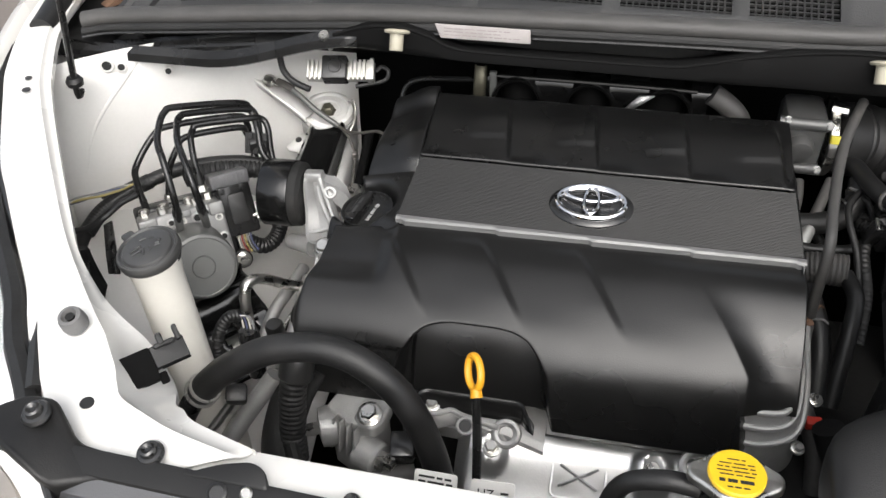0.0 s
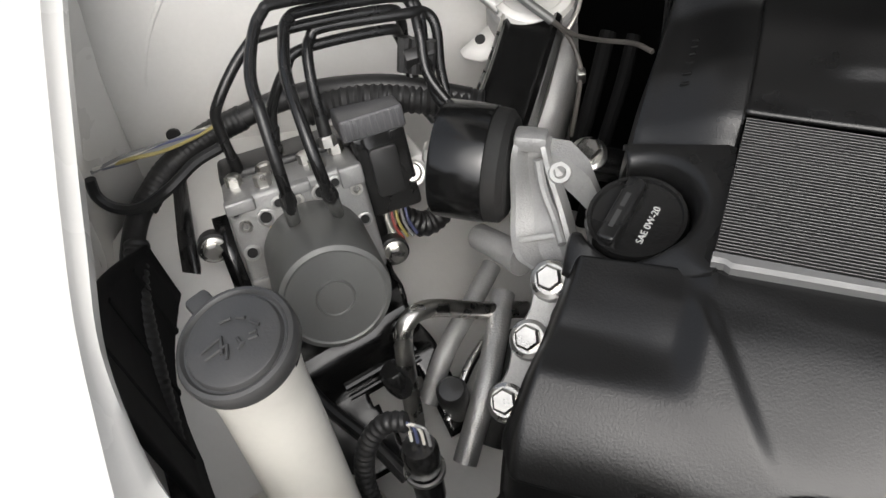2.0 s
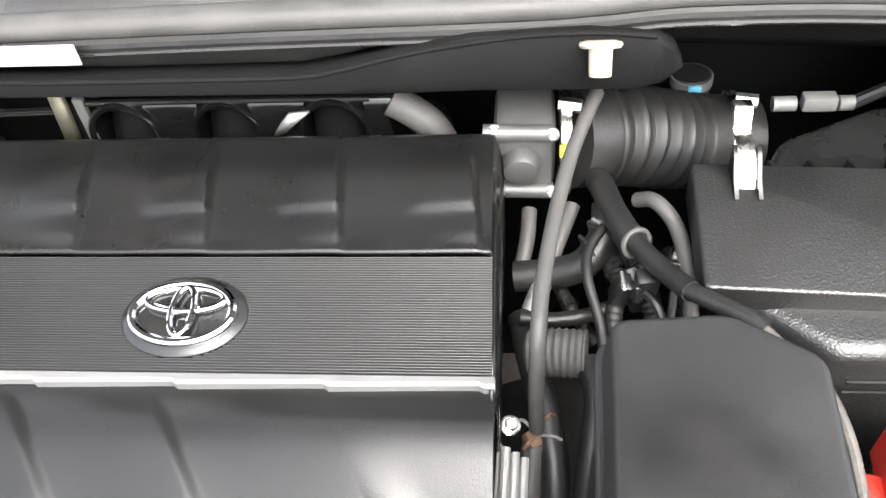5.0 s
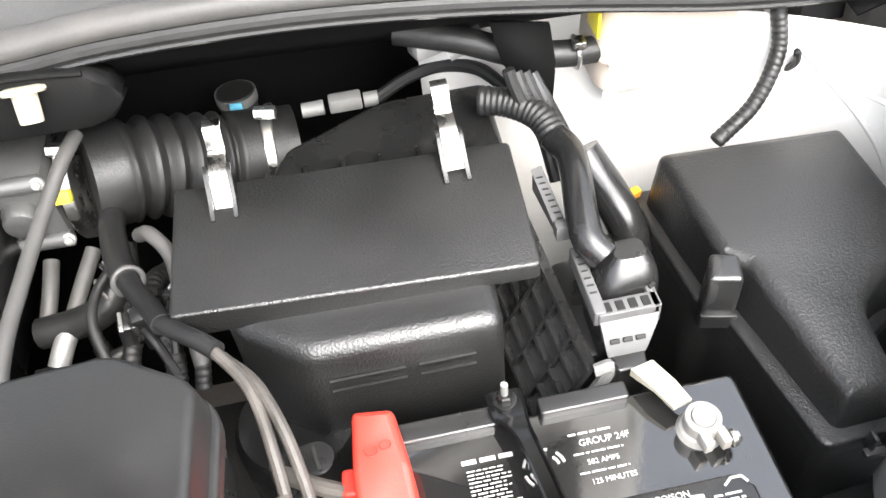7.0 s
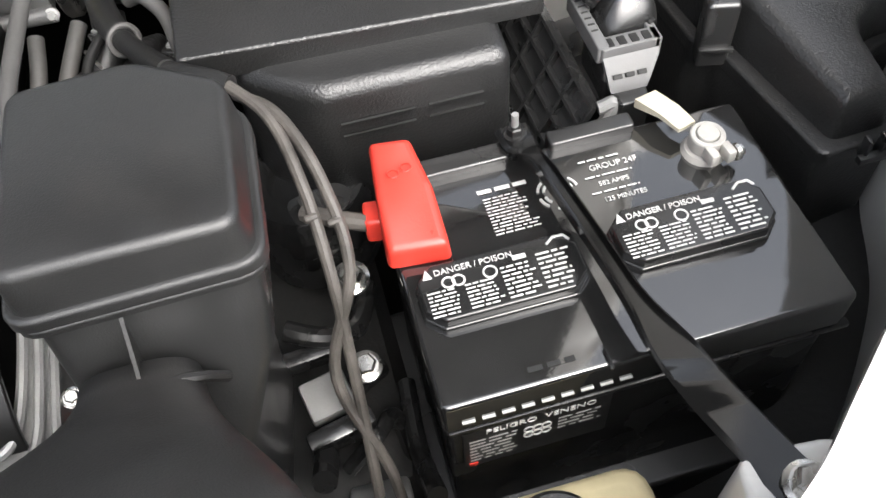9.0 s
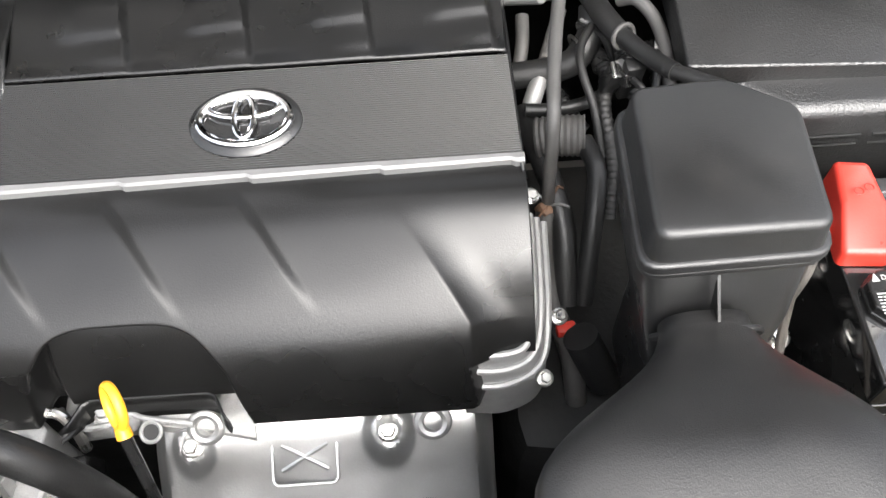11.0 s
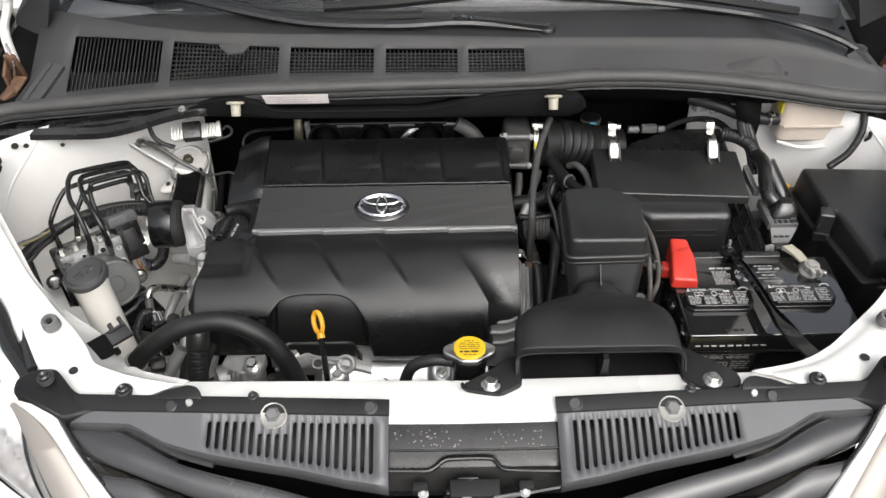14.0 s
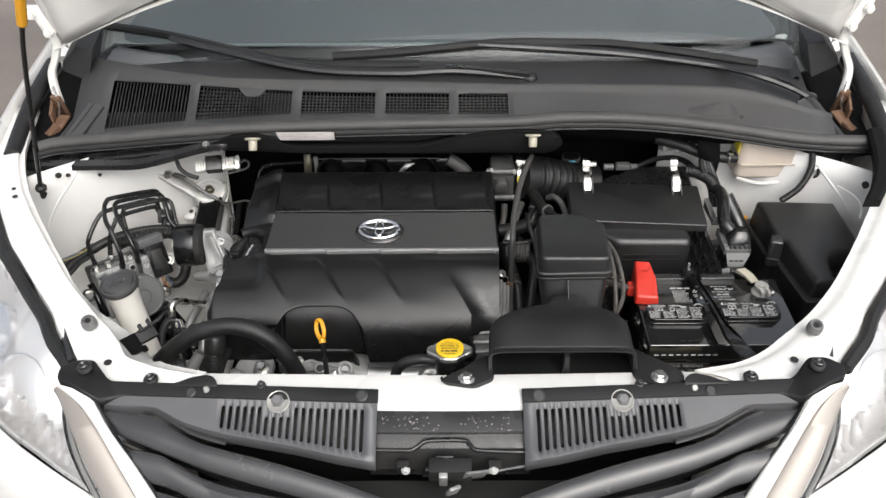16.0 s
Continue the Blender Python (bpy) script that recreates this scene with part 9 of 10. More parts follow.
for poly, c in (([(-0.012, 0.062), (-0.008, 0.053), (0.018, 0.047), (0.036, 0.044), (0.064, 0.060), (0.066, 0.112), (0.050, 0.104), (0.020, 0.076)], (0.024, 0.059)),
                ([(0.342, 0.062), (0.338, 0.072), (0.318, 0.082), (0.286, 0.112), (0.268, 0.130), (0.268, 0.064), (0.296, 0.048), (0.316, 0.046), (0.338, 0.053)], (0.304, 0.060))):
    bm = B()
    slab(bm, poly, 0.888, lambda x, y: 0.899 + 0.22 * max(0.0, 0.05 - abs(abs(x - 0.167) - 0.155) * 0.9) * smooth(0.05, 0.09, y), 0.008, 0.003)
    ear = part("ear", bm, HORN, sn)
    bm = B()
    sweep(bm, [V(*p, 0.900) for p in poly[:4]] if c[0] < 0.1 else [V(*p, 0.900) for p in poly[-4:]], 0.0022, 6, 3)
    part("raised_edge", bm, HORN, ear)
    bolt(sn, (c[0], c[1], 0.900), (0, 0, 1), 0.0085)

# ---- battery side ----
bat = thing("battery", (0.47, 0.32, 0.58), "black car battery with white printed warnings", "battery")
BX0, BX1, BY0, BY1, BZ = 0.336, 0.602, 0.234, 0.408, 0.793
bm = B()
slab(bm, rect(BX0, BY0, BX1, BY1), 0.762, BZ, 0.006, 0.003)
lidb = part("lid", bm, LIDGLOSS, bat)
bm = B()
slab(bm, rect(BX0 + 0.004, BY0 + 0.005, BX1 - 0.004, BY1 - 0.005), 0.58, 0.765, 0.006, 0.002)
case = part("case", bm, GLOSS, bat)
bm = B()
box(bm, (0.473, BY0 + 0.002, 0.756), (0.268, 0.006, 0.006), 0.0015)
part("case_rim", bm, GLOSS, case)
for i in range(9):
    bm = B()
    box(bm, (0.352 + 0.0125 * i, BY0 - 0.0005, 0.771), (0.008, 0.002, 0.0016))
    part("moulded_dash", bm, PRINT, lidb)
bm = B()
slab(bm, rect(0.352, 0.402, 0.432, 0.418), 0.775, 0.799, 0.003, 0.002)
part("rear_ledge", bm, PLASTIC, lidb)
bm = B()
slab(bm, rect(0.462, 0.402, 0.525, 0.416), 0.775, 0.800, 0.003, 0.002)
part("rear_ledge", bm, PLASTIC, lidb)
bm = B()
box(bm, (0.440, 0.238, 0.7935), (0.0025, 0.014, 0.003), 0.0005)
part("notch_rib", bm, GLOSS, lidb)


def vent(x0, y0, x1, y1, rot, seed):
    cx, cy = (x0 + x1) / 2, (y0 + y1) / 2
    w, h = (x1 - x0) / 2, (y1 - y0) / 2
    m = Matrix.Translation((cx, cy, BZ)) @ Matrix.Rotation(radians(rot), 4, "Z")
    k = 0.011
    octo = [(-w + k, -h), (w - k, -h), (w, -h + k), (w, h - k), (w - k, h), (-w + k, h), (-w, h - k), (-w, -h + k)]
    bm = B()
    slab(bm, octo, -0.001, 0.006, 0.001, 0.002, m=m)
    slab(bm, [(a * 0.97, b * 0.93) for a, b in octo], 0.004, 0.014, 0.001, 0.002, m=m)
    cp_ = part("vent_cap", bm, GLOSS, bat, "black vent cap with white warnings")
    t = m @ Matrix.Translation((0, 0, 0.0145))
    lettering(cp_, "DANGER / POISON", 0.0060, t @ Matrix.Translation((-w * 0.28, h * 0.60, 0)), PRINT)
    bm = B()
    tri = [(-w * 0.90, h * 0.46), (-w * 0.78, h * 0.46), (-w * 0.84, h * 0.80)]
    bm.faces.new([bm.verts.new(t @ V(a, b, 0)) for a, b in tri])
    part("warning_triangle", bm, PRINT, cp_)
    bm = B()
    for i in range(4):
        a = -w * 0.90 + w * 0.45 * i
        printed_lines(bm, t, a, -h * 0.82, a + w * 0.40, h * (0.05 if i < 2 else 0.30 if i == 2 else 0.45), 7 if i < 2 else 8, seed + i, 0.42, 0.25)
    tagged(part("small_print", bm, PRINT, cp_), kind="stuff")
    bm = B()
    for a, r in ((-w * 0.62, 0.0038), (-w * 0.50, 0.0038), (-w * 0.12, 0.0042)):
        ellipse_ring(bm, t @ Matrix.Translation((a, h * 0.22, 0)), r, r, 0.0007, 20, 5)
    for a, b in (((w * 0.62, h * 0.62), (w * 0.72, h * 0.80)), ((w * 0.72, h * 0.80), (w * 0.85, h * 0.80)), ((w * 0.85, h * 0.80), (w * 0.90, h * 0.60)), ((w * 0.18, h * 0.42), (w * 0.34, h * 0.42)), ((w * 0.18, h * 0.50), (w * 0.34, h * 0.48))):
        sweep(bm, [t @ V(*a, 0), t @ V(*b, 0)], 0.0009, 5, 2)
    part("pictogram", bm, PRINT, cp_)


vent(0.342, 0.282, 0.449, 0.327, 0, 40)
vent(0.471, 0.287, 0.578, 0.332, 0, 60)
tm = Matrix.Translation((0, 0, BZ + 0.0006))
lettering(lidb, "GROUP 24F", 0.0068, tm @ Matrix.Translation((0.499, 0.3785, 0)), PRINT)
lettering(lidb, "582 AMPS", 0.0052, tm @ Matrix.Translation((0.494, 0.364, 0)), PRINT)
lettering(lidb, "125 MINUTES", 0.0052, tm @ Matrix.Translation((0.497, 0.350, 0)), PRINT)
bm = B()
printed_lines(bm, tm, 0.476, 0.384, 0.506, 0.3875, 1, 70, 0.45, 0.02)
printed_lines(bm, tm, 0.476, 0.3695, 0.510, 0.3725, 1, 71, 0.45, 0.02)
printed_lines(bm, tm, 0.476, 0.3555, 0.510, 0.3585, 1, 72, 0.45, 0.02)
printed_lines(bm, tm, 0.402, 0.379, 0.440, 0.384, 1, 73, 0.7, 0.02)
printed_lines(bm, tm, 0.404, 0.343, 0.437, 0.376, 12, 74, 0.42, 0.3)
tagged(part("lid_print", bm, PRINT, lidb), kind="stuff")
bm = B()
for r in (0.010, 0.014):
    for i in range(5):
        a = radians(60 * i + 10)
        b = a + radians(34)
        sweep(bm, [tm @ V(0.455 + r * math.cos(q), 0.366 + r * math.sin(q), 0) for q in (a, (a + b) / 2, b)], 0.0011, 5, 3)
part("ring_mark", bm, PRINT, lidb)
bm = B()
printed_lines(bm, tm, 0.392, 0.242, 0.422, 0.248, 1, 77, 0.6, 0.02)
part("date_stamp", bm, MATTE, lidb)
# label on the front
fm = Matrix.Translation((0.398, BY0 + 0.0035, 0.720)) @ Matrix.Rotation(radians(90), 4, "X")
bm = B()
slab(bm, rect(-0.05, -0.03, 0.05, 0.03), 0, 0.0009, 0.002, 0.0003, m=fm)
fl_ = part("front_label", bm, MATTE, case, "black warning label with white print")
fm2 = fm @ Matrix.Translation((0, 0, 0.0015))
lettering(fl_, "PELIGRO  VENENO", 0.0088, fm2 @ Matrix.Translation((0.002, 0.0215, 0)), PRINT)
bm = B()
printed_lines(bm, fm2, -0.046, -0.022, -0.012, 0.014, 7, 80, 0.45, 0.2)
printed_lines(bm, fm2, 0.014, -0.006, 0.046, 0.014, 4, 81, 0.45, 0.2)
printed_lines(bm, fm2, -0.048, 0.0275, 0.048, 0.0285, 1, 82, 0.9, 0.0)
part("label_print", bm, PRINT, fl_)
bm = B()
for a in (-0.006, 0.0, 0.006):
    for b in (-0.001, 0.007):
        ellipse_ring(bm, fm2 @ Matrix.Translation((a, b, 0)), 0.0032, 0.0036, 0.0006, 16, 5)
part("symbol_block", bm, PRINT, fl_)
bm = B()
box(bm, fm2 @ V(-0.044, -0.026, 0), (0.006, 0.001, 0.004))
part("red_mark", bm, RED, fl_)

# terminal cover, negative clamp, hold-down
red = thing("terminal_cover", (0.35, 0.37, 0.79), "bright red plastic cover over the positive terminal", "terminal cover")
bm = B()
slab(bm, [(0.330, 0.338), (0.3725, 0.334), (0.3705, 0.372), (0.3655, 0.410), (0.3365, 0.414), (0.3325, 0.376)], 0.795, lambda x, y: 0.812 + 0.020 * smooth(0.340, 0.372, y) + 0.004 * smooth(0.372, 0.40, y), 0.006, 0.0055, 0.001)
part("cap", bm, RED, red)
bm = B()
slab(bm, [(0.322, 0.370), (0.336, 0.368), (0.337, 0.388), (0.324, 0.390)], 0.786, 0.806, 0.004, 0.003)
part("cable_boot", bm, RED, red)
for k, a in enumerate((-0.004, 0.005)):
    bm = B()
    ellipse_ring(bm, Matrix.Translation((0.351 + a, 0.380 + 0.003 * k, 0.8365)) @ Matrix.Rotation(radians(-3), 4, "X"), 0.0035, 0.0035, 0.0006, 16, 5)
    part("embossed_mark", bm, RED, red)
bm = B()
sweep(bm, [(0.325, 0.375, 0.80), (0.305, 0.385, 0.80), (0.285, 0.40, 0.795)], 0.006, 10)
part("cable", bm, HOSE, red)

neg = thing("battery_clamp", (0.565, 0.37, 0.79), "dull lead negative battery clamp with a pale cable", "battery clamp")
bm = B()
lathe(bm, (0.563, 0.371, BZ), (0, 0, 1), [(0.016, 0), (0.014, 0.004), (0.0082, 0.006), (0.0076, 0.0175), (0.0072, 0.018), (0.0005, 0.018)], 28)
part("post", bm, LEAD, neg, sharp=25)
bm = B()
lathe(bm, (0.563, 0.371, BZ + 0.005), (0, 0, 1), [(0.0115, 0), (0.0122, 0.001), (0.0122, 0.0105), (0.0115, 0.0115), (0.0086, 0.0115), (0.0080, 0.0105), (0.0080, 0.004)], 28)
part("ring", bm, LEAD, neg, sharp=25)
for dx in (-0.0055, 0.0065):
    bm = B()
    box(bm, (0.565 + dx, 0.3565, BZ + 0.0105), (0.0065, 0.012, 0.011), 0.0015, rot=(0, 0, 8))
    part("jaw", bm, LEAD, neg)
bm = B()
loft(bm, [[V(0.548, 0.383, 0.806), V(0.562, 0.387, 0.806), V(0.562, 0.387, 0.803), V(0.548, 0.383, 0.803)], [V(0.540, 0.398, 0.809), V(0.556, 0.402, 0.809), V(0.556, 0.402, 0.805), V(0.540, 0.398, 0.805)],
          [V(0.530, 0.418, 0.808), V(0.547, 0.422, 0.808), V(0.547, 0.422, 0.80), V(0.530, 0.418, 0.80)]])
part("strap", bm, CREAM, neg, "pale braided strap")
bolt(neg, (0.5775, 0.355, BZ + 0.0105), (1, 0.1, 0), 0.0042)

bar = thing("battery_hold_down", (0.46, 0.25, 0.81), "glossy black steel battery hold-down bar with bolts at both ends", "hold-down bar")
BAR = [(0.440, 0.424, 0.803), (0.441, 0.405, 0.804), (0.446, 0.375, 0.810), (0.453, 0.31, 0.818), (0.459, 0.255, 0.822), (0.466, 0.215, 0.827), (0.476, 0.165, 0.838), (0.489, 0.118, 0.845)]
bm = B()
rings = []
path = spline(BAR, 6)
for i, p in enumerate(path):
    s = i / (len(path) - 1)
    w = 0.0105 - 0.0055 * smooth(0.10, 0.28, s) + 0.0075 * smooth(0.52, 0.75, s)
    fz = 0.012 * smooth(0.15, 0.32, s) * smooth(0.82, 0.6, s)
    rings.append([p + V(-w, 0, fz), p + V(-w + 0.002, 0, 0.0015), p + V(w, 0, 0.0015), p + V(w + 0.001, 0, fz * 0.5), p + V(w + 0.0025, 0, fz * 0.5 - 0.001), p + V(w + 0.001, 0, -0.0015), p + V(-w, 0, -0.0015), p + V(-w - 0.0015, 0, fz - 0.001)])
loft(bm, rings)
part("bar", bm, BLACKPAINT, bar)
bm = B()
lathe(bm, (0.440, 0.416, 0.804), (0, 0, 1), [(0.0085, 0), (0.0085, 0.002), (0.007, 0.0025)], 20)
lathe(bm, (0.440, 0.416, 0.806), (0, 0, 1), [(0.0060, 0), (0.0060, 0.006), (0.005, 0.007)], 6)
part("nut", bm, STEELBLK, bar)
bm = B()
rod(bm, (0.440, 0.416, 0.70), (0.440, 0.416, 0.824), 0.0026, seg=12)
part("stud", bm, DULLALU, bar)
bolt(bar, (0.489, 0.124, 0.8465), (0, 0, 1), 0.009)
bm = B()
slab(bm, [(0.455, 0.095), (0.515, 0.098), (0.52, 0.145), (0.465, 0.15)], 0.78, 0.842, 0.012, 0.004)
part("anchor", bm, WHITE, bar, "white painted anchor bracket")

# reservoir in front of the battery
rv = thing("coolant_reservoir", (0.38, 0.16, 0.6), "yellowed plastic reservoir with a black cap and hose", "reservoir")
bm = B()
slab(bm, rect(0.300, 0.110, 0.447, 0.190), 0.58, 0.755, 0.02, 0.012)
part("tank", bm, TANK, rv)
bm = B()
lathe(bm, (0.380, 0.155, 0.754), (0.05, -0.05, 1), [(0.026, 0), (0.027, 0.004), (0.027, 0.014), (0.024, 0.018), (0.001, 0.019)], 32)
cp2 = part("cap", bm, PLASTIC, rv, "black cap")
bm = B()
printed_lines(bm, Matrix.Translation((0.380, 0.155, 0.7737)) @ Matrix.Rotation(radians(-20), 4, "Z"), -0.016, -0.004, 0.016, 0.006, 2, 90, 0.5, 0.1)
part("moulded_marks", bm, GREYPL, cp2)
bm = B()
sweep(bm, [(0.383, 0.148, 0.770), (0.403, 0.138, 0.784), (0.423, 0.123, 0.769), (0.435, 0.108, 0.735)], 0.009, 12)
part("hose", bm, GREYRUB, rv)
bm = B()
printed_lines(bm, Matrix.Translation((0.325, 0.14, 0.7555)), -0.018, -0.012, 0.012, 0.014, 4, 91, 0.45, 0.3)
part("print", bm, FADED, rv)
# battery tray
bm = B()
slab(bm, rect(0.325, 0.215, 0.625, 0.425), 0.56, 0.60, 0.01, 0.004)
solid("battery_tray", bm, PLASTIC, (0.47, 0.32, 0.56), "black plastic battery tray", "tray")

# engine control unit with a ribbed bracket and plugs
ecu = thing("control_unit", (0.49, 0.47, 0.74), "black ribbed control unit bracket beside the air cleaner", "control unit")
E0, E1 = V(0.489, 0.563, 0.835), V(0.510, 0.437, 0.790)
eu, ev = (E1 - E0), V(-0.036, -0.005, -0.062)
en = eu.cross(ev).normalized()
if en.x > 0:
    en = -en
bm = B()
loft(bm, [[E0, E1, E1 + ev, E0 + ev], [p - en * 0.004 for p in (E0, E1, E1 + ev, E0 + ev)]])
plate_ = part("plate", bm, PLASTIC, ecu)
for i in range(6):
    bm = B()
    a = E0 + eu * (i / 5)
    loft(bm, [[a, a + en * 0.007, a + en * 0.007 + eu.normalized() * 0.0024, a + eu.normalized() * 0.0024], [a + ev, a + ev + en * 0.007, a + ev + en * 0.007 + eu.normalized() * 0.0024, a + ev + eu.normalized() * 0.0024]])
    part("rib", bm, GLOSS, plate_)
for j in range(5):
    bm = B()
    a = E0 + ev * (j / 4)
    d = ev.normalized() * 0.0024
    loft(bm, [[a, a + en * 0.007, a + en * 0.007 + d, a + d], [a + eu, a + eu + en * 0.007, a + eu + en * 0.007 + d, a + eu + d]])
    part("cross_rib", bm, GLOSS, plate_)
bm = B()
sweep(bm, [E0 + eu * 1.02, E1 + V(0.012, -0.004, -0.002), E1 + ev + V(0.012, -0.004, 0.0)], 0.005, 8)
part("edge_frame", bm, GREYPL, ecu)
bolt(ecu, E1 + V(0.014, -0.006, -0.03), (0.4, -1, 0.2), 0.006)
bm = B()
box(bm, (0.528, 0.50, 0.735), (0.03, 0.10, 0.09), 0.006, rot=(0, -18, -10))
part("case", bm, PLASTIC, ecu)

plug = thing("control_unit_plug", (0.54, 0.47, 0.79), "light grey locking frame on a black wiring plug", "plug")
bm = B()
slab(bm, rect(0.520, 0.450, 0.556, 0.495), 0.765, 0.812, 0.004, 0.002)
part("socket", bm, PLASTIC, plug)
bm = B()
slab(bm, rect(0.518, 0.454, 0.564, 0.468), 0.814, 0.825, 0.002, 0.0012)
slab(bm, rect(0.5155, 0.456, 0.5245, 0.521), 0.812, 0.8262, 0.002, 0.0012)
slab(bm, rect(0.5575, 0.454, 0.5645, 0.480), 0.808, 0.825, 0.002, 0.0012)
loft(bm, [[V(x0, y, z), V(x1, y, z), V(x1, y + 0.006, z), V(x0, y + 0.006, z)] for x0, x1, y, z in ((0.519, 0.563, 0.4545, 0.818), (0.5195, 0.560, 0.449, 0.812), (0.520, 0.552, 0.440, 0.803), (0.521, 0.549, 0.4375, 0.797))])
frm = part("lock_frame", bm, PLUGGREY, plug, "light grey plastic lock frame")
for i in range(4):
    bm = B()
    slab(bm, rect(0.5225 + 0.0095 * i, 0.4562, 0.5285 + 0.0095 * i, 0.4648), 0.8235, 0.8258, 0.0008, 0.0004)
    part("slot", bm, DARK, frm)
for k in range(3):
    bm = B()
    box(bm, (0.527 + 0.0095 * k, 0.4428, 0.8075), (0.007, 0.002, 0.0035), 0.0004, rot=(-45, 0, 0))
    part("window", bm, DARK, frm)
for k in range(6):
    bm = B()
    box(bm, (0.520, 0.475 + 0.007 * k, 0.8263), (0.005, 0.0012, 0.0012))
    part("rack_tooth", bm, INK, frm)
bm = B()
slab(bm, [(0.524, 0.425), (0.546, 0.424), (0.549, 0.440), (0.522, 0.440)], 0.755, 0.797, 0.003, 0.002)
part("lower_latch", bm, PLASTIC, plug)
bm = B()
rings = []
for v in range(11):
    t = v / 10
    w, h = 0.024 * (1 - 0.5 * t ** 4), 0.021 * (1 - 0.55 * t ** 4)
    c = V(0.546 + 0.006 * t, 0.486 + 0.010 * t, 0.800 + 0.042 * t)
    rings.append([c + V(w * math.copysign(abs(math.cos(a)) ** 0.6, math.cos(a)), h * math.copysign(abs(math.sin(a)) ** 0.6, math.sin(a)), 0) for a in (2 * math.pi * i / 28 for i in range(28))])
loft(bm, rings)
hd = part("hood", bm, GLOSS, plug, "glossy black hood")
bm = B()
box(bm, (0.5625, 0.4725, 0.822), (0.006, 0.003, 0.010), 0.0005, rot=(8, 0, 30))
part("hood_window", bm, DARK, hd)
bm = B()
sweep(bm, [(0.528, 0.612, 0.858), (0.535, 0.590, 0.858), (0.533, 0.565, 0.856), (0.528, 0.535, 0.850), (0.527, 0.512, 0.842), (0.536, 0.500, 0.834)], 0.0125, 18, 8)
part("cable_shroud", bm, GLOSS, plug)
bm = B()
corrugated(bm, [(0.478, 0.655, 0.872), (0.500, 0.645, 0.872), (0.520, 0.628, 0.868), (0.528, 0.610, 0.860)], 0.0125, 0.005, 0.08)
part("conduit", bm, RUBBER, plug)
bm = B()
slab(bm, [(0.5045, 0.588), (0.5120, 0.590), (0.5170, 0.534), (0.5095, 0.531)], 0.828, lambda x, y: 0.848 - 0.22 * (0.588 - y), 0.001, 0.001)
box(bm, (0.5135, 0.533, 0.834), (0.011, 0.010, 0.014), 0.001)
ub = part("upper_lock", bm, PLUGGREY, plug, "light grey plastic lock bar")
for k in range(8):
    bm = B()
    y = 0.580 - 0.0055 * k
    box(bm, (0.5085 + 0.0008 * k, y, 0.8485 - 0.22 * (0.588 - y)), (0.005, 0.001, 0.001))
    part("rack_tooth", bm, INK, ub)

# fuse box
fuse = thing("fuse_box", (0.68, 0.45, 0.70), "large black plastic fuse box with a stepped lid", "fuse box")
FZ = lambda x, y: 0.851 - 0.085 * (0.58 - y)
FB = [(0.645, 0.348), (0.690, 0.350), (0.694, 0.414), (0.722, 0.432), (0.752, 0.434), (0.768, 0.446), (0.757, 0.577), (0.598, 0.585), (0.610, 0.476), (0.624, 0.462)]
bm = B()
slab(bm, FB, 0.795, FZ, [0.008, 0.008, 0.035, 0.02, 0.012, 0.014, 0.012, 0.014, 0.005, 0.01], 0.009, 0.004)
part("lid", bm, GRAINED, fuse)
bm = B()
big = [(0.634, 0.338), (0.698, 0.340), (0.702, 0.408), (0.728, 0.424), (0.76, 0.426), (0.776, 0.44), (0.764, 0.586), (0.590, 0.594), (0.600, 0.470), (0.614, 0.458)]
slab(bm, big, 0.785, 0.797, 0.008, 0.003)
part("rim", bm, GRAINED, fuse)
bm = B()
slab(bm, [(a, b + 0.004) for a, b in big], 0.62, 0.786, 0.008, 0.003)
part("base", bm, GRAINED, fuse)
bm = B()
slab(bm, [(0.594, 0.452), (0.618, 0.446), (0.624, 0.47), (0.604, 0.476)], 0.79, 0.846, 0.004, 0.004)
tab = part("catch", bm, PLASTIC, fuse)
bm = B()
box(bm, (0.606, 0.4475, 0.806), (0.026, 0.004, 0.004), 0.001, rot=(0, 0, -14))
part("catch_ridge", bm, PLASTIC, tab)
bm = B()
for k in range(3):
    box(bm, (0.662 + 0.012 * k, 0.334, 0.80), (0.003, 0.008, 0.018), 0.001)
box(bm, (0.674, 0.330, 0.793), (0.035, 0.006, 0.006), 0.001)
part("front_catch", bm, PLASTIC, fuse)

# brake fluid reservoir
bf = thing("brake_fluid_reservoir", (0.64, 0.68, 0.84), "aged milky brake fluid reservoir with a yellow label", "fluid reservoir")
bm = B()
slab(bm, rect(0.578, 0.650, 0.705, 0.730), 0.850, 0.893, 0.02, 0.006, 0.0, bottom_edge=0.01)
slab(bm, rect(0.574, 0.646, 0.709, 0.734), 0.890, 0.942, 0.022, 0.012, 0.004)
part("tank", bm, FLUID, bf)
bm = B()
box(bm, (0.642, 0.645, 0.891), (0.12, 0.005, 0.004), 0.001)
part("seam", bm, FLUID, bf)
bm = B()
box(bm, (0.5745, 0.664, 0.925), (0.003, 0.026, 0.022), 0.001)
part("label", bm, YELLOWTAPE, bf, "small yellow label")
bm = B()
sweep(bm, [(0.578, 0.665, 0.895), (0.55, 0.662, 0.898), (0.51, 0.665, 0.905), (0.47, 0.68, 0.915), (0.42, 0.70, 0.92)], 0.011, 12)
part("outlet_hose", bm, RUBBER, bf)
bm = B()
ellipse_ring(bm, Matrix.Translation((0.560, 0.663, 0.897)) @ Matrix.Rotation(radians(90), 4, "Y"), 0.0125, 0.0125, 0.002, 24, 6)
box(bm, (0.560, 0.655, 0.911), (0.010, 0.012, 0.008), 0.002)
part("hose_clip", bm, ZINC, bf)
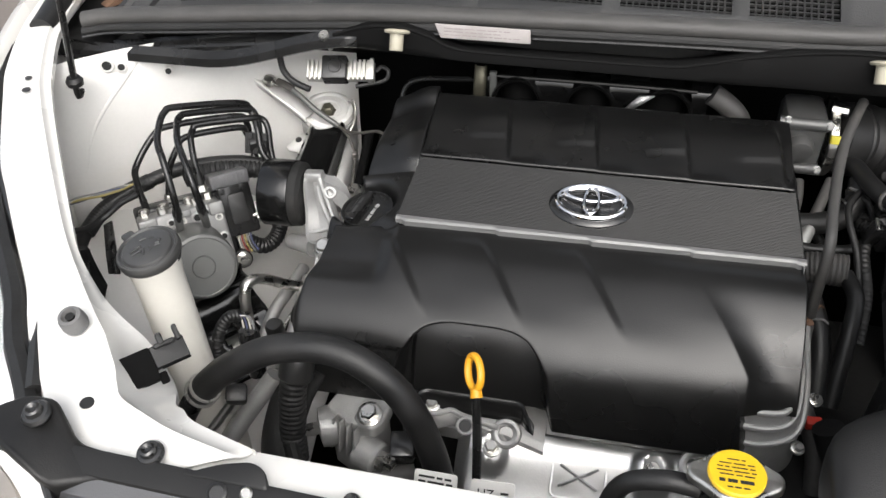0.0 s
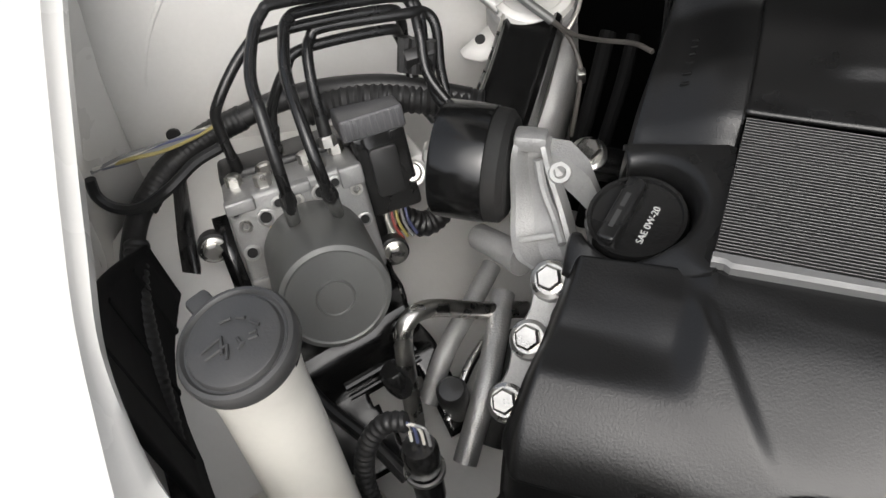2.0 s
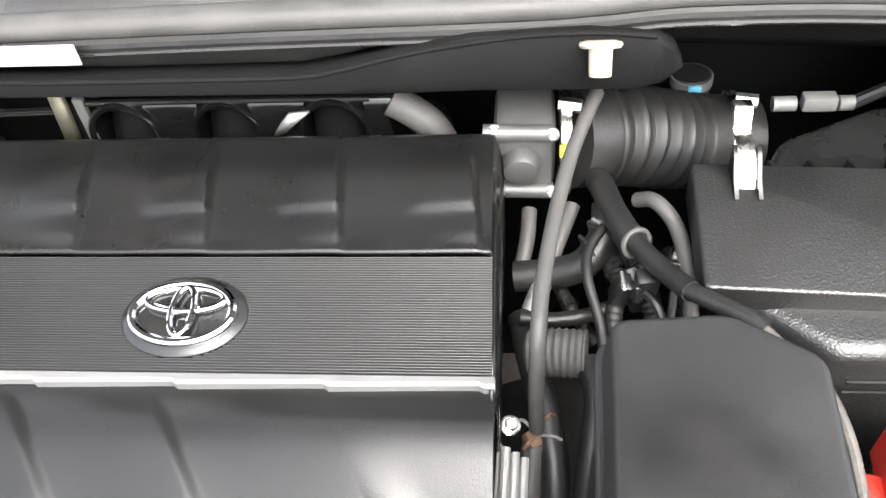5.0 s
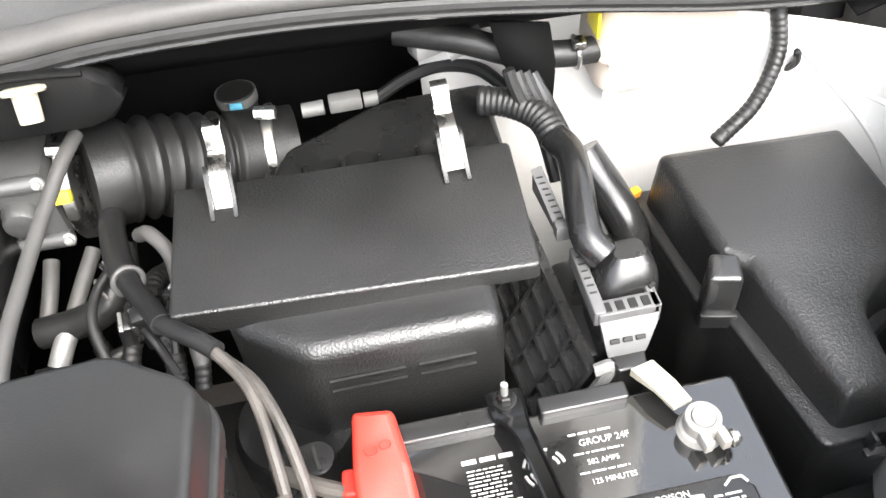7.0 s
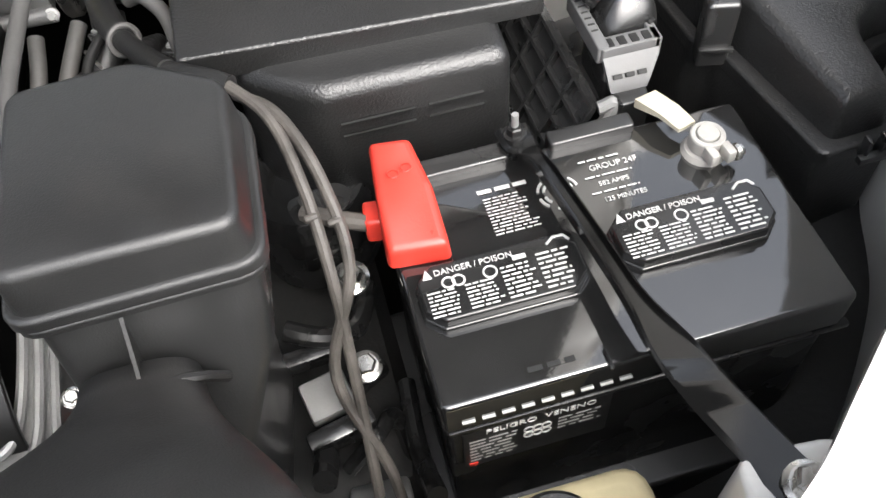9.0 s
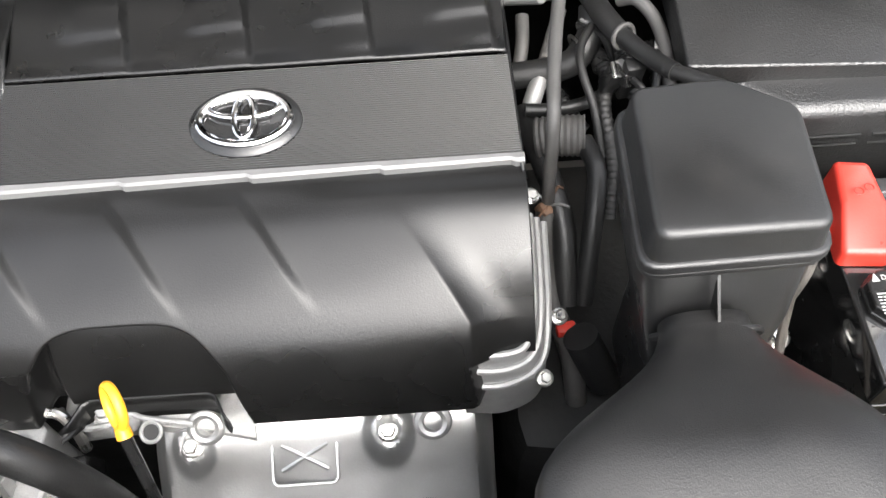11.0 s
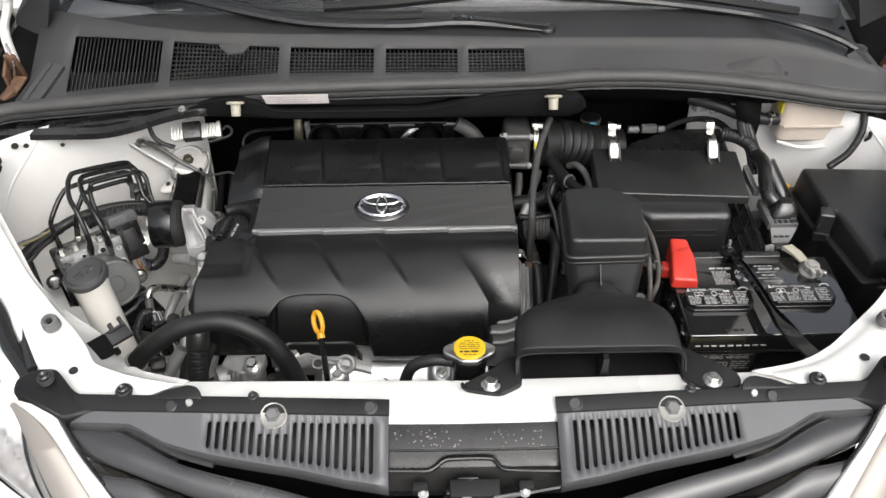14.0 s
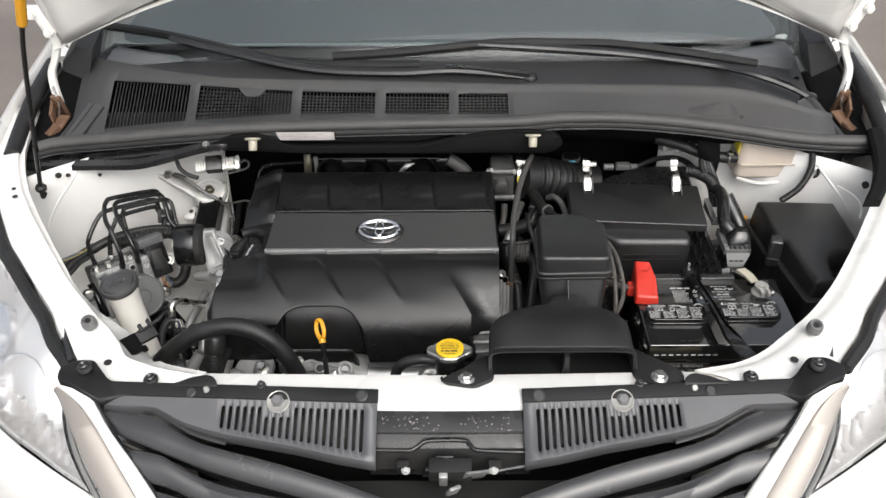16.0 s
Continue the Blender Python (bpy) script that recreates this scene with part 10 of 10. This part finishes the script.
bm = B()
sweep(bm, [(0.585, 0.66, 0.851), (0.62, 0.648, 0.846), (0.66, 0.648, 0.846), (0.70, 0.66, 0.85)], 0.004, 8)
part("bracket", bm, APRON, bf)
lm_ = thing("corrugated_loom", (0.72, 0.62, 0.85), "black corrugated loom rising to the cowl", "wiring loom")
bm = B()
corrugated(bm, [(0.655, 0.585, 0.845), (0.69, 0.60, 0.865), (0.712, 0.62, 0.895), (0.714, 0.638, 0.925), (0.712, 0.66, 0.95)], 0.0068, 0.005)
part("conduit", bm, RUBBER, lm_)
bm = B()
sweep(bm, [(0.722, 0.635, 0.86), (0.726, 0.615, 0.885), (0.722, 0.61, 0.90), (0.735, 0.625, 0.88)], 0.003, 8)
part("clip", bm, RUBBER, lm_)

# dark bundle, strut and second plug between the air cleaner and the fuse box
for k in range(4):
    pts = [(0.500 + 0.007 * k, 0.645 + 0.002 * k, 0.905 - 0.004 * k), (0.504 + 0.008 * k, 0.640, 0.890 - 0.004 * k), (0.512 + 0.008 * k, 0.632, 0.870 - 0.003 * k), (0.522 + 0.007 * k, 0.620, 0.852 - 0.003 * k), (0.528 + 0.005 * k, 0.60, 0.82)]
    bm = B()
    sweep(bm, pts, 0.0052, 10)
    solid("wiring_branch", bm, (RUBBER, GLOSS)[k % 2], pts[-1], "black taped wiring branch behind the air cleaner", "wiring", group="wiring branches")
bm = B()
loft(bm, [[V(0.488, 0.652, 0.945), V(0.535, 0.652, 0.935)], [V(0.496, 0.650, 0.91), V(0.540, 0.650, 0.90)], [V(0.515, 0.648, 0.87), V(0.538, 0.648, 0.865)]], False, False)
solid("wiring_bracket", bm, UNLITBLK, (0.52, 0.65, 0.87), "black steel bracket holding the wiring", "bracket", thick=0.004)
sp = thing("shrouded_plug", (0.575, 0.58, 0.78), "black plug shroud beside the control unit", "plug")
bm = B()
sweep(bm, [(0.548, 0.602, 0.845), (0.556, 0.592, 0.832), (0.568, 0.578, 0.812), (0.578, 0.562, 0.792), (0.584, 0.55, 0.765)], 0.0165, 16, 8)
part("shroud", bm, GLOSS, sp)
bm = B()
box(bm, (0.584, 0.556, 0.742), (0.046, 0.05, 0.05), 0.006)
part("socket", bm, DARK, sp)
bm = B()
box(bm, (0.592, 0.588, 0.800), (0.012, 0.008, 0.010), 0.002, rot=(10, 0, 20))
part("orange_clip", bm, ORANGE, sp, "small orange clip")

# two grey cables beside the chamber
for k, off in enumerate((0.0, 0.012)):
    bm = B()
    sweep(bm, [(0.258 + off * 0.4, 0.455, 0.874 - off), (0.281 + off * 0.5, 0.42, 0.869), (0.291 + off, 0.376, 0.850), (0.294 + off, 0.335, 0.810), (0.292 + off * (1 - 2 * k), 0.300, 0.745), (0.288 + off, 0.25, 0.68), (0.283 + off * 1.5, 0.20, 0.62)], 0.0040, 10)
    solid("battery_cable", bm, HOSE, (0.31, 0.3, 0.78), "dusty grey battery cable beside the intake chamber", "cable", group="battery cables")
for p in ((0.291, 0.360, 0.838), (0.304, 0.356, 0.834)):
    bm = B()
    box(bm, p, (0.010, 0.005, 0.010), 0.0025, rot=(30, 0, 10))
    solid("cable_tie", bm, HOSE, p, "dirty grey plastic tie round the battery cables", "cable tie", group="cable ties")
